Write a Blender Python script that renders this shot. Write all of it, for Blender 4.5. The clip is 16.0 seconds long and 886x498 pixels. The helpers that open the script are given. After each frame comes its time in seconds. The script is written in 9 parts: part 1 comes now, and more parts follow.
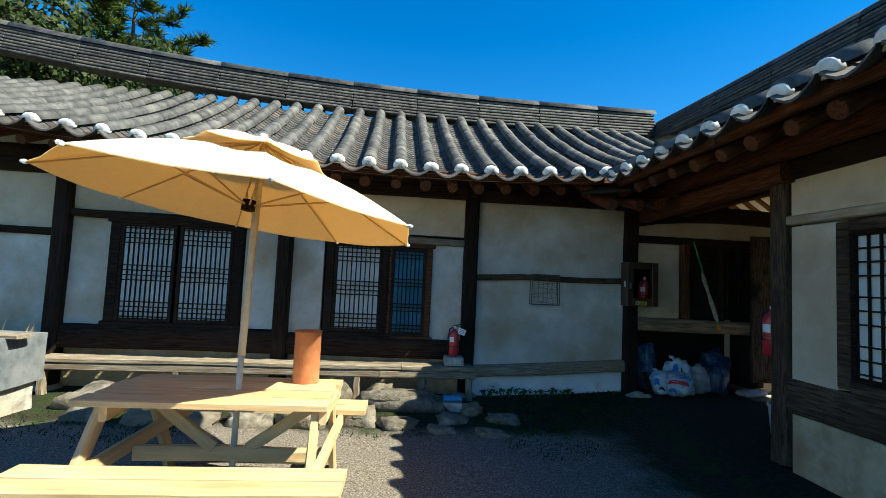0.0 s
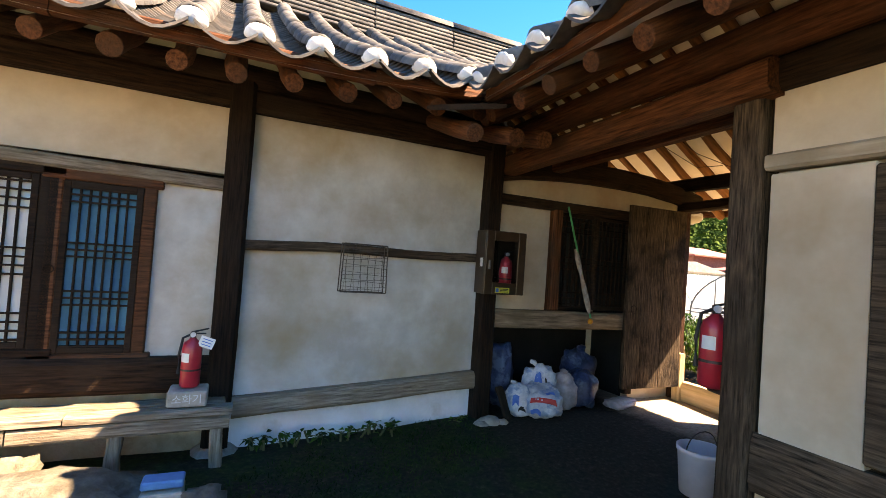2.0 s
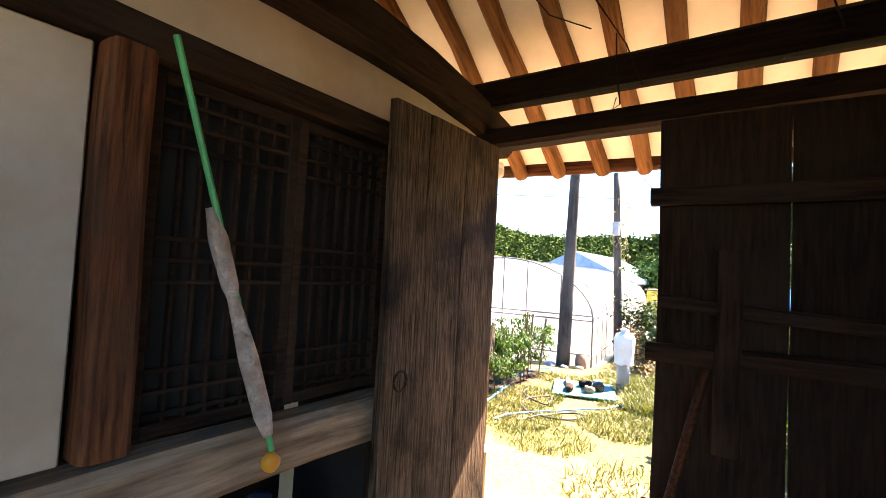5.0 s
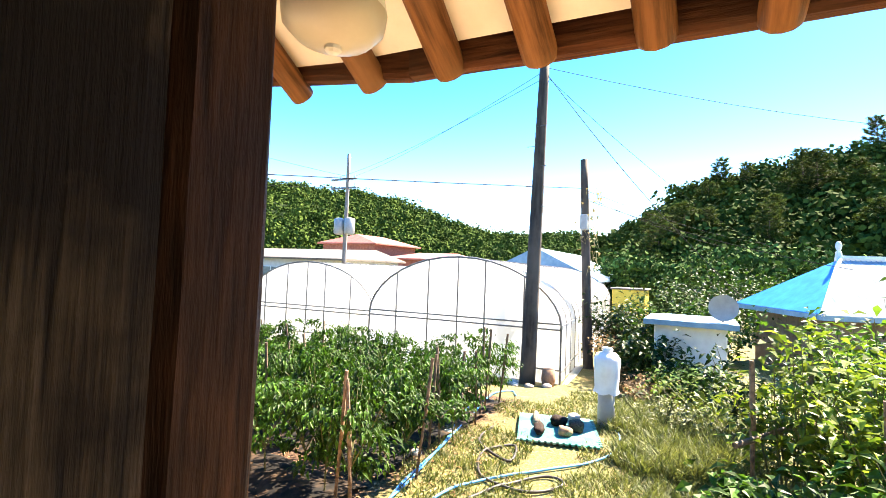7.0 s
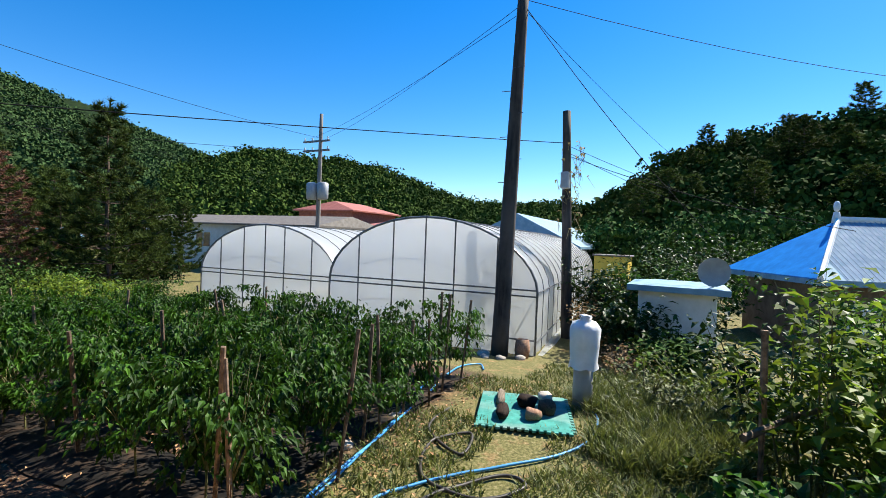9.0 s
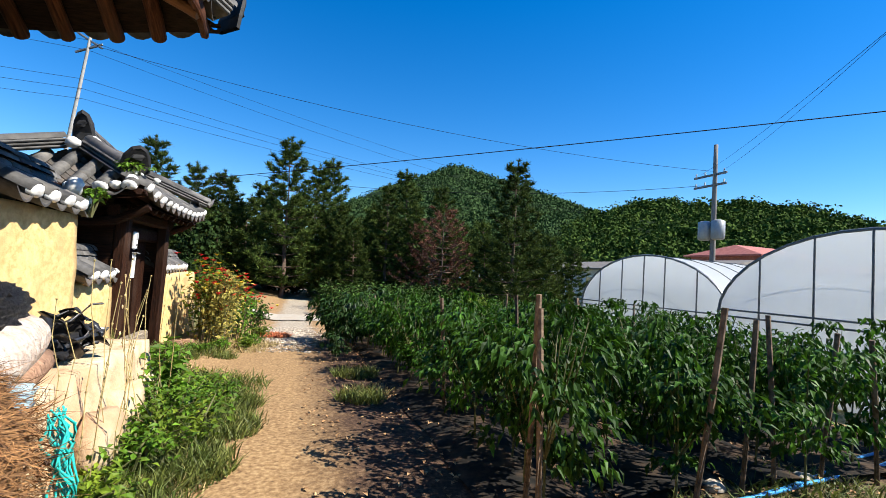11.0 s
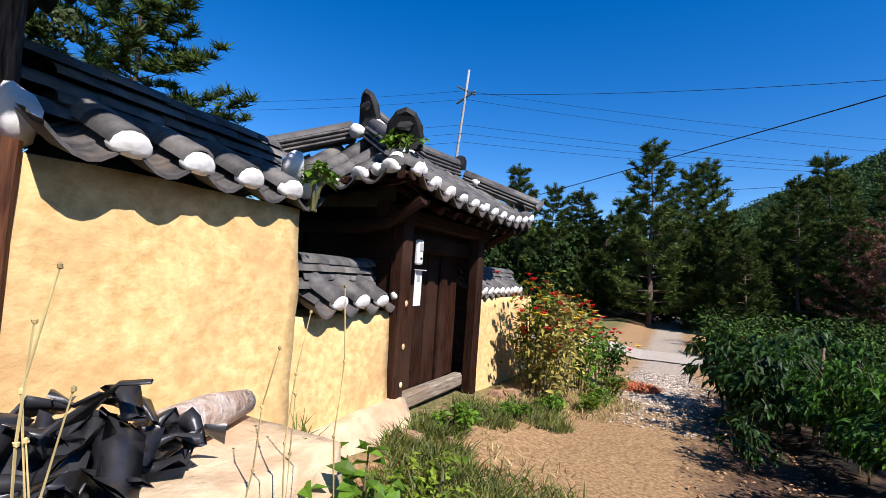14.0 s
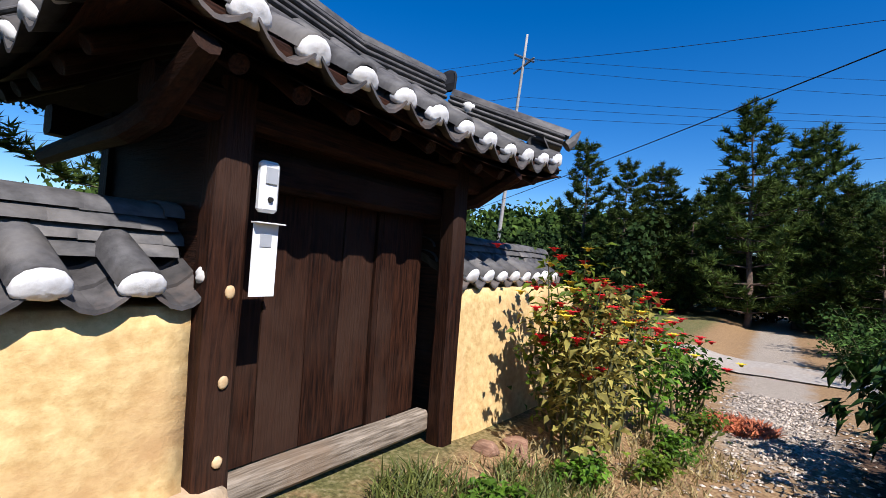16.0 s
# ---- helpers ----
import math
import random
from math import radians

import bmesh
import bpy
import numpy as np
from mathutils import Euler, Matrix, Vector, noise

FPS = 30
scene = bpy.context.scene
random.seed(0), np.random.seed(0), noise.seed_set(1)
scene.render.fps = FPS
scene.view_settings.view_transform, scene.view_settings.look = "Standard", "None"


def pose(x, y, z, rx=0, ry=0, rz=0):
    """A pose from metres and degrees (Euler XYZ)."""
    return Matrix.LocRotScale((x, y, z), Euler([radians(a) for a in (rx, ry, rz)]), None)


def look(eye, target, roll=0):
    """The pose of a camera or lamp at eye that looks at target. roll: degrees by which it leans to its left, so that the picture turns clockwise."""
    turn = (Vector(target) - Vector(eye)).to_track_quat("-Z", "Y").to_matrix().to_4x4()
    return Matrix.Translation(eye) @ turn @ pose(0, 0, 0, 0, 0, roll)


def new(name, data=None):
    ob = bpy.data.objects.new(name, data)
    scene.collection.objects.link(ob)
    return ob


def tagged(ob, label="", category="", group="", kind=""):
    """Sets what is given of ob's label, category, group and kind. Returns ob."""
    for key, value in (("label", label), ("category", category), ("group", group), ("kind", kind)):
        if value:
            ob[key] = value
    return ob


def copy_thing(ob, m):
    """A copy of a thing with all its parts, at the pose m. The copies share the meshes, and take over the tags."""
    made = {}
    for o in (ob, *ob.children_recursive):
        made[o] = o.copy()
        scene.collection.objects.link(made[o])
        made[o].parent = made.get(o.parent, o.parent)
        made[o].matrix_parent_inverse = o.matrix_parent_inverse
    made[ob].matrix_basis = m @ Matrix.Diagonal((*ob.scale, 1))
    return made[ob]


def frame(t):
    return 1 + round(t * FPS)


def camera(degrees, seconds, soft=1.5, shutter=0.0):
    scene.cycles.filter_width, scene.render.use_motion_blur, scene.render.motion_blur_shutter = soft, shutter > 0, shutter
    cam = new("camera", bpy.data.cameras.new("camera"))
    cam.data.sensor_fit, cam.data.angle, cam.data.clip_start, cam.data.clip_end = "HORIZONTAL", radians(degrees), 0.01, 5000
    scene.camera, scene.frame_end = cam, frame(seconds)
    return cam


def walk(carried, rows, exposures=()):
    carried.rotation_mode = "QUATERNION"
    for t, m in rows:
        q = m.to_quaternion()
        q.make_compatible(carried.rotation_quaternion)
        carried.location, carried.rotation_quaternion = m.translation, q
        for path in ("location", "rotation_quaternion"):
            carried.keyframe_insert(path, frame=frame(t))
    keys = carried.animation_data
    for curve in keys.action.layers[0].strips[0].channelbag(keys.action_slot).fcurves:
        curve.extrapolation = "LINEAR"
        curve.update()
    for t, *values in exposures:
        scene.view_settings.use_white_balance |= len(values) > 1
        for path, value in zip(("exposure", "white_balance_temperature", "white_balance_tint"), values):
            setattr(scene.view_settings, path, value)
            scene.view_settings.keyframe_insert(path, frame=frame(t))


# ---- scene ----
# ---------------------------------------------------------------- camera and walk
cam = camera(87.3, 16.0, soft=0.6)
METRES, EYE, TURN = 18.0, 1.55, -4.5
ROWS = [
    (0.0, 0.0, 0.0, 0.0, -0.18, 3.86, -2.63),
    (0.5, 0.0064, 0.039, -0.0004, -6.67, 3.33, -2.96),
    (1.0, 0.0166, 0.0733, 0.0, -12.44, 3.09, -3.59),
    (1.5, 0.0318, 0.109, 0.0034, -16.55, 2.15, -3.77),
    (2.0, 0.0444, 0.1455, 0.0026, -19.38, 1.54, -4.12),
    (2.5, 0.0644, 0.1832, 0.0021, -22.68, 1.04, -4.6),
    (3.0, 0.0796, 0.222, 0.0011, -26.98, 1.34, -4.59),
    (3.5, 0.1063, 0.2585, 0.0011, -33.54, 1.93, -4.43),
    (4.0, 0.128, 0.2869, 0.0057, -40.82, 2.25, -3.93),
    (4.5, 0.1549, 0.3028, 0.0074, -47.71, 2.3, -3.63),
    (7.0, 0.31, 0.3811, 0.0155, -56.03, 2.41, -2.2),
    (7.5, 0.328, 0.3847, 0.016, -59.4, 1.13, -1.69),
    (8.0, 0.3551, 0.3952, 0.0105, -61.39, -0.14, -1.43),
    (10.5, 0.4154, 0.4013, -0.0233, -29.33, 0.49, -3.27),
    (11.0, 0.4303, 0.4165, -0.0383, -12.2, 3.03, -3.71),
    (11.5, 0.4324, 0.4439, -0.038, -0.36, 2.92, -3.6),
    (12.0, 0.4374, 0.4746, -0.0389, 7.66, 2.71, -3.8),
    (12.5, 0.4296, 0.5059, -0.0386, 14.94, 2.72, -3.66),
    (13.0, 0.4262, 0.5367, -0.0403, 20.03, 3.07, -3.79),
    (13.5, 0.4215, 0.5705, -0.0387, 25.23, 3.06, -3.94),
    (14.0, 0.4147, 0.6026, -0.0384, 31.02, 2.93, -3.81),
    (14.5, 0.4109, 0.6392, -0.0388, 36.42, 2.99, -4.08),
    (15.0, 0.3989, 0.673, -0.0385, 38.3, 2.72, -4.16),
    (15.5, 0.398, 0.7092, -0.0415, 39.33, 1.59, -4.1),
    (16.0, 0.3887, 0.7456, -0.0444, 40.06, 1.48, -3.81),
]
EXPOSURE = [(0.0, 1.3, 6700, -4), (1.0, 1.65, 7700, 0), (2.0, 2.85, 10200, 21), (3.0, 3.3, 10700, 29), (4.5, 3.5, 8900, 27), (6.8, 3.4, 8200, 18),
            (7.1, 2.65, 7800, 12), (7.5, 1.7, 7500, 11), (8.0, 1.32, 7000, 10), (10.5, 1.1, 6500, 8), (13.0, 0.95, 6350, 14), (14.5, 0.68, 6100, 18), (16.0, 0.59, 6000, 16)]
walk(cam, [(t, pose(0, 0, EYE, 0, 0, TURN) @ pose(METRES * x, METRES * y, METRES * z, 90 + pitch, roll, yaw))
           for t, x, y, z, yaw, pitch, roll in ROWS], EXPOSURE)

# ---------------------------------------------------------------- sky and sun
SUN_EL, SUN_OFF = 47.5, 25.5          # height, and turn from +x towards -y, in degrees
world = bpy.data.worlds.new("sky")
scene.world = world
world.use_nodes = True
wn = world.node_tree.nodes
sky = wn.new("ShaderNodeTexSky")
sky.sky_type, sky.sun_disc = "NISHITA", False
sky.sun_elevation, sky.sun_rotation = radians(SUN_EL), radians(90 + SUN_OFF)
sky.air_density, sky.dust_density, sky.ozone_density = 1.0, 0.1, 4.0
deep = wn.new("ShaderNodeHueSaturation")
deep.inputs["Hue"].default_value, deep.inputs["Saturation"].default_value = 0.506, 1.4
world.node_tree.links.new(sky.outputs[0], deep.inputs["Color"])
world.node_tree.links.new(deep.outputs[0], wn["Background"].inputs[0])
wn["Background"].inputs[1].default_value = 0.092
sun_data = bpy.data.lights.new("sun", "SUN")
sun_data.energy, sun_data.angle, sun_data.color = 5.0, radians(0.53), (1.0, 0.95, 0.86)
sun = new("sun", sun_data)
sun_way = Vector((math.cos(radians(SUN_EL)) * math.cos(radians(SUN_OFF)), -math.cos(radians(SUN_EL)) * math.sin(radians(SUN_OFF)), math.sin(radians(SUN_EL))))
sun.matrix_basis = look(sun_way * 60, (0, 0, 0))
# ---------------------------------------------------------------- building blocks
R = random.Random(7)


class Mesh:
    """Gathers vertices and faces of one part."""

    def __init__(self):
        self.v, self.f = [], []

    def add(self, verts, faces):
        n = len(self.v)
        self.v += [tuple(p) for p in verts]
        self.f += [tuple(i + n for i in f) for f in faces]
        return self

    def data(self, name, material, smooth=False):
        me = bpy.data.meshes.new(name)
        me.from_pydata(self.v, [], self.f)
        me.update()
        if smooth:
            me.polygons.foreach_set("use_smooth", [True] * len(me.polygons))
        if material:
            me.materials.append(material)
        return me


def world_of(ob):
    if ob.parent is None:
        return ob.matrix_basis.copy()
    return world_of(ob.parent) @ ob.matrix_parent_inverse @ ob.matrix_basis


def part(name, me, material, parent=None, label="", at=None, smooth=False):
    """Links a mesh as one object at the pose at, under a thing or a part."""
    if isinstance(me, Mesh):
        me = me.data(name, material, smooth)
    ob = new(name, me)
    if parent is not None:
        ob.parent = parent
        ob.matrix_parent_inverse = world_of(parent).inverted()
    if at is not None:
        ob.matrix_basis = at
    if label:
        ob["label"] = label
    return ob


def thing(name, label, category, at=None, group="", kind=""):
    """An Empty at a thing's base, to parent its parts."""
    ob = new(name)
    ob.empty_display_size = 0.1
    if at is not None:
        ob.matrix_basis = at
    return tagged(ob, label, category, group, kind)


def T(x, y, z):
    return Matrix.Translation((x, y, z))


def cbox(mb, sx, sy, sz, b=0.006, m=None):
    """A box of full sizes with chamfered edges, centred, moved by m."""
    hx, hy, hz = sx / 2, sy / 2, sz / 2
    b = min(b, hx * 0.9, hy * 0.9, hz * 0.9)
    vs, ids = [], {}
    for i in (-1, 1):
        for j in (-1, 1):
            for k in (-1, 1):
                for a in range(3):
                    p = [i * (hx - b), j * (hy - b), k * (hz - b)]
                    p[a] = (i * hx, j * hy, k * hz)[a]
                    ids[i, j, k, a] = len(vs)
                    vs.append(Vector(p))
    fs = []
    for s in (-1, 1):
        for a in range(3):
            o = [x for x in range(3) if x != a]
            loop = []
            for u, w in ((-1, -1), (1, -1), (1, 1), (-1, 1)):
                q = [0, 0, 0]
                q[a], q[o[0]], q[o[1]] = s, u, w
                loop.append(ids[q[0], q[1], q[2], a])
            fs.append(loop if (s > 0) ^ (a == 1) else loop[::-1])
    for a in range(3):
        o = [x for x in range(3) if x != a]
        for u in (-1, 1):
            for w in (-1, 1):
                q0, q1 = [0, 0, 0], [0, 0, 0]
                q0[o[0]] = q1[o[0]] = u
                q0[o[1]] = q1[o[1]] = w
                q0[a], q1[a] = -1, 1
                fs.append((ids[*q0, o[0]], ids[*q1, o[0]], ids[*q1, o[1]], ids[*q0, o[1]]))
    for i in (-1, 1):
        for j in (-1, 1):
            for k in (-1, 1):
                fs.append((ids[i, j, k, 0], ids[i, j, k, 1], ids[i, j, k, 2]))
    if m is not None:
        vs = [m @ p for p in vs]
    return mb.add(vs, fs)


def ring_tube(mb, points, radii, n=8, caps=True, squash=1.0):
    """A tube through points with a radius at each."""
    pts = [Vector(p) for p in points]
    rings, up = [], Vector((0, 0, 1))
    for i, p in enumerate(pts):
        d = (pts[min(i + 1, len(pts) - 1)] - pts[max(i - 1, 0)]).normalized()
        side = d.cross(up)
        if side.length < 1e-3:
            side = d.cross(Vector((1, 0, 0)))
        side.normalize()
        top = side.cross(d)
        rings.append([p + (side * math.cos(2 * math.pi * k / n) + top * math.sin(2 * math.pi * k / n) * squash) * radii[i] for k in range(n)])
    vs = [p for r in rings for p in r]
    fs = [(i * n + k, i * n + (k + 1) % n, (i + 1) * n + (k + 1) % n, (i + 1) * n + k) for i in range(len(pts) - 1) for k in range(n)]
    if caps:
        fs += [tuple(range(n))[::-1], tuple((len(pts) - 1) * n + k for k in range(n))]
    return mb.add(vs, fs)


def frame_x(p0, p1, up=(0, 0, 1)):
    """A pose at p0 whose x runs to p1 and whose z is nearest to up."""
    p0, p1, up = Vector(p0), Vector(p1), Vector(up)
    x = (p1 - p0).normalized()
    y = up.cross(x)
    if y.length < 1e-3:
        y = Vector((0, 1, 0)).cross(x)
    y.normalize()
    z = x.cross(y)
    m = Matrix((x, y, z)).transposed().to_4x4()
    m.translation = p0
    return m


def beam_mesh(length, w, h, wob=0.006, seed=0, segs=7, k=0.16, arch=0.0, twist=0.0):
    """A hewn beam along x: rounded corners, uneven along its length."""
    mb = Mesh()
    c = [(-0.5 + k, -0.5), (0.5 - k, -0.5), (0.5, -0.5 + k), (0.5, 0.5 - k), (0.5 - k, 0.5), (-0.5 + k, 0.5), (-0.5, 0.5 - k), (-0.5, -0.5 + k)]
    vs = []
    for i in range(segs + 1):
        t = i / segs
        dy = noise.noise((t * 2.1 + seed * 3.7, 0.3, seed)) * wob * 3
        dz = noise.noise((t * 2.3 + seed * 1.7, 7.3, seed)) * wob * 2 + arch * 4 * t * (1 - t)
        sc = 1 + noise.noise((t * 3 + seed, 2.2, 5.1)) * wob * 4
        for y, z in c:
            vs.append((length * t, y * w * sc + dy + R.uniform(-wob, wob) * 0.3, z * h * sc + dz + R.uniform(-wob, wob) * 0.3))
    fs = [(i * 8 + j, i * 8 + (j + 1) % 8, (i + 1) * 8 + (j + 1) % 8, (i + 1) * 8 + j) for i in range(segs) for j in range(8)]
    fs += [tuple(range(8))[::-1], tuple(segs * 8 + j for j in range(8))]
    return mb.add(vs, fs)


def beam(name, p0, p1, w, h, material, parent, label="", wob=0.006, up=(0, 0, 1), arch=0.0, k=0.16, segs=7):
    p0, p1 = Vector(p0), Vector(p1)
    return part(name, beam_mesh((p1 - p0).length, w, h, wob, R.random() * 50, segs, k, arch), material, parent, label, frame_x(p0, p1, up))


LOGS = {}


def log(name, p0, p1, r, material, parent, label=""):
    """A round log along x; logs of like size share a mesh."""
    p0, p1 = Vector(p0), Vector(p1)
    length = (p1 - p0).length
    key = (round(length, 1), round(r, 3), R.randrange(3), material.name)
    if key not in LOGS:
        mb, s = Mesh(), R.random() * 40
        n = 9
        at = [0.0, 0.012] + [key[0] * i / n for i in range(1, n)] + [key[0] - 0.012, key[0]]
        pts = [(x, noise.noise((x * 1.7, s, 1)) * 0.03, noise.noise((x * 1.7, s, 4)) * 0.02) for x in at]
        ring_tube(mb, pts, [r * (1 + 0.12 * noise.noise((x * 2.0, s, 8))) * (0.94 if x in (at[0], at[-1]) else 1.0) for x in at], 12)
        LOGS[key] = mb.data(name, material, True)
        for f in LOGS[key].polygons:
            f.use_smooth = len(f.vertices) == 4
    m = frame_x(p0, p1) @ Matrix.Diagonal((length / key[0], 1, 1, 1))
    return part(name, LOGS[key], material, parent, label, m)


BOXES = {}


def block(name, x0, x1, y0, y1, z0, z1, material, parent=None, label="", b=0.006, at=None):
    """A chamfered block between two corners; equal blocks share a mesh."""
    size = (round(abs(x1 - x0), 4), round(abs(y1 - y0), 4), round(abs(z1 - z0), 4))
    key = (*size, b, material.name)
    if key not in BOXES:
        BOXES[key] = cbox(Mesh(), *size, b).data(name, material)
    m = T((x0 + x1) / 2, (y0 + y1) / 2, (z0 + z1) / 2)
    return part(name, BOXES[key], material, parent, label, (at @ m) if at is not None else m)


def lump(mb, c, size, seed=0, n=8, rough=0.25, flat=0.0, m=None):
    """A stone or a sack: an uneven rounded lump."""
    rings = n // 2 + 1
    vs = [(0, 0, -1)]
    for i in range(1, rings):
        a = -math.pi / 2 + math.pi * i / rings
        for j in range(n):
            b = 2 * math.pi * j / n
            vs.append((math.cos(a) * math.cos(b), math.cos(a) * math.sin(b), math.sin(a)))
    vs.append((0, 0, 1))
    out = []
    for p in vs:
        k = 1 + rough * noise.noise((p[0] * 1.3 + seed * 5.1, p[1] * 1.3 + seed, p[2] * 1.3 - seed * 2.3)) + rough * 0.5 * noise.noise((p[0] * 3 + seed, p[1] * 3, p[2] * 3))
        q = Vector([math.copysign(abs(a) ** (1 - flat * 0.5), a) * k * s / 2 for a, s in zip(p, size)])
        out.append((m @ q if m is not None else q) + Vector(c))
    last = len(vs) - 1
    fs = [(0, 1 + (j + 1) % n, 1 + j) for j in range(n)]
    for i in range(rings - 2):
        a, b = 1 + i * n, 1 + (i + 1) * n
        fs += [(a + j, a + (j + 1) % n, b + (j + 1) % n, b + j) for j in range(n)]
    a = 1 + (rings - 2) * n
    fs += [(a + j, a + (j + 1) % n, last) for j in range(n)]
    return mb.add(out, fs)


def leaf(mb, p, way, up, length, width, fold=0.25, droop=0.2):
    """One pointed leaf of four triangles, folded along its rib."""
    way = Vector(way).normalized()
    side = way.cross(Vector(up))
    if side.length < 1e-4:
        side = Vector((1, 0, 0))
    side.normalize()
    nrm = side.cross(way)
    p = Vector(p)
    mid = p + way * length * 0.45
    tip = p + way * length - nrm * length * droop
    e = nrm * width * fold
    mb.add((p, mid + side * width / 2 + e, tip, mid - side * width / 2 + e, mid), ((0, 1, 4), (1, 2, 4), (0, 4, 3), (4, 2, 3)))


def rand_way(r=R, zmin=-1.0, zmax=1.0):
    a, z = r.uniform(0, 2 * math.pi), r.uniform(zmin, zmax)
    k = math.sqrt(max(0, 1 - z * z))
    return Vector((k * math.cos(a), k * math.sin(a), z))


# ---------------------------------------------------------------- materials
def mat(name, c1, c2, scale=6.0, rough=0.8, bump=0.25, stretch=(1, 1, 1), c3=None, big=0.9, vary=0.12, metal=0.0, spec=0.4, where="Object", depth=0.01, thin=0.0, lo=0.35, hi=0.65, mottle=(0.45, 0.7)):
    """A surface of two colours in fine grain, a third in large stains, with relief, each object a little different."""
    ma = bpy.data.materials.new(name)
    ma.use_nodes = True
    nt = ma.node_tree
    ns, ln = nt.nodes, nt.links
    bs = ns["Principled BSDF"]
    co = ns.new("ShaderNodeTexCoord") if where == "Object" else ns.new("ShaderNodeNewGeometry")
    out = co.outputs["Object"] if where == "Object" else co.outputs["Position"]
    info = ns.new("ShaderNodeObjectInfo")
    off = ns.new("ShaderNodeVectorMath")
    off.operation = "MULTIPLY_ADD"
    off.inputs[1].default_value = (1, 1, 1)
    ln.new(out, off.inputs[0])
    if where == "Object":
        sc = ns.new("ShaderNodeVectorMath")
        sc.operation = "SCALE"
        sc.inputs[0].default_value = (13.0, 7.0, 5.0)
        ln.new(info.outputs["Random"], sc.inputs["Scale"])
        ln.new(sc.outputs[0], off.inputs[2])
    mp = ns.new("ShaderNodeMapping")
    mp.inputs["Scale"].default_value = stretch
    ln.new(off.outputs[0], mp.inputs[0])
    fine = ns.new("ShaderNodeTexNoise")
    fine.inputs["Scale"].default_value, fine.inputs["Detail"].default_value, fine.inputs["Roughness"].default_value = scale, 7.0, 0.62
    ln.new(mp.outputs[0], fine.inputs["Vector"])
    ramp = ns.new("ShaderNodeValToRGB")
    ramp.color_ramp.elements[0].position, ramp.color_ramp.elements[1].position = lo, hi
    ramp.color_ramp.elements[0].color, ramp.color_ramp.elements[1].color = (*c1, 1), (*c2, 1)
    ln.new(fine.outputs["Fac"], ramp.inputs[0])
    col = ramp.outputs[0]
    if c3 is not None:
        large = ns.new("ShaderNodeTexNoise")
        large.inputs["Scale"].default_value, large.inputs["Detail"].default_value, large.inputs["Roughness"].default_value = big, 5.0, 0.6
        ln.new(off.outputs[0], large.inputs["Vector"])
        r2 = ns.new("ShaderNodeValToRGB")
        r2.color_ramp.elements[0].position, r2.color_ramp.elements[1].position = mottle
        ln.new(large.outputs["Fac"], r2.inputs[0])
        mx = ns.new("ShaderNodeMix")
        mx.data_type = "RGBA"
        ln.new(r2.outputs[0], mx.inputs["Factor"])
        ln.new(col, mx.inputs["A"])
        mx.inputs["B"].default_value = (*c3, 1)
        col = mx.outputs["Result"]
    if vary:
        hs = ns.new("ShaderNodeHueSaturation")
        mr = ns.new("ShaderNodeMapRange")
        mr.inputs["To Min"].default_value, mr.inputs["To Max"].default_value = 1 - vary, 1 + vary
        ln.new(info.outputs["Random"], mr.inputs[0])
        ln.new(mr.outputs[0], hs.inputs["Value"])
        ln.new(col, hs.inputs["Color"])
        col = hs.outputs[0]
    ln.new(col, bs.inputs["Base Color"])
    bs.inputs["Roughness"].default_value, bs.inputs["Metallic"].default_value, bs.inputs["Specular IOR Level"].default_value = rough, metal, spec
    if bump:
        bp = ns.new("ShaderNodeBump")
        bp.inputs["Strength"].default_value, bp.inputs["Distance"].default_value = bump, depth
        ln.new(fine.outputs["Fac"], bp.inputs["Height"])
        ln.new(bp.outputs[0], bs.inputs["Normal"])
    if thin:
        tr = ns.new("ShaderNodeBsdfTranslucent")
        ms = ns.new("ShaderNodeMixShader")
        ms.inputs[0].default_value = thin
        ln.new(col, tr.inputs[0])
        ln.new(bs.outputs[0], ms.inputs[1])
        ln.new(tr.outputs[0], ms.inputs[2])
        ln.new(ms.outputs[0], ns["Material Output"].inputs[0])
    return ma


def island_vary(ma, amount=0.25):
    """Lets each loose piece of a joined mesh differ in brightness."""
    nt = ma.node_tree
    bs = nt.nodes["Principled BSDF"]
    src = bs.inputs["Base Color"].links[0].from_socket
    geo, mr, hs = nt.nodes.new("ShaderNodeNewGeometry"), nt.nodes.new("ShaderNodeMapRange"), nt.nodes.new("ShaderNodeHueSaturation")
    mr.inputs["To Min"].default_value, mr.inputs["To Max"].default_value = 1 - amount, 1 + amount
    nt.links.new(geo.outputs["Random Per Island"], mr.inputs[0])
    nt.links.new(mr.outputs[0], hs.inputs["Value"])
    nt.links.new(src, hs.inputs["Color"])
    for l in list(src.links):
        if l.to_node != hs:
            nt.links.new(hs.outputs[0], l.to_socket)
    return ma


GRAIN = (0.12, 1.6, 1.6)
M_TILE = mat("roof_tile", (0.036, 0.033, 0.031), (0.1, 0.094, 0.089), 9, 0.66, 0.4, c3=(0.165, 0.148, 0.128), big=2.2, vary=0.3, mottle=(0.5, 0.75))
# near-black, far darker than the roof tiles
M_TILE_DARK = mat("near_black_ridge_tile", (0.004, 0.004, 0.0045), (0.016, 0.0155, 0.016), 14, 0.75, 0.5, vary=0.15)
M_TILE_J = island_vary(mat("roof_tile_channel", (0.032, 0.029, 0.027), (0.088, 0.081, 0.076), 9, 0.72, 0.3, c3=(0.14, 0.1, 0.075), big=3.0, vary=0.05, mottle=(0.52, 0.75)), 0.35)
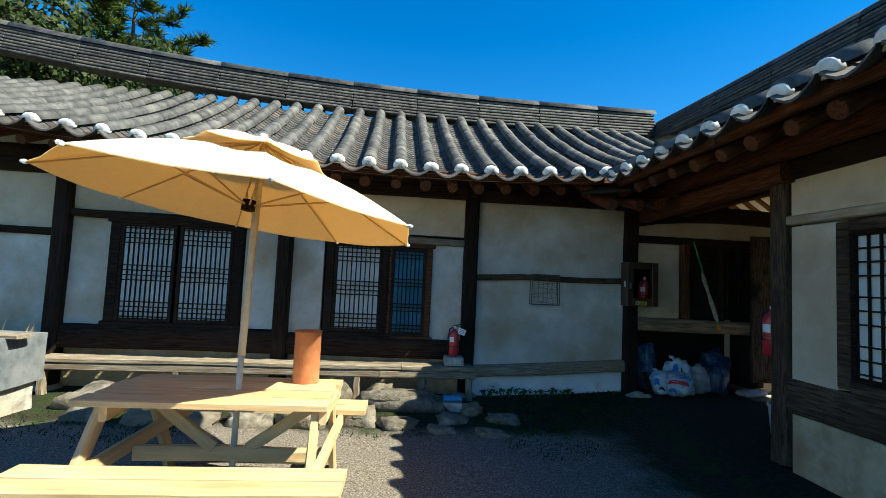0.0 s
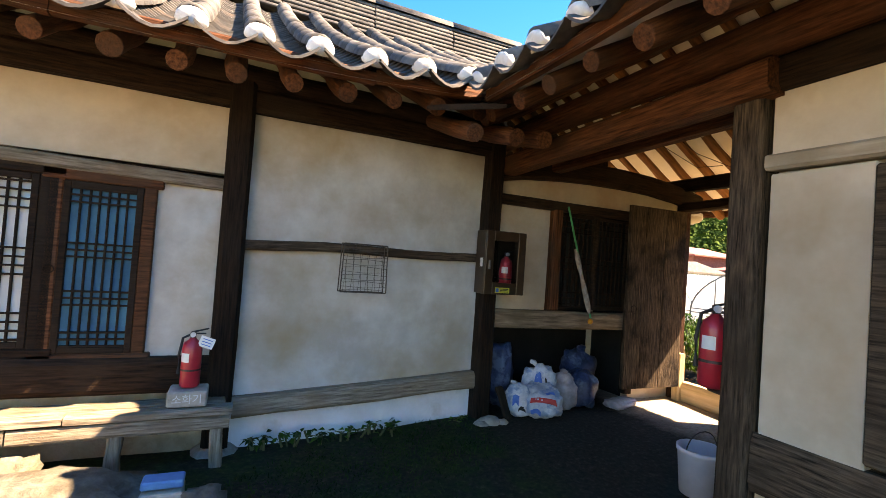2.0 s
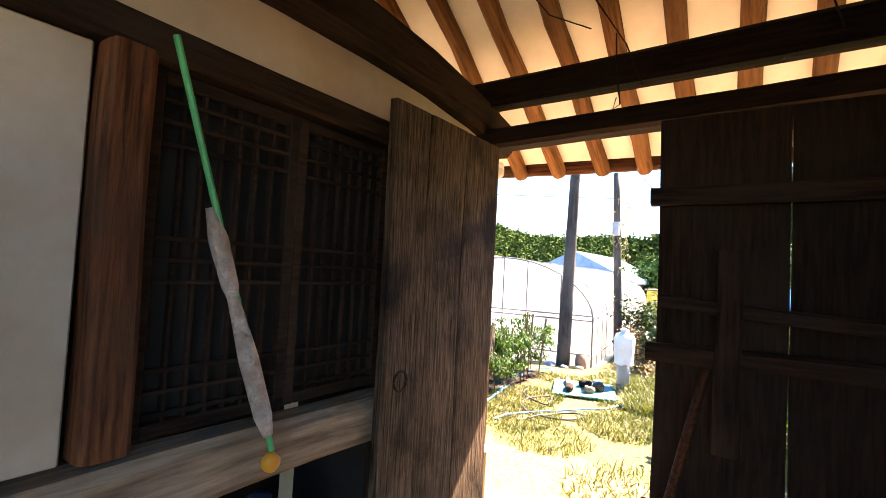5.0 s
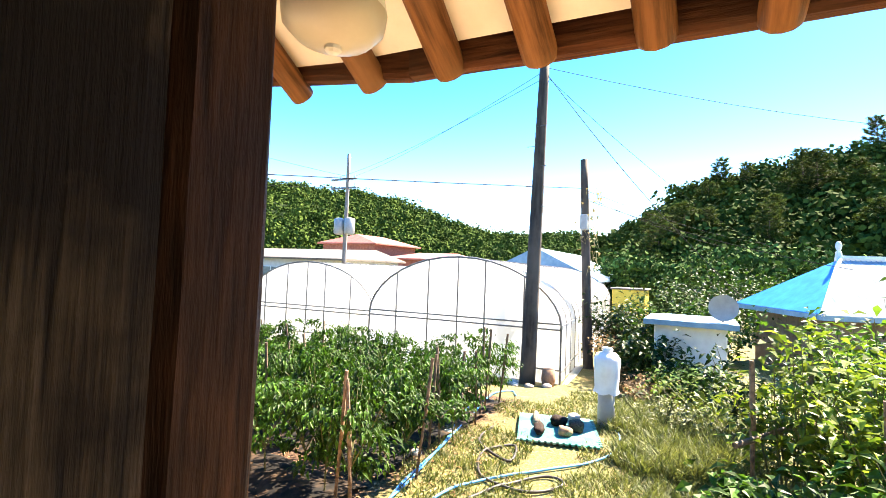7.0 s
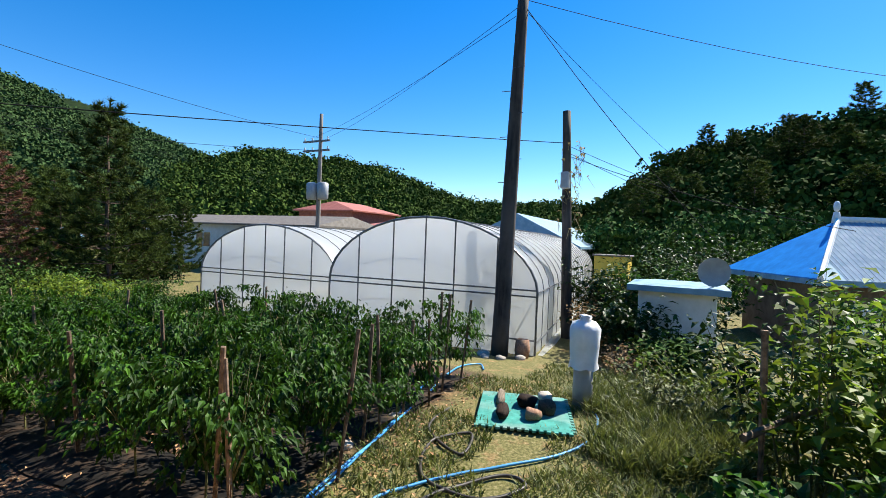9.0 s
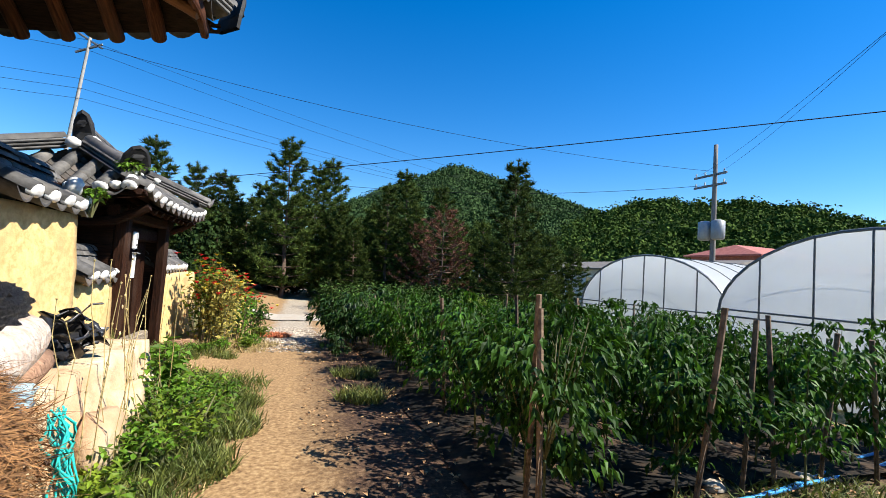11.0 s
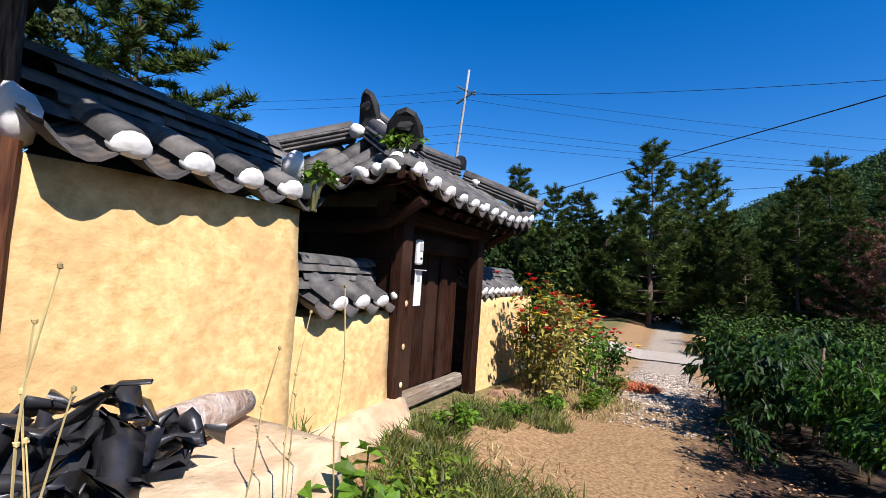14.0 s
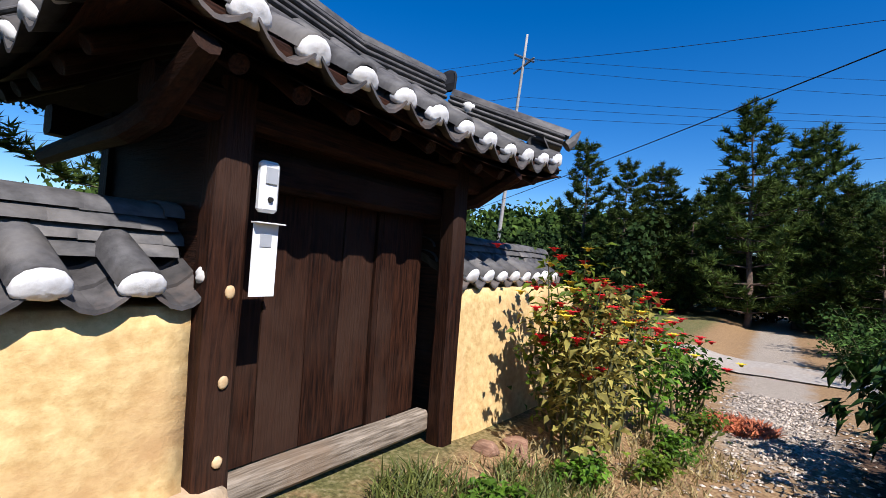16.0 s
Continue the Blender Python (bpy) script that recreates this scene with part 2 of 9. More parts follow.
M_LIME = mat("lime_plug", (0.62, 0.6, 0.56), (0.86, 0.85, 0.82), 14, 0.9, 0.5, c3=(0.42, 0.37, 0.3), big=7, vary=0.14, mottle=(0.5, 0.75))
M_PLASTER = mat("lime_plaster", (0.46, 0.43, 0.375), (0.64, 0.615, 0.56), 2.4, 0.92, 0.5, c3=(0.38, 0.28, 0.16), big=1.1, vary=0.03, where="World", mottle=(0.38, 0.72))
# limewash made brighter than the plaster, painting in the skylight on the foot
M_LIMEWASH_LIT = mat("skylit_limewash_foot", (0.66, 0.66, 0.65), (0.78, 0.78, 0.77), 4.0, 0.92, 0.4, c3=(0.5, 0.45, 0.38), big=2.5, vary=0.0, where="World", mottle=(0.58, 0.75))
M_WOOD_LIMED = mat("limewashed_timber", (0.34, 0.27, 0.2), (0.52, 0.43, 0.33), 20, 0.9, 0.4, GRAIN, c3=(0.3, 0.23, 0.16), big=2.0, vary=0.08, spec=0.12)
M_PLASTER_Y = mat("ochre_plaster", (0.54, 0.44, 0.33), (0.65, 0.55, 0.425), 3.0, 0.92, 0.3, c3=(0.45, 0.33, 0.21), big=1.2, vary=0.03, where="World")
M_MUD = mat("yellow_mud_wall", (0.54, 0.345, 0.13), (0.76, 0.55, 0.245), 13, 0.95, 0.3, (1, 1, 1.2), c3=(0.52, 0.31, 0.13), big=1.5, vary=0.03, where="World", depth=0.03, mottle=(0.48, 0.7))
M_WOOD = mat("dark_timber", (0.006, 0.0035, 0.0025), (0.036, 0.019, 0.011), 34, 0.75, 0.7, GRAIN, c3=(0.03, 0.02, 0.014), big=1.5, vary=0.25, spec=0.12)
M_WOOD_RED = mat("red_brown_timber", (0.036, 0.012, 0.006), (0.165, 0.062, 0.028), 32, 0.68, 0.7, GRAIN, c3=(0.07, 0.035, 0.02), big=2.0, vary=0.25, spec=0.12)
M_WOOD_RAFT = mat("rafter_timber", (0.065, 0.027, 0.011), (0.25, 0.112, 0.047), 18, 0.55, 0.7, GRAIN, c3=(0.2, 0.1, 0.05), big=2.0, vary=0.25, spec=0.12)
M_WOOD_GREY = mat("weathered_timber", (0.11, 0.085, 0.06), (0.34, 0.28, 0.21), 36, 0.85, 0.6, GRAIN, c3=(0.2, 0.14, 0.09), big=2.0, vary=0.2, spec=0.12)
M_WOOD_PALE = mat("pale_pine_board", (0.5, 0.33, 0.16), (0.72, 0.52, 0.29), 14, 0.6, 0.35, GRAIN, c3=(0.6, 0.4, 0.2), big=1.5, vary=0.12)
M_WOOD_GATE = mat("gate_timber", (0.006, 0.0025, 0.0015), (0.042, 0.015, 0.007), 40, 0.62, 0.8, GRAIN, c3=(0.042, 0.022, 0.014), big=1.1, vary=0.2, spec=0.12)
M_WOOD_LEAF = mat("old_gate_leaf", (0.008, 0.005, 0.0035), (0.12, 0.08, 0.05), 60, 0.8, 1.0, (0.07, 1.6, 1.6), c3=(0.01, 0.0065, 0.005), big=3.0, vary=0.12, mottle=(0.46, 0.66), spec=0.12)
M_WOOD_OLD = mat("cracked_old_post", (0.02, 0.013, 0.009), (0.15, 0.1, 0.065), 40, 0.85, 0.7, GRAIN, c3=(0.045, 0.03, 0.02), big=1.5, vary=0.1, spec=0.12)
M_WOOD_JAMB = mat("door_jamb_timber", (0.012, 0.005, 0.003), (0.085, 0.034, 0.017), 46, 0.7, 0.8, GRAIN, c3=(0.02, 0.01, 0.007), big=2.0, vary=0.1, spec=0.12)
M_WOOD_SILL = mat("worn_sill_timber", (0.12, 0.08, 0.05), (0.36, 0.26, 0.17), 18, 0.85, 0.6, GRAIN, c3=(0.14, 0.1, 0.06), big=2.0, vary=0.1, spec=0.12)
M_PAPER = mat("window_paper", (0.62, 0.62, 0.6), (0.72, 0.72, 0.69), 2, 0.9, 0.05, vary=0.03)
M_BLUE = mat("blue_cloth", (0.02, 0.12, 0.2), (0.04, 0.2, 0.3), 3, 0.8, 0.1)
M_STONE = mat("field_stone", (0.25, 0.22, 0.18), (0.5, 0.46, 0.4), 8, 0.9, 0.8, c3=(0.42, 0.34, 0.25), big=2, vary=0.2, depth=0.03)
M_STONE_PALE = mat("pale_ledge_stone", (0.4, 0.29, 0.17), (0.62, 0.48, 0.31), 5, 0.92, 0.9, c3=(0.42, 0.24, 0.13), big=1.3, vary=0.08, where="World", depth=0.04)
M_SOFFIT = mat("soffit_plaster", (0.79, 0.755, 0.68), (0.88, 0.85, 0.79), 4, 0.92, 0.3, vary=0.04)
# near-black in place of unlit depth behind openings; also the intercom lens
M_DARK = mat("interior_shade_black", (0.01, 0.009, 0.008), (0.02, 0.018, 0.015), 4, 0.9, 0.1)
# ---------------------------------------------------------------- the land
def smooth(a, b, x):
    t = min(1.0, max(0.0, (x - a) / (b - a)))
    return t * t * (3 - 2 * t)


def land(x, y):
    """Height of the ground: the yard inside, lower fields outside, sinking away to the north and the south-east."""
    out = -0.65 - 0.045 * min(max(y - 11.0, 0.0), 12.0)
    out -= 0.13 * min(max(6.0 - y, 0.0), 7.0) * smooth(9.0, 14.0, x)
    out += 0.5 * smooth(8.6, 7.0, x) * smooth(8.6, 7.4, y) * smooth(3.0, 4.5, y)
    out += 0.22 * smooth(7.4, 6.2, x) * smooth(12.0, 13.0, y)
    out -= 0.3 * smooth(13.8, 16.6, x) * smooth(5.0, 7.0, y)
    out -= 0.25 * smooth(16.5, 18.8, x) * smooth(6.0, 8.0, y)
    yard = -0.1 + 0.1 * smooth(1.5, 4.0, x) * smooth(4.0, 6.0, y)
    k = smooth(6.9, 6.6, x) * smooth(12.6, 12.0, y)
    h = out * (1 - k) + yard * k
    h += (noise.noise((x * 0.9, y * 0.9, 0)) * 0.03 + noise.noise((x * 3.1, y * 3.1, 5)) * 0.012)
    far = max(abs(x - 6), abs(y - 8))
    return h + smooth(70, 300, far) * 2.0


def steps(parts):
    out = []
    for a, b, d in parts:
        n = max(1, round((b - a) / d))
        out += [a + (b - a) * i / n for i in range(n)]
    return out + [parts[-1][1]]


M_GROUND = bpy.data.materials.new("earth_and_grass")
M_GROUND.use_nodes = True


def ground_material(ma):
    """Trodden earth, gravel and thin grass, by place on the plan, painted darker in shaded zones."""
    nt = ma.node_tree
    ns, ln = nt.nodes, nt.links
    bs = ns["Principled BSDF"]
    geo = ns.new("ShaderNodeNewGeometry")
    sep = ns.new("ShaderNodeSeparateXYZ")
    ln.new(geo.outputs["Position"], sep.inputs[0])

    def tex(scale, detail=6.0):
        t = ns.new("ShaderNodeTexNoise")
        t.inputs["Scale"].default_value, t.inputs["Detail"].default_value, t.inputs["Roughness"].default_value = scale, detail, 0.65
        ln.new(geo.outputs["Position"], t.inputs["Vector"])
        return t.outputs["Fac"]

    def ramp(src, stops):
        r = ns.new("ShaderNodeValToRGB")
        el = r.color_ramp.elements
        el[0].position, el[0].color = stops[0][0], (*stops[0][1], 1)
        el[1].position, el[1].color = stops[-1][0], (*stops[-1][1], 1)
        for p, c in stops[1:-1]:
            el.new(p).color = (*c, 1)
        ln.new(src, r.inputs[0])
        return r.outputs[0]

    def mth(op, a, b):
        m = ns.new("ShaderNodeMath")
        m.operation = op
        for i, v in enumerate((a, b)):
            if isinstance(v, (int, float)):
                m.inputs[i].default_value = v
            else:
                ln.new(v, m.inputs[i])
        return m.outputs[0]

    def band(src, lo0, lo1, wob):
        """0 below lo0, 1 above lo1, with an uneven edge."""
        m = ns.new("ShaderNodeMapRange")
        ln.new(mth("ADD", src, mth("MULTIPLY", mth("SUBTRACT", n_mid, 0.5), wob)), m.inputs[0])
        m.inputs[1].default_value, m.inputs[2].default_value = lo0, lo1
        return m.outputs[0]

    def mix(f, a, b):
        m = ns.new("ShaderNodeMix")
        m.data_type = "RGBA"
        ln.new(f, m.inputs["Factor"])
        ln.new(a, m.inputs["A"])
        ln.new(b, m.inputs["B"])
        return m.outputs["Result"]

    n_fine, n_mid, n_big = tex(26), tex(3.2), tex(0.6)
    earth = ramp(n_fine, [(0.28, (0.1, 0.058, 0.03)), (0.48, (0.25, 0.15, 0.07)), (0.72, (0.44, 0.3, 0.15))])
    grass = ramp(n_fine, [(0.3, (0.045, 0.045, 0.014)), (0.5, (0.13, 0.12, 0.04)), (0.72, (0.29, 0.24, 0.12))])
    gravel = ramp(tex(60, 3), [(0.3, (0.11, 0.085, 0.06)), (0.5, (0.31, 0.255, 0.19)), (0.7, (0.58, 0.5, 0.39))])
    # yard earth taken near black to paint the shade of the house
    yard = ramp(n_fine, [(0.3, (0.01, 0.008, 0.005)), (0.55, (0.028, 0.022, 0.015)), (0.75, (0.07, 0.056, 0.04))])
    x, y = sep.outputs[0], sep.outputs[1]
    turf = ramp(n_mid, [(0.42, (0.0, 0.0, 0.0)), (0.6, (1, 1, 1))])
    sward = ramp(n_mid, [(0.3, (0.0, 0.0, 0.0)), (0.46, (1, 1, 1))])
    field = mix(sward, earth, grass)
    path = mth("MULTIPLY", band(x, 6.0, 6.4, 0.9), mth("SUBTRACT", 1.0, band(x, 9.6, 9.9, 0.8)))
    north = band(y, 2.6, 3.4, 1.2)
    field = mix(mth("MULTIPLY", path, north), field, earth)
    # bed earth darkened and widened over the lane edge, painting the crop's shadow
    shaded_soil = ramp(n_fine, [(0.3, (0.02, 0.011, 0.007)), (0.5, (0.06, 0.034, 0.021)), (0.75, (0.17, 0.1, 0.06))])
    bed = mth("MULTIPLY", mth("MULTIPLY", band(x, 8.3, 8.9, 0.9), band(y, 9.3, 9.7, 0.8)), mth("SUBTRACT", 1.0, band(x, 15.2, 15.8, 0.8)))
    field = mix(mth("MULTIPLY", bed, mth("SUBTRACT", 1.0, band(y, 20.0, 20.8, 0.8))), field, shaded_soil)
    stony = mth("MULTIPLY", band(y, 17.9, 19.2, 2.0), mth("MULTIPLY", band(x, 7.4, 7.7, 0.8), mth("SUBTRACT", 1.0, band(x, 8.5, 8.8, 0.8))))
    field = mix(stony, field, gravel)
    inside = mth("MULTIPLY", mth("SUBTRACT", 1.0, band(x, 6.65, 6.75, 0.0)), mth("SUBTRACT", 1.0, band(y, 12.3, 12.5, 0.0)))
    # in the yard: a gravelled strip, moss and turf along the house, bare floor in the gateway; earth, moss and gravel
    # carry the shade in their colour
    gx = mth("MULTIPLY", band(x, -4.4, -4.0, 1.0), mth("SUBTRACT", 1.0, band(x, 2.0, 2.5, 1.2)))
    gy = mth("MULTIPLY", band(y, 3.1, 3.5, 0.8), mth("SUBTRACT", 1.0, band(y, 5.0, 5.3, 0.6)))
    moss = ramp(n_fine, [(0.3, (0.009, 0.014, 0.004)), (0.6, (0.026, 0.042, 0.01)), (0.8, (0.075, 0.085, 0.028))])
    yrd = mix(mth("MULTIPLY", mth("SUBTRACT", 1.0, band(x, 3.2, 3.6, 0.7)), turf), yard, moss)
    shaded_grit = ramp(tex(60, 3), [(0.3, (0.05, 0.041, 0.032)), (0.5, (0.15, 0.125, 0.1)), (0.7, (0.36, 0.31, 0.26))])
    yrd = mix(mth("MULTIPLY", gx, gy), yrd, shaded_grit)
    # dusty floor painted paler where doorway sun falls, raised to bounce light upward
    lit_dust = ramp(n_fine, [(0.3, (0.27, 0.21, 0.15)), (0.6, (0.42, 0.35, 0.27))])
    yrd = mix(band(x, 5.2, 5.7, 0.6), yrd, lit_dust)
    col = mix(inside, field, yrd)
    ln.new(col, bs.inputs["Base Color"])
    bs.inputs["Roughness"].default_value, bs.inputs["Specular IOR Level"].default_value = 0.95, 0.2
    bp = ns.new("ShaderNodeBump")
    bp.inputs["Strength"].default_value, bp.inputs["Distance"].default_value = 0.3, 0.02
    ln.new(n_fine, bp.inputs["Height"])
    ln.new(bp.outputs[0], bs.inputs["Normal"])


ground_material(M_GROUND)
gx = steps([(-900, -100, 100), (-100, -12, 8), (-12, 5.6, 0.35), (5.6, 10.5, 0.16), (10.5, 18, 0.35), (18, 60, 3), (60, 900, 70)])
gy = steps([(-900, -60, 100), (-60, -6, 6), (-6, 3, 0.5), (3, 19, 0.3), (19, 30, 0.6), (30, 80, 5), (80, 1100, 100)])
mb = Mesh()
mb.v = [(x, y, land(x, y)) for y in gy for x in gx]
w_ = len(gx)
mb.f = [(j * w_ + i, j * w_ + i + 1, (j + 1) * w_ + i + 1, (j + 1) * w_ + i) for j in range(len(gy) - 1) for i in range(w_ - 1)]
tagged(part("ground", mb, M_GROUND, smooth=True), "uneven earth ground with gravel, moss, thin dry grass and painted shade", "ground", kind="structure")
# ---------------------------------------------------------------- tiled roofs
def tile_mesh(r, length, name):
    """One half-round roof tile along x, a little narrower at its upper end, with thickness."""
    mb, n = Mesh(), 7
    for rr, x0, x1 in ((1.0, 0.0, length),):
        vs = []
        for x, k in ((0.0, 1.0), (length, 0.965)):
            for rad in (r * k, r * k - 0.016):
                vs += [(x, rad * math.cos(math.pi * i / n), rad * math.sin(math.pi * i / n)) for i in range(n + 1)]
        a, b, c, d = 0, n + 1, 2 * (n + 1), 3 * (n + 1)
        fs = [(a + i, a + i + 1, c + i + 1, c + i) for i in range(n)]
        fs += [(b + i + 1, b + i, a + i, a + i + 1)[::-1] for i in range(n)]
        mb.add(vs, fs)
    me = mb.data(name, M_TILE, True)
    return me


def plug_mesh(r):
    """The white lime plug that closes the lowest tile: a bulging, uneven disc along -x, flatter below."""
    mb, m = Mesh(), 14
    for x, k in ((0.03, 0.97), (-0.01, 1.0), (-0.022, 0.93), (-0.031, 0.72), (-0.036, 0.42), (-0.037, 0.12)):
        n = len(mb.v)
        for i in range(m):
            a = 2 * math.pi * i / m
            up = math.sin(a) * (1.0 if i <= m // 2 else 0.42)
            mb.v.append((x + 0.004 * k * math.sin(i * 2.1 + k * 3), r * k * math.cos(a), r * k * (up + 0.03 * math.sin(i * 1.3)) + r * 0.15 * (1 - k) - 0.006))
        if n:
            mb.f += [(n - m + i, n + i, n + (i + 1) % m, n - m + (i + 1) % m) for i in range(m)]
    mb.f.append(tuple(range(len(mb.v) - m, len(mb.v)))[::-1])
    return mb.data("lime_plug", M_LIME, True)


class Slope:
    """One roof slope: tiles in rows square to its eave, sagging a little, trimmed at hips and valleys."""

    def __init__(self, origin, along, up, length, depth, rise, pitch=0.385, sag=0.1, lift=None, vmin=None, vmax=None, r=0.093, tile=0.36, bow=None):
        self.o, self.e, self.n = Vector(origin), Vector(along).normalized(), Vector(up).normalized()
        self.L, self.D, self.H, self.pitch, self.sag, self.r, self.tile = length, depth, rise, pitch, sag, r, tile
        self.lift, self.bow = lift or (lambda s: 0.0), bow or (lambda s: 0.0)
        self.vmin, self.vmax = vmin or (lambda s: 0.0), vmax or (lambda s: 1.0)

    def p(self, s, v, dz=0.0):
        q = self.o + self.e * s + self.n * (self.D * v - self.bow(s) * (1 - v))
        q.z += self.H * v - self.sag * 4 * v * (1 - v) * 0.5 + self.lift(s) * (1 - v) + dz
        return q

    def rows(self):
        return [self.pitch * (i + 0.5) for i in range(int(self.L / self.pitch))]

    def build(self, parent, singles=True, plugs=True, deck=True, course=0.13, under=None):
        me, plug = tile_mesh(self.r, self.tile + 0.03, "round_tile"), plug_mesh(self.r)
        lone = Mesh()
        run = math.hypot(self.D, self.H)
        for s in self.rows():
            v0, v1 = self.vmin(s), self.vmax(s)
            if v1 - v0 < 0.08:
                continue
            n = max(1, round((v1 - v0) * run / self.tile))
            for k in range(n):
                a, b = v0 + (v1 - v0) * k / n, v0 + (v1 - v0) * (k + 1) / n
                j = Vector((R.uniform(-1, 1), R.uniform(-1, 1), R.uniform(-0.4, 0.8))) * 0.006
                m = frame_x(self.p(s, a, 0.035) + j, self.p(s, b, 0.035) + j * 0.5)
                if singles:
                    part("round_tile", me, M_TILE, parent, "", m @ Matrix.Diagonal((1, R.uniform(0.96, 1.05), R.uniform(0.95, 1.06), 1)))
                else:
                    lone.add([m @ q.co for q in me.vertices], [tuple(f.vertices) for f in me.polygons])
            if plugs and v0 < 0.02:
                m = frame_x(self.p(s, 0, 0.03), self.p(s, 0.1, 0.03))
                part("lime_plug", plug, M_LIME, parent, "white lime plug", m @ T(0.0, 0, 0) @ Matrix.Diagonal((1, R.uniform(0.92, 1.06), R.uniform(0.9, 1.1), 1)))
        if not singles:
            tagged(part("round_tiles", lone, M_TILE, parent, "rows of dark grey half-round tiles", smooth=True), kind="stuff")
        ch = Mesh()
        edges = [0.0] + [s + self.pitch / 2 for s in self.rows()]
        mids = self.rows()
        cuts = [-self.pitch * 0.0] + mids + [self.L]
        for a, b in zip([mids[0] - self.pitch] + mids, mids + [mids[-1] + self.pitch]):
            v0, v1 = self.vmin((a + b) / 2), self.vmax((a + b) / 2)
            if v1 - v0 < 0.05:
                continue
            n = max(1, round((v1 - v0) * run / course))
            for k in range(n):
                va, vb = v0 + (v1 - v0) * k / n, v0 + (v1 - v0) * (k + 1.25) / n
                if k == 0 and v0 < 0.02:
                    va = -0.035
                vb = min(vb, v1)
                vs = []
                for v, top in ((va, 0.016), (vb, -0.004)):
                    for dz in (0.0, -0.02):
                        for i in range(7):
                            t = i / 6
                            vs.append(self.p(a + (b - a) * (0.04 + 0.92 * t), v, 0.035 + top + dz - 0.095 * math.sin(math.pi * t)))
                ch.add(vs, [(i, i + 1, 15 + i, 14 + i) for i in range(6)] + [(7 + i, 8 + i, i + 1, i) for i in range(6)] + [(21 + i, 22 + i, 8 + i, 7 + i) for i in range(6)])
        tagged(part("channel_tiles", ch, M_TILE_J, parent, "overlapping dark grey concave tiles"), kind="stuff")
        if deck:
            for s0, s1, lining in under if isinstance(under, list) else [(0.0, self.L, under or M_SOFFIT)]:
                d = Mesh()
                ns, nv = max(2, int((s1 - s0) / 0.4)), 8
                for dz in (-0.06, -0.12):
                    for i in range(ns + 1):
                        s = s0 + (s1 - s0) * i / ns
                        v0, v1 = self.vmin(s), self.vmax(s)
                        for j in range(nv + 1):
                            d.v.append(tuple(self.p(s, v0 + (v1 - v0) * j / nv + (0.02 if j == 0 else 0), dz)))
                w, tot = nv + 1, (ns + 1) * (nv + 1)
                for i in range(ns):
                    for j in range(nv):
                        q = (i * w + j, (i + 1) * w + j, (i + 1) * w + j + 1, i * w + j + 1)
                        d.f += [q, tuple(x + tot for x in q[::-1])]
                part("roof_deck", d, lining, parent, "soffit between rafters")

    def rafters(self, parent, step, v0, v1, r, dz=-0.2, material=None, s0=0.15, s1=None):
        s = s0
        while s < (s1 or self.L - 0.1):
            a, b = max(v0, self.vmin(s)), min(v1, self.vmax(s))
            if b - a > 0.1:
                log("rafter", self.p(s, a, dz), self.p(s, b, dz), r * R.uniform(0.9, 1.1), material or M_WOOD_RAFT, parent)
            s += step * R.uniform(0.93, 1.07)

    def fascia(self, parent, dz=-0.1, v=0.02, h=0.09, material=None, s0=0.0, s1=None):
        s, end = s0, s1 or self.L
        while s < end - 0.05:
            b = min(end, s + 1.9)
            beam("eave_board", self.p(s, v, dz), self.p(b, v, dz), 0.07, h, material or M_WOOD_RED, parent)
            s = b


def ridge(parent, pts, layers=5, w=0.3, h=0.055, end=True):
    """Stacked ridge tiles along a line, round tiles on top."""
    step = 1.25
    pts = [Vector(p) for p in pts]
    lens = [0.0]
    for a, b in zip(pts, pts[1:]):
        lens.append(lens[-1] + (b - a).length)

    def at(d):
        for i in range(len(pts) - 1):
            if d <= lens[i + 1] or i == len(pts) - 2:
                return pts[i].lerp(pts[i + 1], (d - lens[i]) / (lens[i + 1] - lens[i]))
    n = max(1, round(lens[-1] / step))
    top = tile_mesh(w * 0.36, lens[-1] / n + 0.03, "ridge_tile")
    slab = cbox(Mesh(), lens[-1] / n - 0.006, w, h * 0.72, 0.012).data("ridge_slab", M_TILE)
    for k in range(n):
        a, b = at(lens[-1] * k / n), at(lens[-1] * (k + 1) / n)
        m = frame_x(a, b)
        for i in range(layers):
            part("ridge_slab", slab, M_TILE, parent, "", m @ T((b - a).length / 2 + R.uniform(-0.01, 0.01), R.uniform(-0.008, 0.008), h * (i + 0.5)) @ Matrix.Diagonal((1, 1 - 0.06 * i, 1, 1)))
        part("ridge_tile", top, M_TILE, parent, "", m @ T(0, 0, h * layers))


def end_tile(parent, p, way, w=0.3, h=0.42):
    """The upright decorated tile that closes a ridge."""
    mb = Mesh()
    prof = [(-0.5, 0), (-0.52, 0.3), (-0.46, 0.62), (-0.26, 0.9), (0, 1), (0.26, 0.9), (0.46, 0.62), (0.52, 0.3), (0.5, 0)]
    for x, k in ((0.0, 1.0), (-0.035, 1.0), (-0.05, 0.86)):
        mb.v += [(x - 0.12 * z * z, y * w * k, z * h * (k if z > 0 else 1)) for y, z in prof]
    n = len(prof)
    for a in (0, n):
        mb.f += [(a + i, a + i + 1, a + n + i + 1, a + n + i) for i in range(n - 1)]
    mb.f += [tuple(range(n)), tuple(range(2 * n, 3 * n))[::-1]]
    lump(mb, (-0.12, 0, h * 0.52), (0.05, w * 0.5, h * 0.3), 3, 8, 0.5)
    m = frame_x(Vector(p), Vector(p) - Vector(way))
    part("ridge_end_tile", mb, M_TILE_DARK, parent, "upright dark ridge end tile", m)


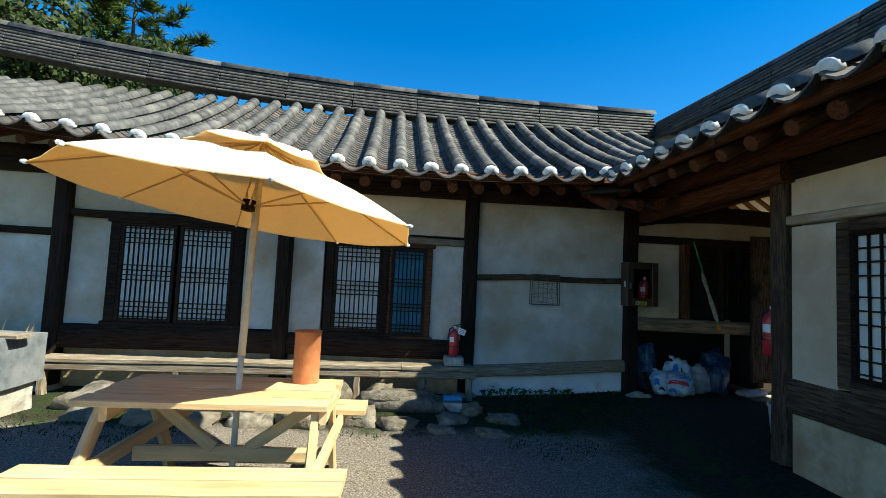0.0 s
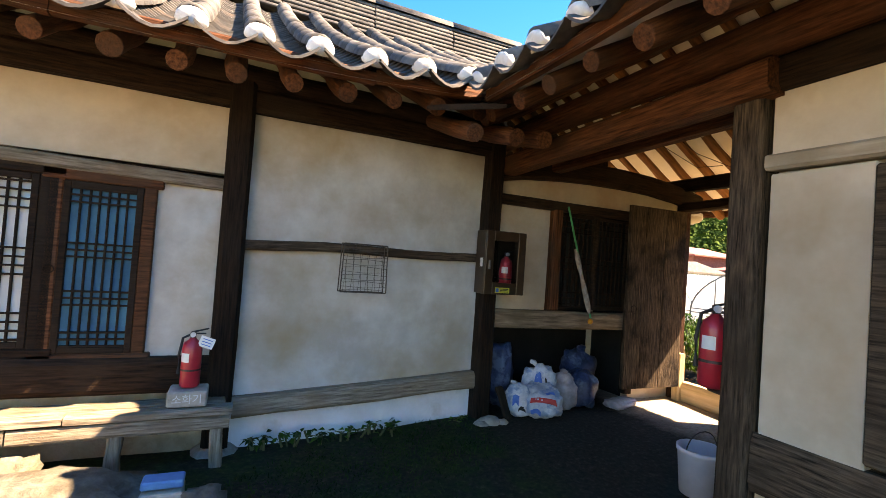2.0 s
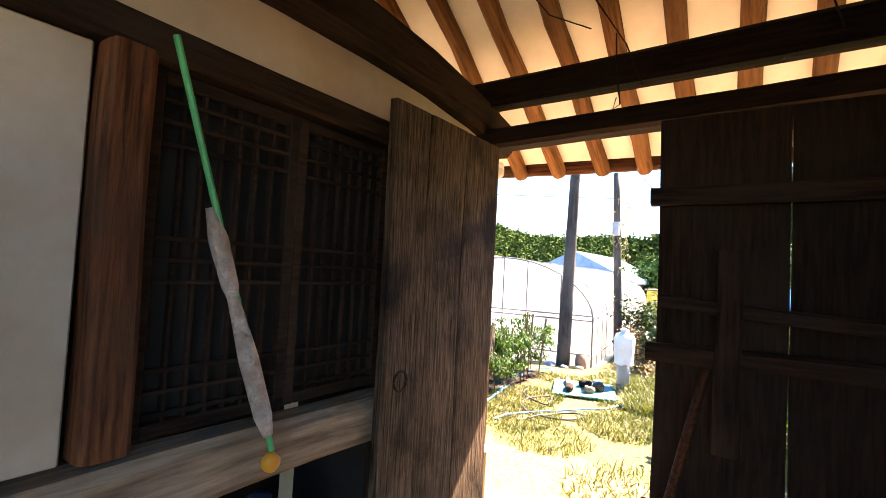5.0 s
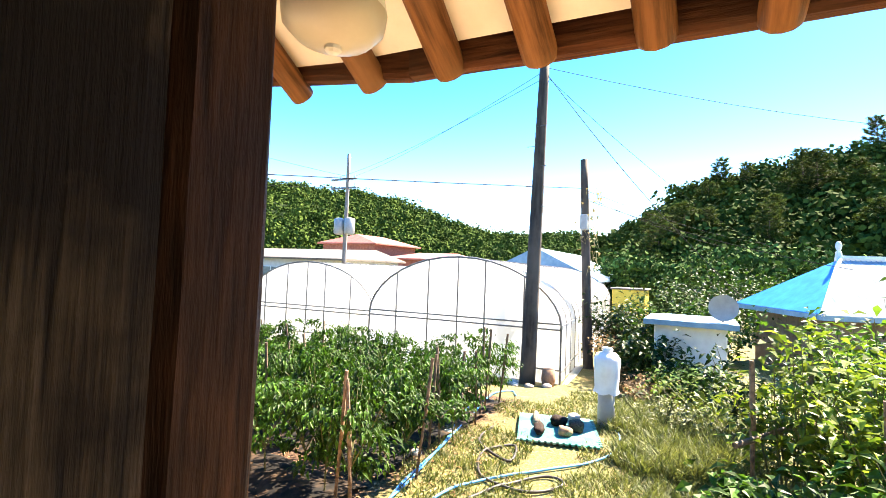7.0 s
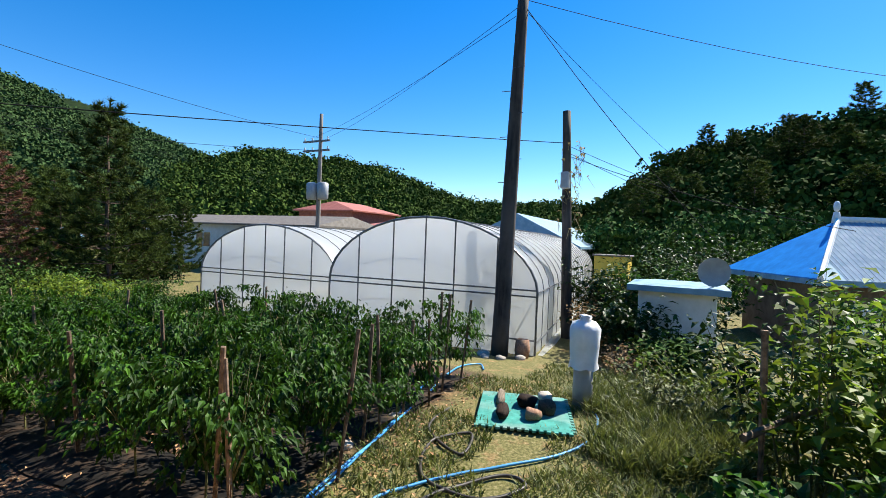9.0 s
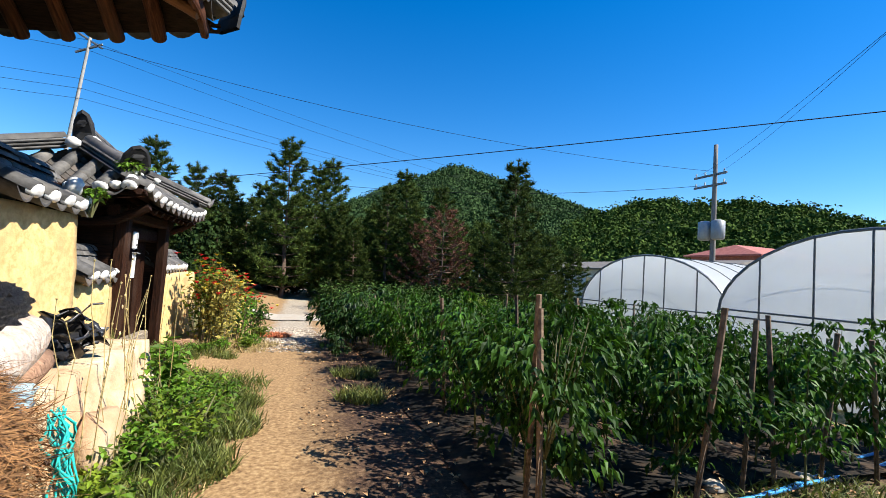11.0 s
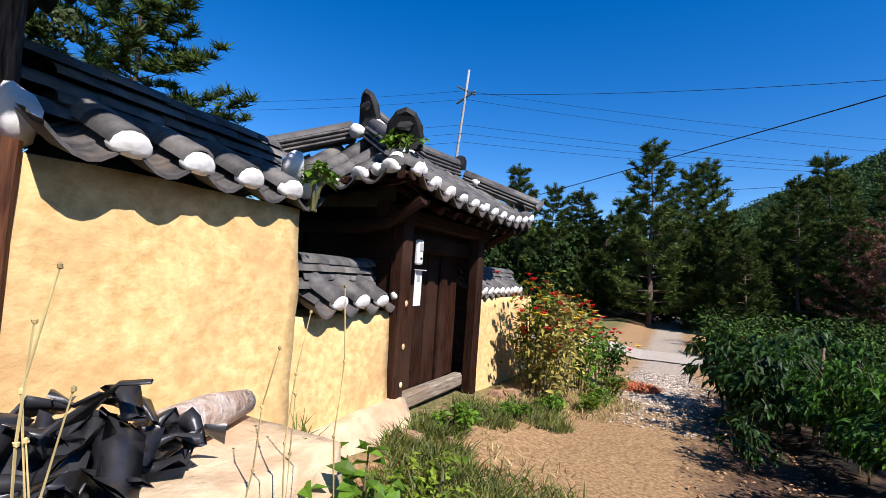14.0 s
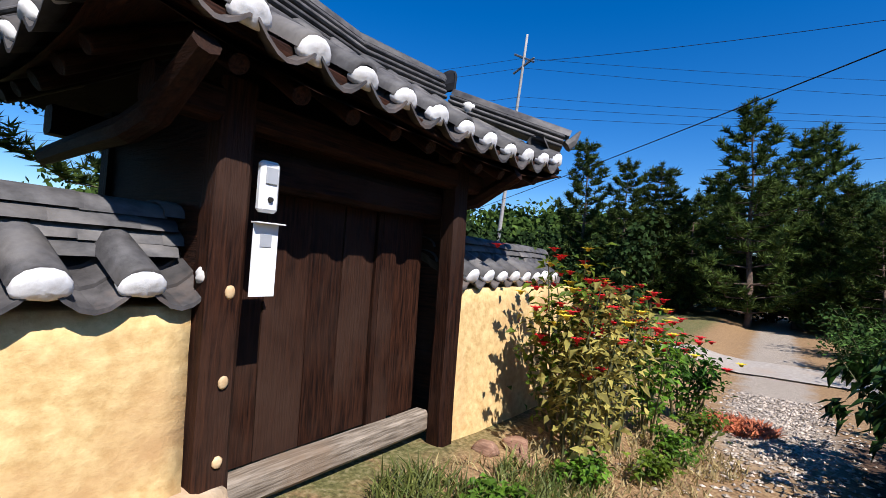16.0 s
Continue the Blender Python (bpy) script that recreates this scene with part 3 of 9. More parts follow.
# ---------------------------------------------------------------- the west wing: front wall, windows, bench
MA = T(1.0, 6.88, 0) @ Matrix.Rotation(radians(2.0), 4, "Z") @ T(-1.0, -6.88, 0)   # the wing's own turn on the plan


def a_pt(x, y, z):
    return MA @ Vector((x, y, z))


wall_a = thing("wall_north", "lime-plastered timber-framed house front with dark posts", "wall", kind="structure")
FY = 6.88


def panel(x0, x1, z0, z1, material=None, y=FY, label=""):
    """A plaster field between timbers, a little uneven."""
    mb = Mesh()
    nx, nz = max(2, int((x1 - x0) / 0.2)), max(2, int((z1 - z0) / 0.2))
    for j in range(nz + 1):
        for i in range(nx + 1):
            x, z = x0 + (x1 - x0) * i / nx, z0 + (z1 - z0) * j / nz
            mb.v.append((x, y + 0.012 * noise.noise((x * 1.7, z * 1.7, 3)), z))
    w = nx + 1
    mb.f += [(j * w + i, j * w + i + 1, (j + 1) * w + i + 1, (j + 1) * w + i) for j in range(nz) for i in range(nx)]
    cbox(mb, x1 - x0, 0.12, z1 - z0, 0.004, T((x0 + x1) / 2, y + 0.085, (z0 + z1) / 2))
    return part("plaster_panel", mb, material or M_PLASTER, wall_a, label, MA, smooth=True)


def a_beam(name, p0, p1, w, h, material=M_WOOD, label="", wob=0.006, arch=0.0):
    return beam(name, a_pt(*p0), a_pt(*p1), w, h, material, wall_a, label, wob, arch=arch)


POSTS = [-7.6, -4.65, -1.71, 0.95, 3.47]
for x in POSTS:
    a_beam("post", (x, FY - 0.03, -0.12), (x, FY - 0.03, 2.98), 0.2, 0.2)
    mb = lump(Mesh(), (0, 0, 0), (0.42, 0.42, 0.24), x, 9, 0.2, 0.4)
    part("footing_stone", mb, M_STONE, wall_a, "rough stone under a post", T(*a_pt(x, FY - 0.03, -0.16)), smooth=True)
for x0, x1 in zip(POSTS, POSTS[1:]):
    a_beam("head_beam", (x0, FY - 0.02, 2.84), (x1, FY - 0.02, 2.86), 0.17, 0.19)
    log("purlin", a_pt(x0 - 0.05, FY - 0.02, 3.04), a_pt(x1 + 0.05, FY - 0.02, 3.04), 0.11, M_WOOD, wall_a)
# plain bay, further west
panel(-7.5, -4.75, 0.3, 1.93)
panel(-7.5, -4.75, 2.02, 2.76, M_PLASTER_Y)
a_beam("rail", (-7.5, FY - 0.02, 1.97), (-4.75, FY - 0.02, 1.97), 0.1, 0.1)
# bay with the paired lattice window
a_beam("rail", (-4.55, FY - 0.02, 2.25), (-1.81, FY - 0.02, 2.2), 0.11, 0.1)
panel(-4.55, -1.81, 2.3, 2.76, M_PLASTER_Y)
panel(-4.55, -4.06, 0.75, 2.2)
panel(-2.27, -1.81, 0.75, 2.15)
a_beam("sill_beam", (-4.55, FY - 0.03, 0.58), (-1.81, FY - 0.03, 0.58), 0.12, 0.3)
# bay with the small window and the lattice door
a_beam("rail", (-1.61, FY - 0.02, 2.16), (0.85, FY - 0.02, 2.1), 0.11, 0.1, M_WOOD_GREY)
panel(-1.61, 0.85, 2.2, 2.76, M_PLASTER_Y)
panel(-1.61, -1.18, 0.72, 2.1)
panel(0.39, 0.85, 0.68, 2.06)
a_beam("sill_beam", (-1.61, FY - 0.03, 0.56), (0.85, FY - 0.03, 0.54), 0.12, 0.28)
# blank bay beside the gateway
panel(1.05, 3.37, 1.62, 2.76)
panel(1.05, 3.37, 0.33, 1.66)
panel(1.05, 3.37, -0.2, 0.28, M_LIMEWASH_LIT, label="whitewashed wall foot with skylight painted in")
a_beam("rail", (1.05, FY - 0.02, 1.62), (3.37, FY - 0.02, 1.68), 0.1, 0.085, M_WOOD_OLD, wob=0.014)
a_beam("low_beam", (1.05, FY - 0.03, 0.25), (3.37, FY - 0.03, 0.36), 0.14, 0.17, M_WOOD_GREY, "cracked grey low beam", wob=0.014)
panel(-7.5, -4.75, -0.1, 0.3)
for x0, x1 in ((-4.55, -1.81), (-1.61, 0.85)):
    panel(x0, x1, -0.2, 0.42, M_STONE_PALE, FY + 0.06)


# added near-black sheet, standing in for the unlit rooms behind the front
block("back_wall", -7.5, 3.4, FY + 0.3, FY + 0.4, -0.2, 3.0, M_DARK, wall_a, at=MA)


def lattice(parent, w, h, at, nv, rows, backing, wood=M_WOOD, behind="paper"):
    """A sash of thin bars before paper; rows gives the heights of the cross bars."""
    sash = part("sash", Mesh(), wood, parent, "", at)
    fr = Mesh()
    for x in (0.0225, w - 0.0225):
        cbox(fr, 0.045, 0.04, h, 0.004, T(x, 0, h / 2))
    for z in (0.0225, h - 0.0225):
        cbox(fr, w - 0.09, 0.038, 0.045, 0.004, T(w / 2, 0, z))
    sash.data = fr.data("sash", wood)
    for i in range(nv):
        x = 0.045 + (w - 0.09) * (i + 1) / (nv + 1)
        block("lattice_bar", x - 0.007, x + 0.007, -0.012, 0.012, 0.045, h - 0.045, wood, sash, at=at, b=0.002)
    for z in rows:
        block("lattice_bar", 0.045, w - 0.045, -0.016, 0.008, z * h - 0.007, z * h + 0.007, wood, sash, at=at, b=0.002)
    bk = cbox(Mesh(), w - 0.04, 0.006, h - 0.04, 0.001, T(w / 2, 0.022, h / 2))
    part(behind, bk, backing, sash, "", at)
    return sash


ROWS3 = (0.05, 0.1, 0.15, 0.2, 0.42, 0.47, 0.52, 0.57, 0.8, 0.85, 0.9, 0.95)


def window_frame(name, label, x0, x1, z0, z1, wood, jamb=0.14):
    w = thing(name, label, "window", at=T(*a_pt((x0 + x1) / 2, FY, z0)), kind="structure")
    for a, b in ((x0 - jamb, x0), (x1, x1 + jamb)):
        block("jamb", a, b, FY - 0.05, FY + 0.06, z0 - 0.08, z1 + 0.08, wood, w, at=MA, b=0.01)
    for a, b in ((z1, z1 + 0.09), (z0 - 0.09, z0)):
        block("window_rail", x0 - jamb - 0.04, x1 + jamb + 0.04, FY - 0.06, FY + 0.06, a + 0.003, b - 0.003, wood, w, at=MA, b=0.01)
    return w


win = window_frame("window_1", "paired dark lattice windows backed with white paper", -3.9, -2.42, 0.8, 2.14, M_WOOD)
for x in (-3.9, -3.14):
    lattice(win, 0.72, 1.34, MA @ T(x, FY - 0.03, 0.8), 9, ROWS3, M_PAPER)
win = window_frame("window_2", "small dark lattice window with white paper", -1.02, -0.34, 0.76, 2.02, M_WOOD, 0.12)
lattice(win, 0.68, 1.26, MA @ T(-1.02, FY - 0.03, 0.76), 8, ROWS3, M_PAPER)
door = window_frame("door_1", "brown lattice door with blue cloth behind its bars", -0.2, 0.3, 0.72, 2.0, M_WOOD_RED, 0.09)
lattice(door, 0.5, 1.28, MA @ T(-0.2, FY - 0.03, 0.72), 6, (0.04, 0.08, 0.12, 0.28, 0.32, 0.36, 0.56, 0.6, 0.64, 0.88, 0.92, 0.96), M_BLUE, M_WOOD, "cloth")
mb = ring_tube(Mesh(), [(0.03 * math.cos(a), 0, 0.03 * math.sin(a)) for a in np.linspace(0, 6.28, 13)], [0.005] * 13, 6)
part("ring_handle", mb, M_WOOD, door, "iron ring", MA @ T(-0.24, FY - 0.07, 1.34))

# the long narrow bench under the windows
bench = thing("wooden_veranda", "long weathered plank veranda bench along the house front", "veranda", at=T(*a_pt(-1.8, 6.65, -0.1)), kind="structure")
for x0, x1, y0, y1 in ((-4.6, -1.75, 6.45, 6.62), (-1.75, 0.0, 6.45, 6.62), (0.0, 1.05, 6.45, 6.62), (-4.57, -1.2, 6.62, 6.8), (-1.2, 1.0, 6.62, 6.8)):
    beam("plank", a_pt(x0 + 0.004, (y0 + y1) / 2, 0.33), a_pt(x1 - 0.004, (y0 + y1) / 2, 0.335), y1 - y0 - 0.006, 0.06, M_WOOD_GREY, bench)
for x0, x1 in ((-4.57, -0.3), (-0.29, 1.03)):
    beam("apron", a_pt(x0, 6.5, 0.25), a_pt(x1, 6.5, 0.25), 0.06, 0.1, M_WOOD_GREY, bench)
for x in (-4.5, -2.9, -0.6, 0.3, 0.95):
    beam("leg", a_pt(x, 6.52, -0.14), a_pt(x, 6.52, 0.21), 0.09, 0.09, M_WOOD_GREY, bench)

# roof of the west wing
EA = 5.77
slope_a = Slope(MA @ Vector((-9.6, EA, 2.92)), MA.to_3x3() @ Vector((1, 0, 0)), MA.to_3x3() @ Vector((0, 1, 0)), 14.4, 3.05, 1.72, sag=0.16,
                lift=lambda s: 0.0105 * min(0.0, s - 9.8) ** 2 + 0.02 * max(0.0, min(3.0, s - 9.8)) ** 2,
                vmin=lambda s: max(0.0, (s - 12.25) * 1.15 / 3.05))
roof_a = thing("roof_west_wing", "dark grey tiled roof with lime-plugged eave tiles", "roof", at=T(-2, 7, 2.9), kind="structure")
slope_a.build(roof_a)
slope_a.rafters(roof_a, 0.37, 0.06, 0.62, 0.07, -0.255, M_WOOD_RED)
slope_a.fascia(roof_a, -0.1, 0.035, 0.1, s1=12.3)
for x, y, z in ((2.64, 5.8, 2.62), (2.97, 5.72, 2.62), (3.27, 5.76, 2.66)):
    log("rafter", (x, 6.76, 2.96), (x, y, z), 0.075, M_WOOD_RED, roof_a)
beam("valley_board", (2.5, 5.7, 2.78), (5.0, 8.8, 4.25), 0.62, 0.04, M_WOOD, roof_a)
ridge(roof_a, [a_pt(x, EA + 3.12, 4.62 + 0.0075 * max(0, 1.5 - x) ** 2 + 0.004 * max(0, x - 2) ** 2) for x in np.linspace(-9.6, 5.0, 12)], 8, 0.34, 0.06)
back_a = Slope(a_pt(4.9, EA + 6.1, 2.95), -(MA.to_3x3() @ Vector((1, 0, 0))), -(MA.to_3x3() @ Vector((0, 1, 0))), 14.3, 2.95, 1.7, sag=0.16, pitch=0.4)
back_a.build(roof_a, singles=False, plugs=False, course=0.4)

# ---------------------------------------------------------------- the east wing with the gateway
BX = 3.74
wall_b = thing("wall_east", "ochre-plastered timber-framed wing with lattice window", "wall", kind="structure")
beam("post", (BX, 4.31, -0.05), (BX, 4.31, 2.75), 0.19, 0.19, M_WOOD_OLD, wall_b, "cracked brown corner post")
for y in (1.75, -0.8, -3.4):
    beam("post", (BX, y, -0.1), (BX, y, 2.75), 0.2, 0.2, M_WOOD, wall_b)
for y0, y1 in ((1.75, 4.31), (-0.8, 1.75), (-3.4, -0.8)):
    beam("head_beam", (BX, y0, 2.78), (BX, y1, 2.78), 0.17, 0.2, M_WOOD, wall_b)
    beam("rail", (BX - 0.01, y0 + 0.1, 2.26), (BX - 0.01, y1 - 0.1, 2.28), 0.12, 0.09, M_WOOD_LIMED, wall_b)
    beam("sill_beam", (BX, y0 + 0.1, 0.6), (BX, y1 - 0.1, 0.62), 0.13, 0.32, M_WOOD_OLD, wall_b)


def panel_b(y0, y1, z0, z1, material=M_PLASTER, x=BX + 0.01):
    mb = cbox(Mesh(), 0.12, y1 - y0, z1 - z0, 0.008, T(x + 0.02, (y0 + y1) / 2, (z0 + z1) / 2))
    return part("plaster_panel", mb, material, wall_b)


for y0, y1 in ((1.85, 4.2), (-0.7, 1.65), (-3.3, -0.9)):
    panel_b(y0, y1, 2.31, 2.69, M_PLASTER_Y)
    panel_b(y0, y1, -0.1, 0.45, M_STONE_PALE)
panel_b(3.72, 4.2, 0.75, 2.22, M_PLASTER_Y)
panel_b(1.85, 2.1, 0.75, 2.22, M_PLASTER_Y)
panel_b(-0.7, 1.65, 0.75, 2.22)
panel_b(-3.3, -0.9, 0.75, 2.22)
MB = Matrix.Translation((BX, 3.6, 0)) @ Matrix.Rotation(radians(-90), 4, "Z")
win = thing("window_3", "dark lattice window in the ochre wing", "window", at=T(BX, 2.9, 0.8), kind="structure")
for a, b in ((-0.12, 0.0), (1.4, 1.52)):
    block("jamb", a, b, -0.05, 0.06, 0.8, 2.2, M_WOOD_OLD, win, at=MB, b=0.01)
for a, b in ((2.12, 2.21), (0.78, 0.87)):
    block("window_rail", -0.003, 1.403, -0.055, 0.06, a, b, M_WOOD_OLD, win, at=MB, b=0.01)
for x in (0.0, 0.7):
    lattice(win, 0.7, 1.25, MB @ T(x, -0.02, 0.87), 5, (0.06, 0.15, 0.24, 0.38, 0.47, 0.56, 0.7, 0.79, 0.88), M_PAPER)

# gateway: side wall with store window, beams, door
gate_wall = thing("wall_gateway", "plastered side wall of the gateway with timber beams", "wall", kind="structure")
GY = 7.0


def g_block(name, x0, x1, y0, y1, z0, z1, material, label="", b=0.006, parent=None):
    return block(name, x0, x1, y0, y1, z0, z1, material, parent or gate_wall, label, b)


g_block("plaster_panel", 3.57, 4.3, GY, GY + 0.12, 1.12, 2.28, M_PLASTER_Y)
g_block("plaster_panel", 3.57, 6.5, GY + 0.01, GY + 0.13, 2.4, 2.75, M_PLASTER_Y)
beam("sill_beam", (3.57, GY - 0.02, 1.03), (5.75, GY - 0.02, 1.0), 0.16, 0.2, M_WOOD_SILL, gate_wall, "worn pale sill beam", 0.012)
beam("rail", (3.57, GY, 2.34), (6.5, GY, 2.34), 0.14, 0.11, M_WOOD, gate_wall)
beam("window_post", (4.38, GY - 0.01, 1.13), (4.38, GY - 0.01, 2.29), 0.13, 0.13, M_WOOD_RED, gate_wall)
beam("window_post", (5.62, GY + 0.02, 0.1), (5.62, GY + 0.02, 2.29), 0.13, 0.13, M_WOOD, gate_wall)
beam("tie_beam", (3.45, GY + 0.02, 2.62), (6.75, GY + 0.02, 2.62), 0.2, 0.24, M_WOOD, gate_wall, "dark curved tie beam", 0.012, arch=0.16)
g_block("plaster_panel", 5.68, 6.5, GY + 0.02, GY + 0.14, 0.0, 2.3, M_PLASTER_Y)
# store behind and below the sill; near-black boards paint its unlit depth
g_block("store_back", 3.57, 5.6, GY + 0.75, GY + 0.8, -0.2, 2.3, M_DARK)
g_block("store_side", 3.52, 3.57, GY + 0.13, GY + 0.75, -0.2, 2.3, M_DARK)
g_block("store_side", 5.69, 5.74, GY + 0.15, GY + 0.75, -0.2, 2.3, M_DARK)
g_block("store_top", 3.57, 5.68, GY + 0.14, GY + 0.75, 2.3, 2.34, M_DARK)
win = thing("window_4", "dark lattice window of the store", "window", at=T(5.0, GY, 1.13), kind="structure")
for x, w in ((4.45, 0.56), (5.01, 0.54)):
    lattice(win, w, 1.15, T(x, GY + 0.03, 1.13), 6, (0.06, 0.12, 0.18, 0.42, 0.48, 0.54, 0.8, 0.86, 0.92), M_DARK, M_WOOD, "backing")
# beams over the gateway mouth
beam("mouth_beam", (BX - 0.08, 7.1, 2.68), (BX - 0.08, 4.15, 2.76), 0.2, 0.2, M_WOOD_RED, gate_wall)
log("purlin", (BX - 0.1, 7.6, 2.99), (BX - 0.1, -3.5, 2.99), 0.12, M_WOOD_RED, gate_wall)
beam("inner_beam", (4.28, 7.2, 2.78), (4.28, 4.2, 2.84), 0.15, 0.16, M_WOOD_RED, gate_wall)
beam("ridge_beam", (5.0, 8.0, 3.22), (5.0, 4.2, 3.22), 0.17, 0.22, M_WOOD, gate_wall)
for y in (7.02, 4.3):
    beam("strut", (5.0, y, 2.84), (5.0, y, 3.12), 0.16, 0.16, M_WOOD, gate_wall)
beam("tie_beam", (BX, 4.3, 2.62), (6.6, 4.3, 2.62), 0.2, 0.22, M_WOOD, gate_wall, arch=0.1)
g_block("plaster_panel", BX + 0.11, 6.5, 4.14, 4.24, -0.1, 3.2, M_PLASTER_Y)
beam("door_purlin", (6.45, 7.25, 2.84), (6.45, 4.1, 2.86), 0.16, 0.17, M_WOOD, gate_wall)
beam("lintel", (6.45, 7.15, 2.54), (6.45, 4.3, 2.6), 0.16, 0.13, M_WOOD, gate_wall)
for y in (6.98, 4.78):
    beam("door_post", (6.45, y, -0.1), (6.45, y, 2.5), 0.15, 0.16, M_WOOD_JAMB if y > 6 else M_WOOD, gate_wall)
g_block("plaster_panel", 6.5, 6.6, 4.3, 4.7, -0.1, 2.53, M_PLASTER_Y)
beam("threshold", (6.45, 6.9, 0.13), (6.45, 4.85, 0.13), 0.14, 0.26, M_WOOD_PALE, gate_wall, "worn pale threshold beam")
beam("pivot_block", (6.38, 6.86, 0.0), (6.38, 6.86, 0.62), 0.12, 0.12, M_WOOD_PALE, gate_wall)


def plank_door(name, label, hinge, turn, width, height, planks, wood, bars):
    d = thing(name, label, "door", at=T(*hinge) @ Matrix.Rotation(radians(turn), 4, "Z"), kind="structure")
    x, m = 0.0, d.matrix_basis.copy()
    for k, w in enumerate(planks):
        beam("door_plank", m @ Vector((x + w / 2, 0, 0)), m @ Vector((x + w / 2, 0, height)), w - 0.006, 0.045, wood, d, wob=0.004, up=m.to_3x3() @ Vector((0, 1, 0)), k=0.06)
        x += w
    for z in bars:
        beam("door_bar", m @ Vector((0.0, 0.05, z)), m @ Vector((x, 0.05, z)), 0.06, 0.08, wood, d, wob=0.005)
    return d, m


d, m = plank_door("door_2", "open weathered plank gate leaf standing against the wall", (6.33, 6.83, 0.2), 178.6, 0.95, 2.26, (0.36, 0.33, 0.26), M_WOOD_LEAF, ())
mb = ring_tube(Mesh(), [(0.045 * math.cos(a), 0, 0.045 * math.sin(a)) for a in np.linspace(0, 6.28, 15)], [0.006] * 15, 6)
part("ring_handle", mb, M_WOOD, d, "iron ring", m @ T(0.84, 0.04, 0.98))
d, m = plank_door("door_3", "closed dark plank gate leaf with bolts", (6.34, 4.84, 0.28), 90, 1.05, 2.22, (0.52, 0.004, 0.53), M_WOOD, ())
for z in (0.35, 1.1, 1.84):
    beam("door_bar", (6.27, 4.84, z + 0.28), (6.27, 5.92, z + 0.26), 0.06, 0.085, M_WOOD, d)
beam("bolt", (6.23, 4.95, 1.55), (6.23, 5.86, 1.6), 0.05, 0.06, M_WOOD, d)
beam("bolt_guide", (6.24, 5.58, 0.95), (6.24, 5.58, 1.85), 0.07, 0.1, M_WOOD, d)

# outer wall of the wing, seen from the lane
wall_o = thing("wall_lane", "whitewashed outer house wall with timber rails", "wall", kind="structure")
ME = T(5.93, 10.98, 0) @ Matrix.Rotation(radians(4.3), 4, "Z") @ T(-6.16, -10.74, 0)   # the lane front's own turn on the plan
beam("corner_post", (5.84, 10.99, 0.0), (5.84, 10.99, 2.85), 0.17, 0.19, M_WOOD_OLD, wall_o, "sun-bleached corner post")
beam("post", ME @ Vector((6.13, 8.6, 0.0)), ME @ Vector((6.13, 8.6, 2.85)), 0.2, 0.2, M_WOOD_RED, wall_o)
for y0, y1 in ((7.06, 8.5), (8.7, 10.62)):
    for z0, z1 in ((0.02, 0.5), (0.5, 1.1), (1.24, 1.86), (1.98, 2.68)):
        block("plaster_panel", 6.0, 6.16, y0, y1, z0, z1, M_PLASTER, wall_o, at=ME)
    for z, h in ((1.15, 0.14), (1.92, 0.11)):
        beam("rail", ME @ Vector((6.15, y0, z)), ME @ Vector((6.15, y1, z)), 0.11, h, M_WOOD_OLD, wall_o)
    beam("head_beam", ME @ Vector((6.15, y0 - 0.1, 2.72)), ME @ Vector((6.15, y1 + 0.1, 2.72)), 0.16, 0.16, M_WOOD, wall_o)
beam("short_post", ME @ Vector((6.16, 10.2, 1.97)), ME @ Vector((6.16, 10.2, 2.65)), 0.1, 0.09, M_WOOD, wall_o)
block("plaster_panel", 3.9, 5.75, 10.45, 10.58, -0.1, 2.8, M_PLASTER, wall_o)
block("plaster_panel", 6.38, 6.5, -3.4, 4.25, -0.3, 2.75, M_PLASTER, wall_o)
beam("jamb_board", (6.0, 10.98, -0.02), (6.0, 10.98, 1.25), 0.17, 0.16, M_WOOD_RED, wall_o, "rough grooved board post")

roof_b = thing("roof_east_wing", "dark grey tiled roof over the east wing and gateway", "roof", at=T(5, 4, 2.9), kind="structure")
slope_w = Slope((2.6, 9.0, 2.95), (0, -1, 0), (1, 0, 0), 13.0, 2.45, 1.42, sag=0.12, lift=lambda s: 0.006 * max(0, 5 - s) ** 2,
                vmin=lambda s: max(0.0, (3.2 - s) / 1.2 / 2.45))
slope_w.build(roof_b)
slope_w.rafters(roof_b, 0.38, 0.06, 0.98, 0.066, -0.25, M_WOOD_RED)
slope_w.fascia(roof_b, -0.1, 0.035, 0.1, s0=3.3)
# unseen inward dip and rise near s 13.85, added to sunlight the lane wall
slope_e = Slope((7.34, -4.0, 2.74), (0, 1, 0), (-1, 0, 0), 15.75, 2.4, 1.62, sag=0.1, lift=lambda s: 0.42 * smooth(12.4, 14.6, s),
                vmax=lambda s: min(1.0, max(0.0, (15.75 - s) / 2.4)), pitch=0.345, bow=lambda s: 0.078 * (14.4 - max(s, 9.0)) - 0.22 * math.exp(-((s - 13.85) / 0.85) ** 2))
slope_e.build(roof_b, singles=False, course=0.26, under=[(0.0, 12.7, M_SOFFIT), (12.7, 15.75, M_WOOD)])
slope_e.rafters(roof_b, 0.335, -0.03, 0.98, 0.06, -0.18, M_WOOD_RAFT)
slope_e.fascia(roof_b, -0.12, 0.0, 0.13)
slope_n = Slope((7.34, 11.85, 2.76), (-1, 0, 0), (0, -1, 0), 4.6, 2.4, 1.62, sag=0.1, lift=lambda s: 0.45 * max(0, 1 - s / 3.0) ** 2,
                vmax=lambda s: min(1.0, s / 2.4, (4.9 - s) / 2.4), pitch=0.345)
slope_n.build(roof_b, singles=False, course=0.26, under=M_WOOD)
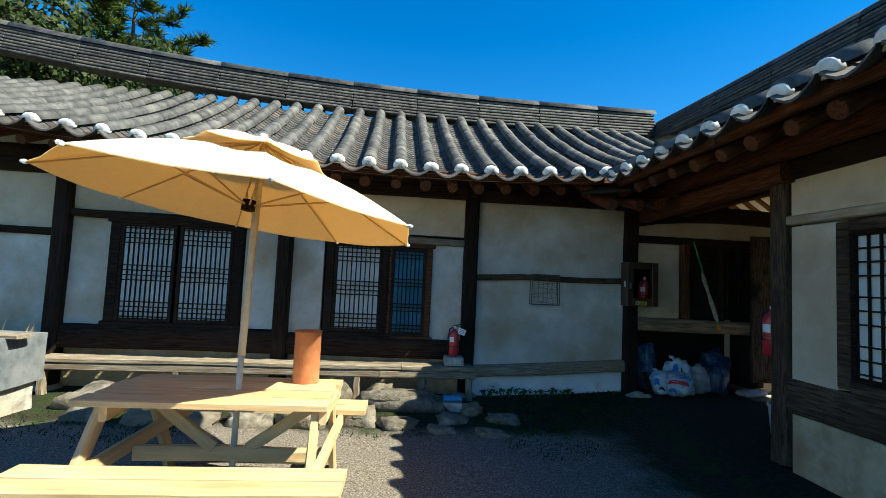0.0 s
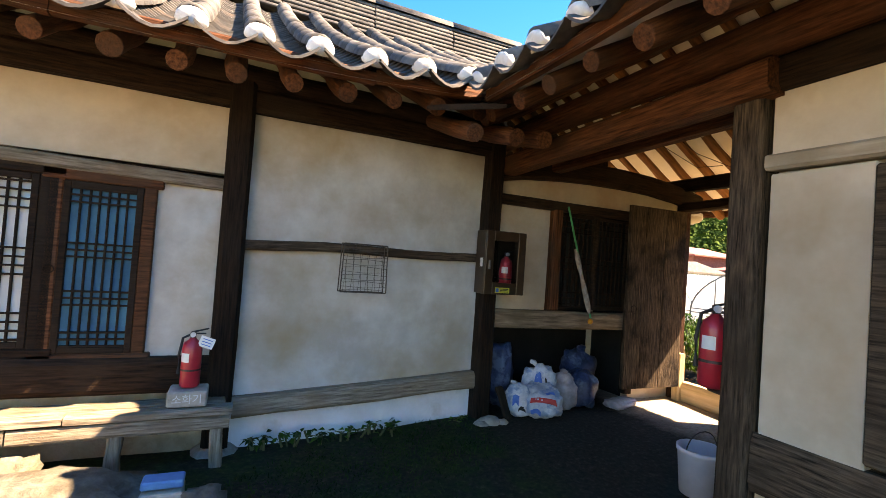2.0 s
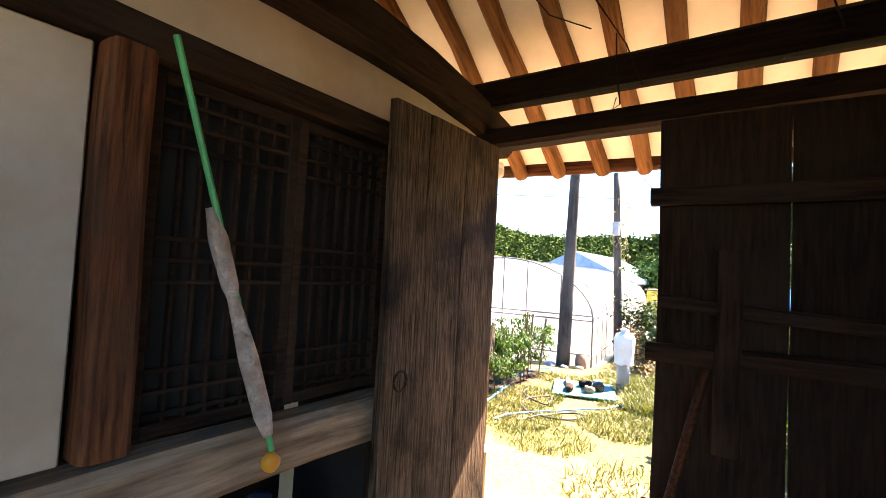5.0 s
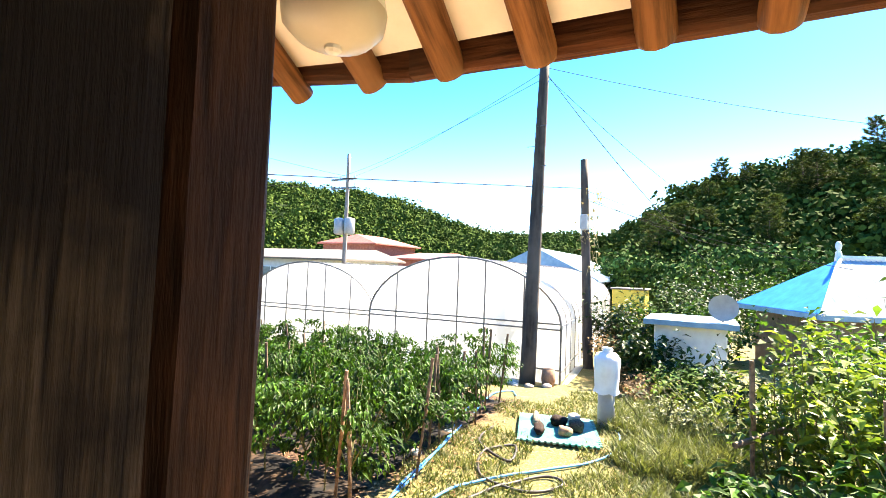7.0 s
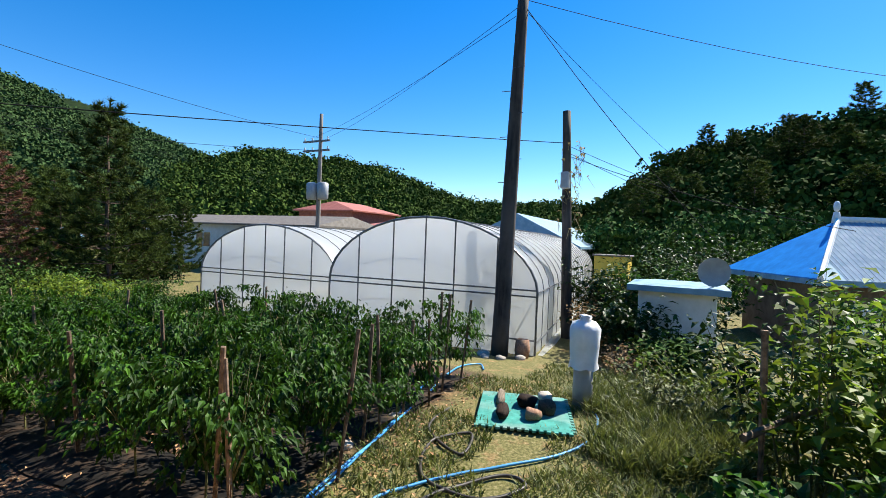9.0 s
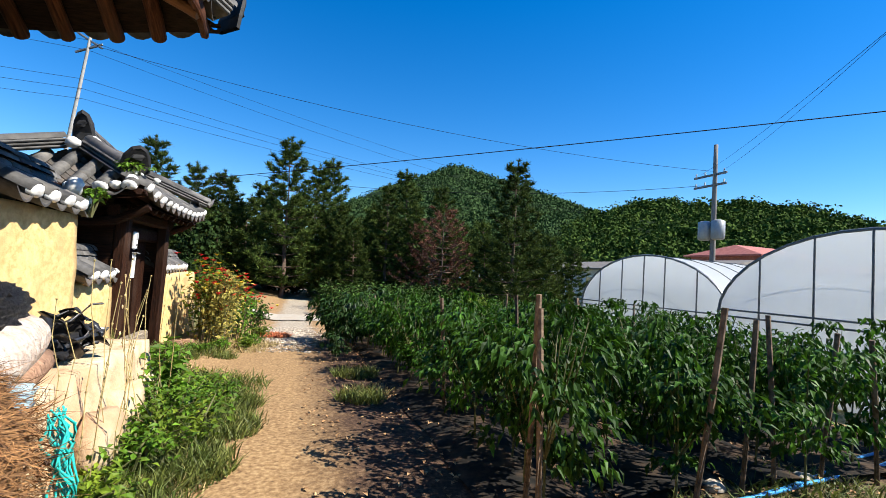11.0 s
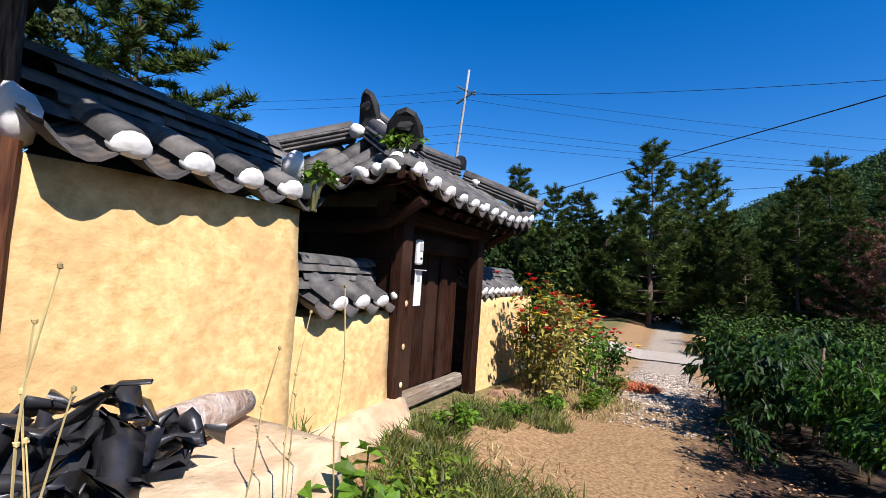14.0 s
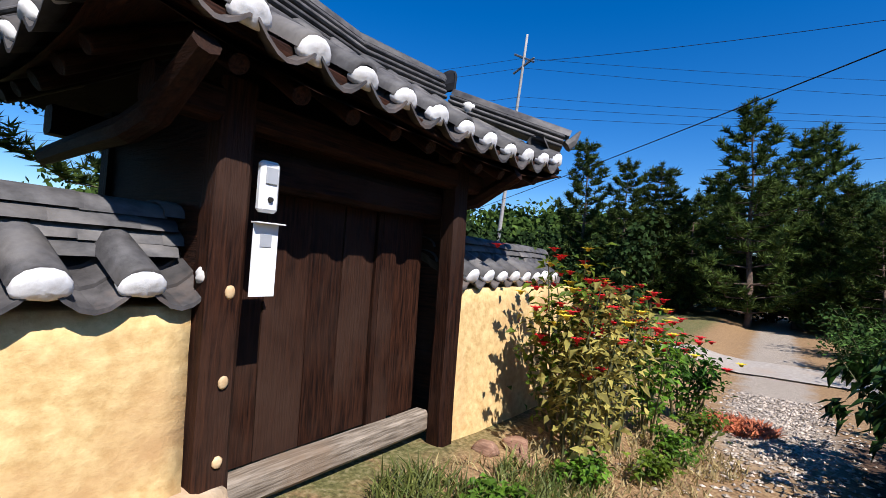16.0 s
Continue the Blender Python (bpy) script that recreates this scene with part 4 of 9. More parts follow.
slope_n.rafters(roof_b, 0.36, 0.03, 0.8, 0.065, -0.2, M_WOOD_RED, s0=0.5)
ridge(roof_b, [(5.05, y, 4.36 + 0.012 * max(0, y - 3) ** 1.6) for y in np.linspace(-4, 9.6, 8)], 6, 0.32, 0.055)
ridge(roof_b, [(5.05 + 2.32 * t, 9.6 + 2.1 * t, 4.4 - 1.6 * t + 0.36 * t * t) for t in (0, 0.33, 0.66, 1)], 3, 0.28)
end_tile(roof_b, (7.4, 11.8, 3.12), (0.7, 0.7, 0))
# ---------------------------------------------------------------- ledge, mud wall and small gate along the lane
def rough_block(x0, x1, y0, y1, z0, z1, seed, amp=0.04, step=0.14, foot=0.0):
    """An uneven mass, open below: top and four sides, its foot spreading on the +x side."""
    mb = Mesh()
    nx, ny, nz = max(2, int((x1 - x0) / step)), max(2, int((y1 - y0) / step)), max(2, int((z1 - z0) / step))
    ids = {}

    def vert(i, j, k):
        if (i, j, k) not in ids:
            x, y, z = x0 + (x1 - x0) * i / nx, y0 + (y1 - y0) * j / ny, z0 + (z1 - z0) * k / nz
            if i == nx:
                x += foot * (1 - k / nz)
            d = Vector([noise.noise((x * 1.9 + seed + a * 9, y * 1.9, z * 1.9)) + 0.5 * noise.noise((x * 5 + seed, y * 5 + a * 9, z * 5)) for a in range(3)]) * amp
            ids[i, j, k] = len(mb.v)
            mb.v.append((x + d.x, y + d.y, z + d.z * (0.6 if k == nz else 1)))
        return ids[i, j, k]
    for i in range(nx):
        for j in range(ny):
            mb.f.append((vert(i, j, nz), vert(i + 1, j, nz), vert(i + 1, j + 1, nz), vert(i, j + 1, nz)))
    for j in range(ny):
        for k in range(nz):
            mb.f.append((vert(nx, j, k), vert(nx, j + 1, k), vert(nx, j + 1, k + 1), vert(nx, j, k + 1)))
            mb.f.append((vert(0, j + 1, k), vert(0, j, k), vert(0, j, k + 1), vert(0, j + 1, k + 1)))
    for i in range(nx):
        for k in range(nz):
            mb.f.append((vert(i, 0, k), vert(i + 1, 0, k), vert(i + 1, 0, k + 1), vert(i, 0, k + 1)))
            mb.f.append((vert(i + 1, ny, k), vert(i, ny, k), vert(i, ny, k + 1), vert(i + 1, ny, k + 1)))
    return mb


ledge = thing("stone_ledge", "pale stone and clay ledge below the house wall", "ledge", at=T(6.7, 10, -0.6), kind="structure")
part("ledge_body", rough_block(6.15, 6.93, 7.7, 12.0, -0.85, 0.04, 2.0, 0.05, 0.09, 0.16), M_STONE_PALE, ledge, smooth=True)
for k, (x, y, s) in enumerate(((7.08, 9.0, 0.5), (7.05, 9.7, 0.45), (7.1, 10.5, 0.4), (7.0, 11.2, 0.5), (6.95, 11.8, 0.42), (7.0, 8.3, 0.5))):
    part("ledge_stone", lump(Mesh(), (0, 0, 0), (s * 0.6, s * 1.3, s), k, 10, 0.3, 0.5), M_STONE_PALE, ledge, "large pale stone", T(x, y, -0.42), smooth=True)
part("wall_foot", rough_block(5.5, 6.1, 11.9, 14.0, -0.95, -0.32, 5.0, 0.05, 0.1, 0.35), M_STONE_PALE, ledge, "clay wall foot", smooth=True)

mud = thing("wall_yard", "yellow mud wall capped with dark tiles", "wall", at=T(5.9, 11.6, -0.6), kind="structure")
part("mud_body", rough_block(5.55, 6.03, 10.86, 12.56, -0.9, 1.22, 9.0, 0.018, 0.1, 0.06), M_MUD, mud, smooth=True)
part("mud_body", rough_block(5.5, 5.95, 12.56, 13.86, -0.9, 0.48, 11.0, 0.018, 0.1, 0.1), M_MUD, mud, smooth=True)
part("mud_body", rough_block(5.5, 5.95, 15.9, 18.6, -1.0, 0.54, 13.0, 0.018, 0.12, 0.1), M_MUD, mud, smooth=True)
cap = thing("wall_coping", "dark tiled coping of the mud wall with lime plugs", "coping", at=T(5.9, 11.6, 1.2), kind="structure")


def coping(y0, y1, z, x_out, depth, pitch, slabs):
    """A tiled wall cap along the lane: two short slopes and stacked ridge tiles, turned with the wall."""
    n, k = (y1 - y0), 0.074
    along, up = Vector((-k, 1, 0)), Vector((-1, -k, 0))
    f = Slope((x_out, y0, z), along, up, n, depth, 0.2, pitch, 0.0, r=0.088, tile=0.3)
    f.build(cap, deck=False)
    far = Vector((x_out, y0, z)) + along.normalized() * n + up.normalized() * depth * 2
    g = Slope(far, -along, -up, n, depth, 0.2, pitch, 0.0, r=0.088, tile=0.3)
    g.build(cap, deck=False, plugs=False)
    y = y0 - 0.12
    while y < y1 - 0.05:
        w = min(R.uniform(0.27, 0.34), y1 - y)
        for i in range(slabs):
            me = tile_mesh(0.17 - 0.012 * i, w + 0.02, "coping_tile")
            yy = y + (0.12 if i % 2 else 0.0)
            part("coping_tile", me, M_TILE, cap, "", T(x_out - depth - k * (yy - y0) + R.uniform(-0.01, 0.01), yy, z + 0.14 + 0.062 * i + R.uniform(-0.006, 0.006)) @ Matrix.Rotation(radians(94.2 + R.uniform(-1.5, 1.5)), 4, "Z") @ Matrix.Diagonal((1, 1, 0.6, 1)))
        y += w


coping(11.2, 12.56, 1.27, 6.21, 0.44, 0.335, 5)
coping(12.85, 13.84, 0.54, 6.07, 0.38, 0.315, 4)
coping(15.95, 18.55, 0.6, 6.0, 0.36, 0.3, 4)
for x, y, z, w, h in ((5.96, 11.07, 1.37, 0.17, 0.24), (6.0, 12.5, 1.5, 0.16, 0.2), (6.06, 12.6, 1.36, 0.14, 0.14), (5.98, 13.9, 0.62, 0.1, 0.08), (5.7, 16.0, 0.86, 0.22, 0.2)):
    part("lime_lump", lump(Mesh(), (0, 0, 0), (w, w, h), y, 9, 0.35), M_LIME, cap, "white lime lump", T(x, y, z), smooth=True)
part("coping_end", lump(Mesh(), (0, 0, 0), (0.2, 0.08, 0.2), 4, 10, 0.1), M_TILE_DARK, cap, "", T(5.68, 12.6, 1.62), smooth=True)

gate = thing("roofed_gate", "small dark timber gate with a hipped tile roof", "gate", at=T(5.9, 14.9, -0.6), kind="structure")
for y in (13.96, 15.8):
    beam("gate_post", (5.98, y, -0.72), (5.98, y, 1.5), 0.16, 0.17, M_WOOD_GATE, gate)
    beam("gate_post", (4.75, y, -0.5), (4.75, y, 1.5), 0.16, 0.17, M_WOOD_GATE, gate)
for y in (13.64, 16.1):
    arm = ring_tube(Mesh(), [(4.6, y, 1.2), (5.2, y, 1.22), (5.75, y, 1.23), (6.0, y, 1.27), (6.2, y, 1.38), (6.36, y, 1.47)], [0.05, 0.055, 0.065, 0.065, 0.06, 0.055], 8)
    part("bracket", arm, M_WOOD_GATE, gate, "curved bracket arm under the eave")
beam("gate_lintel", (5.98, 13.6, 1.38), (5.98, 16.1, 1.38), 0.14, 0.16, M_WOOD_GATE, gate)
beam("gate_lintel", (4.75, 13.6, 1.38), (4.75, 16.1, 1.38), 0.14, 0.16, M_WOOD_GATE, gate)
beam("gate_head", (5.85, 14.05, 1.16), (5.85, 15.72, 1.16), 0.12, 0.2, M_WOOD_GATE, gate)
beam("gate_sill", (5.86, 14.05, -0.47), (5.86, 15.72, -0.47), 0.13, 0.16, M_WOOD_GREY, gate, "worn grey sill beam")
y = 14.06
for k, w in enumerate((0.27, 0.3, 0.25, 0.28, 0.05, 0.16, 0.32)):
    off = 0.03 if k in (4, 5) else 0.0
    beam("gate_board", (5.75 + off, y + w / 2, -0.4), (5.75 + off, y + w / 2, 1.1), w - 0.006, 0.05, M_WOOD_GATE, gate, up=(1, 0, 0), k=0.05, wob=0.003)
    y += w
block("gate_side", 4.8, 5.9, 15.86, 15.9, -0.6, 1.45, M_WOOD_GATE, gate)
block("gate_side", 4.8, 5.9, 13.9, 13.94, -0.4, 1.45, M_WOOD_GATE, gate)
block("gate_head_board", 5.82, 5.86, 14.04, 15.72, 1.26, 1.8, M_WOOD_GATE, gate)
for z in (-0.2, 0.15, 0.55):
    part("knot", lump(Mesh(), (0, 0, 0), (0.02, 0.05, 0.06), z, 8, 0.2), M_WOOD_PALE, gate, "pale sawn knot", T(6.065, 13.97, z), smooth=True)
lift = lambda s: 0.12 * max(0, 1 - s / 1.0) ** 2 + 0.16 * max(0, (s - 2.4) / 1.2) ** 2
g_front = Slope((6.38, 13.33, 1.56), (0, 1, 0), (-1, 0, 0), 3.6, 1.06, 0.66, 0.3, 0.05, lift, vmax=lambda s: min(1.0, s / 1.0, (3.6 - s) / 0.7), r=0.082, tile=0.3)
g_back = Slope((4.26, 16.93, 1.56), (0, -1, 0), (1, 0, 0), 3.6, 1.06, 0.66, 0.3, 0.05, lift, vmax=lambda s: min(1.0, s / 0.7, (3.6 - s) / 1.0), r=0.082, tile=0.3)
g_south = Slope((4.26, 13.33, 1.56), (1, 0, 0), (0, 1, 0), 2.12, 1.0, 0.66, 0.3, 0.05, lambda s: 0.12 * abs(s / 1.06 - 1) ** 2, vmax=lambda s: min(s, 2.12 - s) / 1.06, r=0.082, tile=0.3)
g_north = Slope((6.38, 16.93, 1.56), (-1, 0, 0), (0, -1, 0), 2.12, 0.7, 0.66, 0.3, 0.05, lambda s: 0.16 * abs(s / 1.06 - 1) ** 2, vmax=lambda s: min(s, 2.12 - s) / 1.06, r=0.082, tile=0.3)
for g in (g_front, g_back, g_south, g_north):
    g.build(gate, under=M_WOOD_GATE)
g_front.rafters(gate, 0.3, 0.06, 0.9, 0.045, -0.17, M_WOOD_GATE)
g_front.fascia(gate, -0.09, 0.06, 0.07, M_WOOD_GATE)
g_south.fascia(gate, -0.09, 0.08, 0.07, M_WOOD_GATE)
g_south.rafters(gate, 0.3, 0.08, 0.9, 0.045, -0.17, M_WOOD_GATE)
ridge(gate, [(5.32, 14.2, 2.3), (5.32, 14.8, 2.2), (5.32, 15.6, 2.19), (5.32, 16.35, 2.28)], 4, 0.24, 0.05)
end_tile(gate, (5.36, 14.16, 2.32), (0, -1, 0.1), 0.24, 0.38)
end_tile(gate, (5.32, 16.42, 2.4), (0, 1, 0.1), 0.26, 0.24)
ridge(gate, [(5.4, 14.15, 2.2), (5.75, 13.85, 1.92), (6.12, 13.6, 1.8)], 3, 0.22, 0.045)
end_tile(gate, (6.17, 13.57, 1.89), (0.5, -0.8, 0), 0.32, 0.32)
part("lime_lump", lump(Mesh(), (0, 0, 0), (0.2, 0.22, 0.16), 5, 9, 0.35), M_LIME, gate, "white lime lump", T(6.17, 13.58, 1.84), smooth=True)
ridge(gate, [(5.2, 14.15, 2.2), (4.8, 13.8, 1.92), (4.35, 13.42, 1.82)], 3, 0.22, 0.045)
ridge(gate, [(5.4, 16.4, 2.2), (5.9, 16.65, 1.95), (6.36, 16.9, 1.84)], 3, 0.22, 0.045)
for (x, y, z), d in (((6.4, 16.95, 1.93), (0.5, 0.4, 0.5)), ((4.3, 13.38, 1.92), (-0.5, -0.4, 0.5))):
    part("hip_tip", ring_tube(Mesh(), [(0, 0, 0), Vector(d) * 0.1, Vector(d) * 0.2 + Vector((0, 0, 0.05))], [0.06, 0.045, 0.01], 7), M_TILE, gate, "", T(x, y, z - 0.04))
for x, y, z, s in ((6.3, 13.62, 1.72, 0.16), (6.2, 13.45, 1.76, 0.18), (5.5, 14.12, 2.32, 0.16), (6.05, 13.38, 1.68, 0.13), (5.3, 14.02, 2.26, 0.18), (5.62, 16.45, 2.2, 0.14)):
    part("lime_lump", lump(Mesh(), (0, 0, 0), (s, s, s * 0.9), x + y, 9, 0.35), M_LIME, gate, "white lime lump", T(x, y, z), smooth=True)

M_WHITE = mat("white_plastic", (0.7, 0.7, 0.68), (0.8, 0.8, 0.78), 6, 0.45, 0.05)
M_GREYP = mat("grey_plastic", (0.3, 0.31, 0.32), (0.36, 0.37, 0.38), 6, 0.4, 0.05)
box = thing("door_intercom", "white door intercom on the gate post", "intercom", at=T(6.08, 14.1, 0.95))
part("body", cbox(Mesh(), 0.05, 0.1, 0.24, 0.015), M_WHITE, box, "", T(6.09, 14.1, 1.04))
part("speaker", cbox(Mesh(), 0.01, 0.06, 0.08, 0.004), M_GREYP, box, "", T(6.118, 14.1, 1.09))
part("lens", ring_tube(Mesh(), [(0, 0, 0), (0.012, 0, 0)], [0.014, 0.012], 10), M_DARK, box, "", T(6.114, 14.1, 0.98))
note = thing("paper_notice", "white paper notice with grey picture pinned to the gate", "notice", at=T(6.1, 14.12, 0.5))
part("sheet", cbox(Mesh(), 0.006, 0.13, 0.34, 0.001), M_WHITE, note, "", T(6.1, 14.1, 0.7))
part("flap", cbox(Mesh(), 0.05, 0.15, 0.006, 0.001), M_WHITE, note, "", T(6.12, 14.1, 0.87))
part("picture", cbox(Mesh(), 0.003, 0.06, 0.06, 0.001), M_GREYP, note, "", T(6.1055, 14.1, 0.79))

# ---------------------------------------------------------------- things left on the ledge
M_NET = mat("black_net", (0.002, 0.002, 0.003), (0.055, 0.05, 0.05), 75, 0.45, 1.0, depth=0.12, lo=0.42, hi=0.58)
M_BAG = mat("black_plastic", (0.012, 0.012, 0.014), (0.03, 0.03, 0.033), 8, 0.38, 0.4, spec=0.5)
M_SACK = mat("white_woven_sack", (0.42, 0.34, 0.28), (0.66, 0.57, 0.49), 22, 0.85, 1.0, c3=(0.44, 0.29, 0.2), big=7, depth=0.04)
M_LOGW = mat("red_bark", (0.2, 0.1, 0.06), (0.4, 0.24, 0.15), 20, 0.9, 0.8, GRAIN)
M_STRAW = mat("brown_straw", (0.1, 0.042, 0.014), (0.33, 0.165, 0.06), 30, 0.8, 0.3, vary=0.0)
island_vary(M_STRAW, 0.5)
M_TEAL = mat("turquoise_net", (0.0, 0.3, 0.27), (0.02, 0.5, 0.44), 30, 0.7, 0.5)
M_SKYBAG = mat("pale_blue_bag", (0.3, 0.5, 0.6), (0.45, 0.66, 0.74), 9, 0.4, 0.4)
M_BOARD = mat("folded_white_sheet", (0.5, 0.44, 0.34), (0.68, 0.62, 0.5), 7, 0.85, 0.4, c3=(0.4, 0.32, 0.22), big=3)

net = thing("black_net_heap", "heap of bundled black shade net on the ledge", "net", at=T(6.6, 9.85, 0.3))
mb = lump(Mesh(), (0, 0, 0), (0.52, 1.3, 0.44), 20, 84, 0.4)
mb.v = [tuple(Vector(v) * (1 + 0.2 * noise.noise((v[0] * 9, v[1] * 6, v[2] * 9)) + 0.13 * noise.noise((v[0] * 40, v[1] * 34, v[2] * 40)))) for v in mb.v]
part("net_lump", mb, M_NET, net, "", T(6.56, 9.68, 0.5), smooth=True)
mb = Mesh()
for k in range(16):
    a, pts = R.uniform(0, 6.28), []
    for i in range(9):
        t = i / 8
        y = 9.15 + 1.15 * t
        w = math.sin(math.pi * (0.12 + 0.76 * t))
        b = a + 1.1 * math.sin(t * 7 + k)
        pts.append((6.56 + 0.28 * w * math.cos(b), y, 0.5 + 0.25 * w * math.sin(b)))
    ring_tube(mb, pts, [R.uniform(0.004, 0.016)] * 9, 5)
part("folds", mb, M_NET, net, "ropy folds", smooth=True)

roll = thing("white_sack_roll", "long white woven sack roll lying on the ledge", "sack", at=T(6.7, 10.0, 0.06))
pts = [(6.86, 9.2, 0.14), (6.82, 9.6, 0.2), (6.76, 9.9, 0.24), (6.7, 10.2, 0.27), (6.62, 10.5, 0.28), (6.56, 10.66, 0.26)]
part("cloth", ring_tube(Mesh(), pts, [0.12, 0.16, 0.17, 0.165, 0.15, 0.07], 14), M_SACK, roll, smooth=True)
part("neck", ring_tube(Mesh(), [pts[-1], (6.52, 10.72, 0.25)], [0.05, 0.075], 10), M_SACK, roll, smooth=True)
lg = thing("bark_log", "short reddish bark log under the sack", "log", at=T(6.75, 10.35, 0.05))
part("wood", ring_tube(Mesh(), [(6.86, 9.95, 0.11), (6.8, 10.25, 0.13), (6.7, 10.62, 0.12)], [0.075, 0.08, 0.07], 10), M_LOGW, lg, smooth=True)
roll2 = thing("pale_sack_roll", "pale rolled sack lying against the mud wall", "sack", at=T(6.4, 11.6, 0.05))
part("cloth", ring_tube(Mesh(), [(6.62, 11.08, 0.14), (6.5, 11.4, 0.15), (6.42, 11.7, 0.15), (6.36, 11.95, 0.14)], [0.05, 0.09, 0.09, 0.06], 12), M_SACK, roll2, smooth=True)
bags = thing("black_plastic_strips", "tangled pile of black plastic strips on the ledge", "plastic", at=T(6.55, 10.9, 0.05))
rb = random.Random(5)
part("core", lump(Mesh(), (6.52, 10.95, 0.12), (0.34, 0.7, 0.3), 4, 20, 0.6), M_BAG, bags, smooth=True)
for k in range(110):
    c = Vector((6.54 + rb.gauss(0, 0.11), 10.98 + rb.gauss(0, 0.19), 0.08 + min(0.3, abs(rb.gauss(0, 0.13)))))
    way = rand_way(rb, -0.2, 0.35)
    way.y = way.y + 0.5
    way.normalize()
    ln_, wd = rb.uniform(0.15, 0.4), rb.uniform(0.025, 0.07)
    side = way.cross(Vector((rb.uniform(-1, 1), rb.uniform(-1, 1), 1))).normalized()
    mb = Mesh()
    for i in range(5):
        q = c + way * ln_ * (i / 4 - 0.5) + Vector((0, 0, 0.04 * math.sin(i * 1.6 + k)))
        s2 = side * wd + Vector((0, 0, 0.02 * math.sin(i * 2.3 + k * 2)))
        mb.v += [tuple(q - s2), tuple(q + Vector((0, 0, 0.012))), tuple(q + s2), tuple(q - Vector((0, 0, 0.006)))]
        if i:
            n = len(mb.v) - 8
            mb.f += [(n + j, n + (j + 1) % 4, n + 4 + (j + 1) % 4, n + 4 + j) for j in range(4)]
    part("strip", mb, M_BAG, bags, smooth=True)

stack = thing("folded_sheet_stack", "stack of folded cream-white sheets against the house wall", "sheets", at=T(6.5, 9.6, 0.04))
for k in range(11):
    z = 0.42 + 0.057 * k
    part("sheet", rough_block(6.2, 6.4 - 0.02 * (k % 3), 8.95, 10.62 - 0.04 * (k * 7 % 4), z, z + 0.052, k * 3.0, 0.018, 0.05), M_BOARD, stack, "", ME, smooth=True)
block("prop", 6.2, 6.38, 9.0, 10.5, 0.05, 0.42, M_WOOD_GREY, stack, "rough timber prop", at=ME)

straw = thing("straw_bundle", "big bundle of brown dried straw leaning on the ledge", "straw", at=T(6.95, 9.2, -0.6))
core = lump(Mesh(), (6.85, 9.1, -0.12), (0.75, 1.35, 0.95), 31, 14, 0.2)
part("core", core, M_STRAW, straw, smooth=True)
mb = Mesh()
rs = random.Random(3)
for k in range(6500):
    a, b = rs.uniform(-0.6, 2.2), rs.uniform(0, 6.28)
    n = Vector((math.cos(b) * math.cos(a), math.sin(b) * math.cos(a), math.sin(a)))
    p = Vector((6.85 + n.x * 0.39, 9.1 + n.y * 0.68, -0.12 + n.z * 0.48))
    way = Vector((rs.gauss(0.35, 0.3), rs.gauss(0.5, 0.5), rs.gauss(-0.15, 0.3)))
    way = (way - n * way.dot(n) * 0.8).normalized()
    side = way.cross(n).normalized() * 0.0026
    l = rs.uniform(0.12, 0.34)
    m1 = p + way * l * 0.5 + n * rs.uniform(0.0, 0.05)
    e = p + way * l + n * rs.uniform(-0.02, 0.06)
    mb.add((p - side, p + side, m1 + side, m1 - side, e), ((0, 1, 2, 3), (3, 2, 4)))
tagged(part("loose_straw", mb, M_STRAW, straw, "loose brown straw"), kind="stuff")
tb = thing("pale_blue_bag", "crumpled pale blue plastic bag on the ledge", "bag", at=T(6.95, 9.5, 0.05))
part("bag", lump(Mesh(), (6.98, 9.55, 0.12), (0.28, 0.5, 0.14), 8, 14, 0.5), M_SKYBAG, tb, smooth=True)
tn = thing("turquoise_net_scrap", "scrap of turquoise net hanging from the straw", "net", at=T(7.1, 9.85, -0.3))
rn = random.Random(17)
for k in range(14):
    p = Vector((7.16 + rn.uniform(-0.03, 0.05), 9.62 + 0.014 * k, 0.04))
    pts = [p.copy()]
    for i in range(7):
        p = p + Vector((0.012 + 0.03 * math.sin(i * 1.7 + k), 0.035 * math.cos(i * 1.3 + k * 0.8), -0.065 + 0.02 * math.sin(i + k * 2)))
        pts.append(p.copy())
    part("cord", ring_tube(Mesh(), pts, [0.004, 0.006, 0.009, 0.007, 0.009, 0.006, 0.007, 0.004], 5), M_TEAL, tn, smooth=True)
# ---------------------------------------------------------------- plants
M_LEAF = island_vary(mat("pepper_leaf", (0.013, 0.042, 0.004), (0.052, 0.125, 0.01), 5, 0.5, 0.1, thin=0.3, spec=0.16, vary=0.3), 0.65)
M_LEAF_D = island_vary(mat("dark_leaf", (0.008, 0.022, 0.004), (0.026, 0.062, 0.009), 5, 0.5, 0.1, thin=0.14, spec=0.16, vary=0.15), 0.4)
M_LEAF_Y = island_vary(mat("yellow_green_leaf", (0.06, 0.12, 0.01), (0.2, 0.26, 0.025), 5, 0.5, 0.1, thin=0.42, spec=0.2, vary=0.2), 0.45)
M_LEAF_G = island_vary(mat("bright_weed_leaf", (0.055, 0.12, 0.01), (0.13, 0.24, 0.02), 5, 0.5, 0.1, thin=0.35, spec=0.2, vary=0.2), 0.45)
M_GRASS = island_vary(mat("grass_blade", (0.05, 0.075, 0.012), (0.17, 0.185, 0.04), 5, 0.6, 0.1, thin=0.3, vary=0.2), 0.5)
M_MOSS = island_vary(mat("yard_moss", (0.008, 0.02, 0.004), (0.03, 0.058, 0.012), 5, 0.8, 0.1, thin=0.1, vary=0.2, spec=0.08), 0.5)
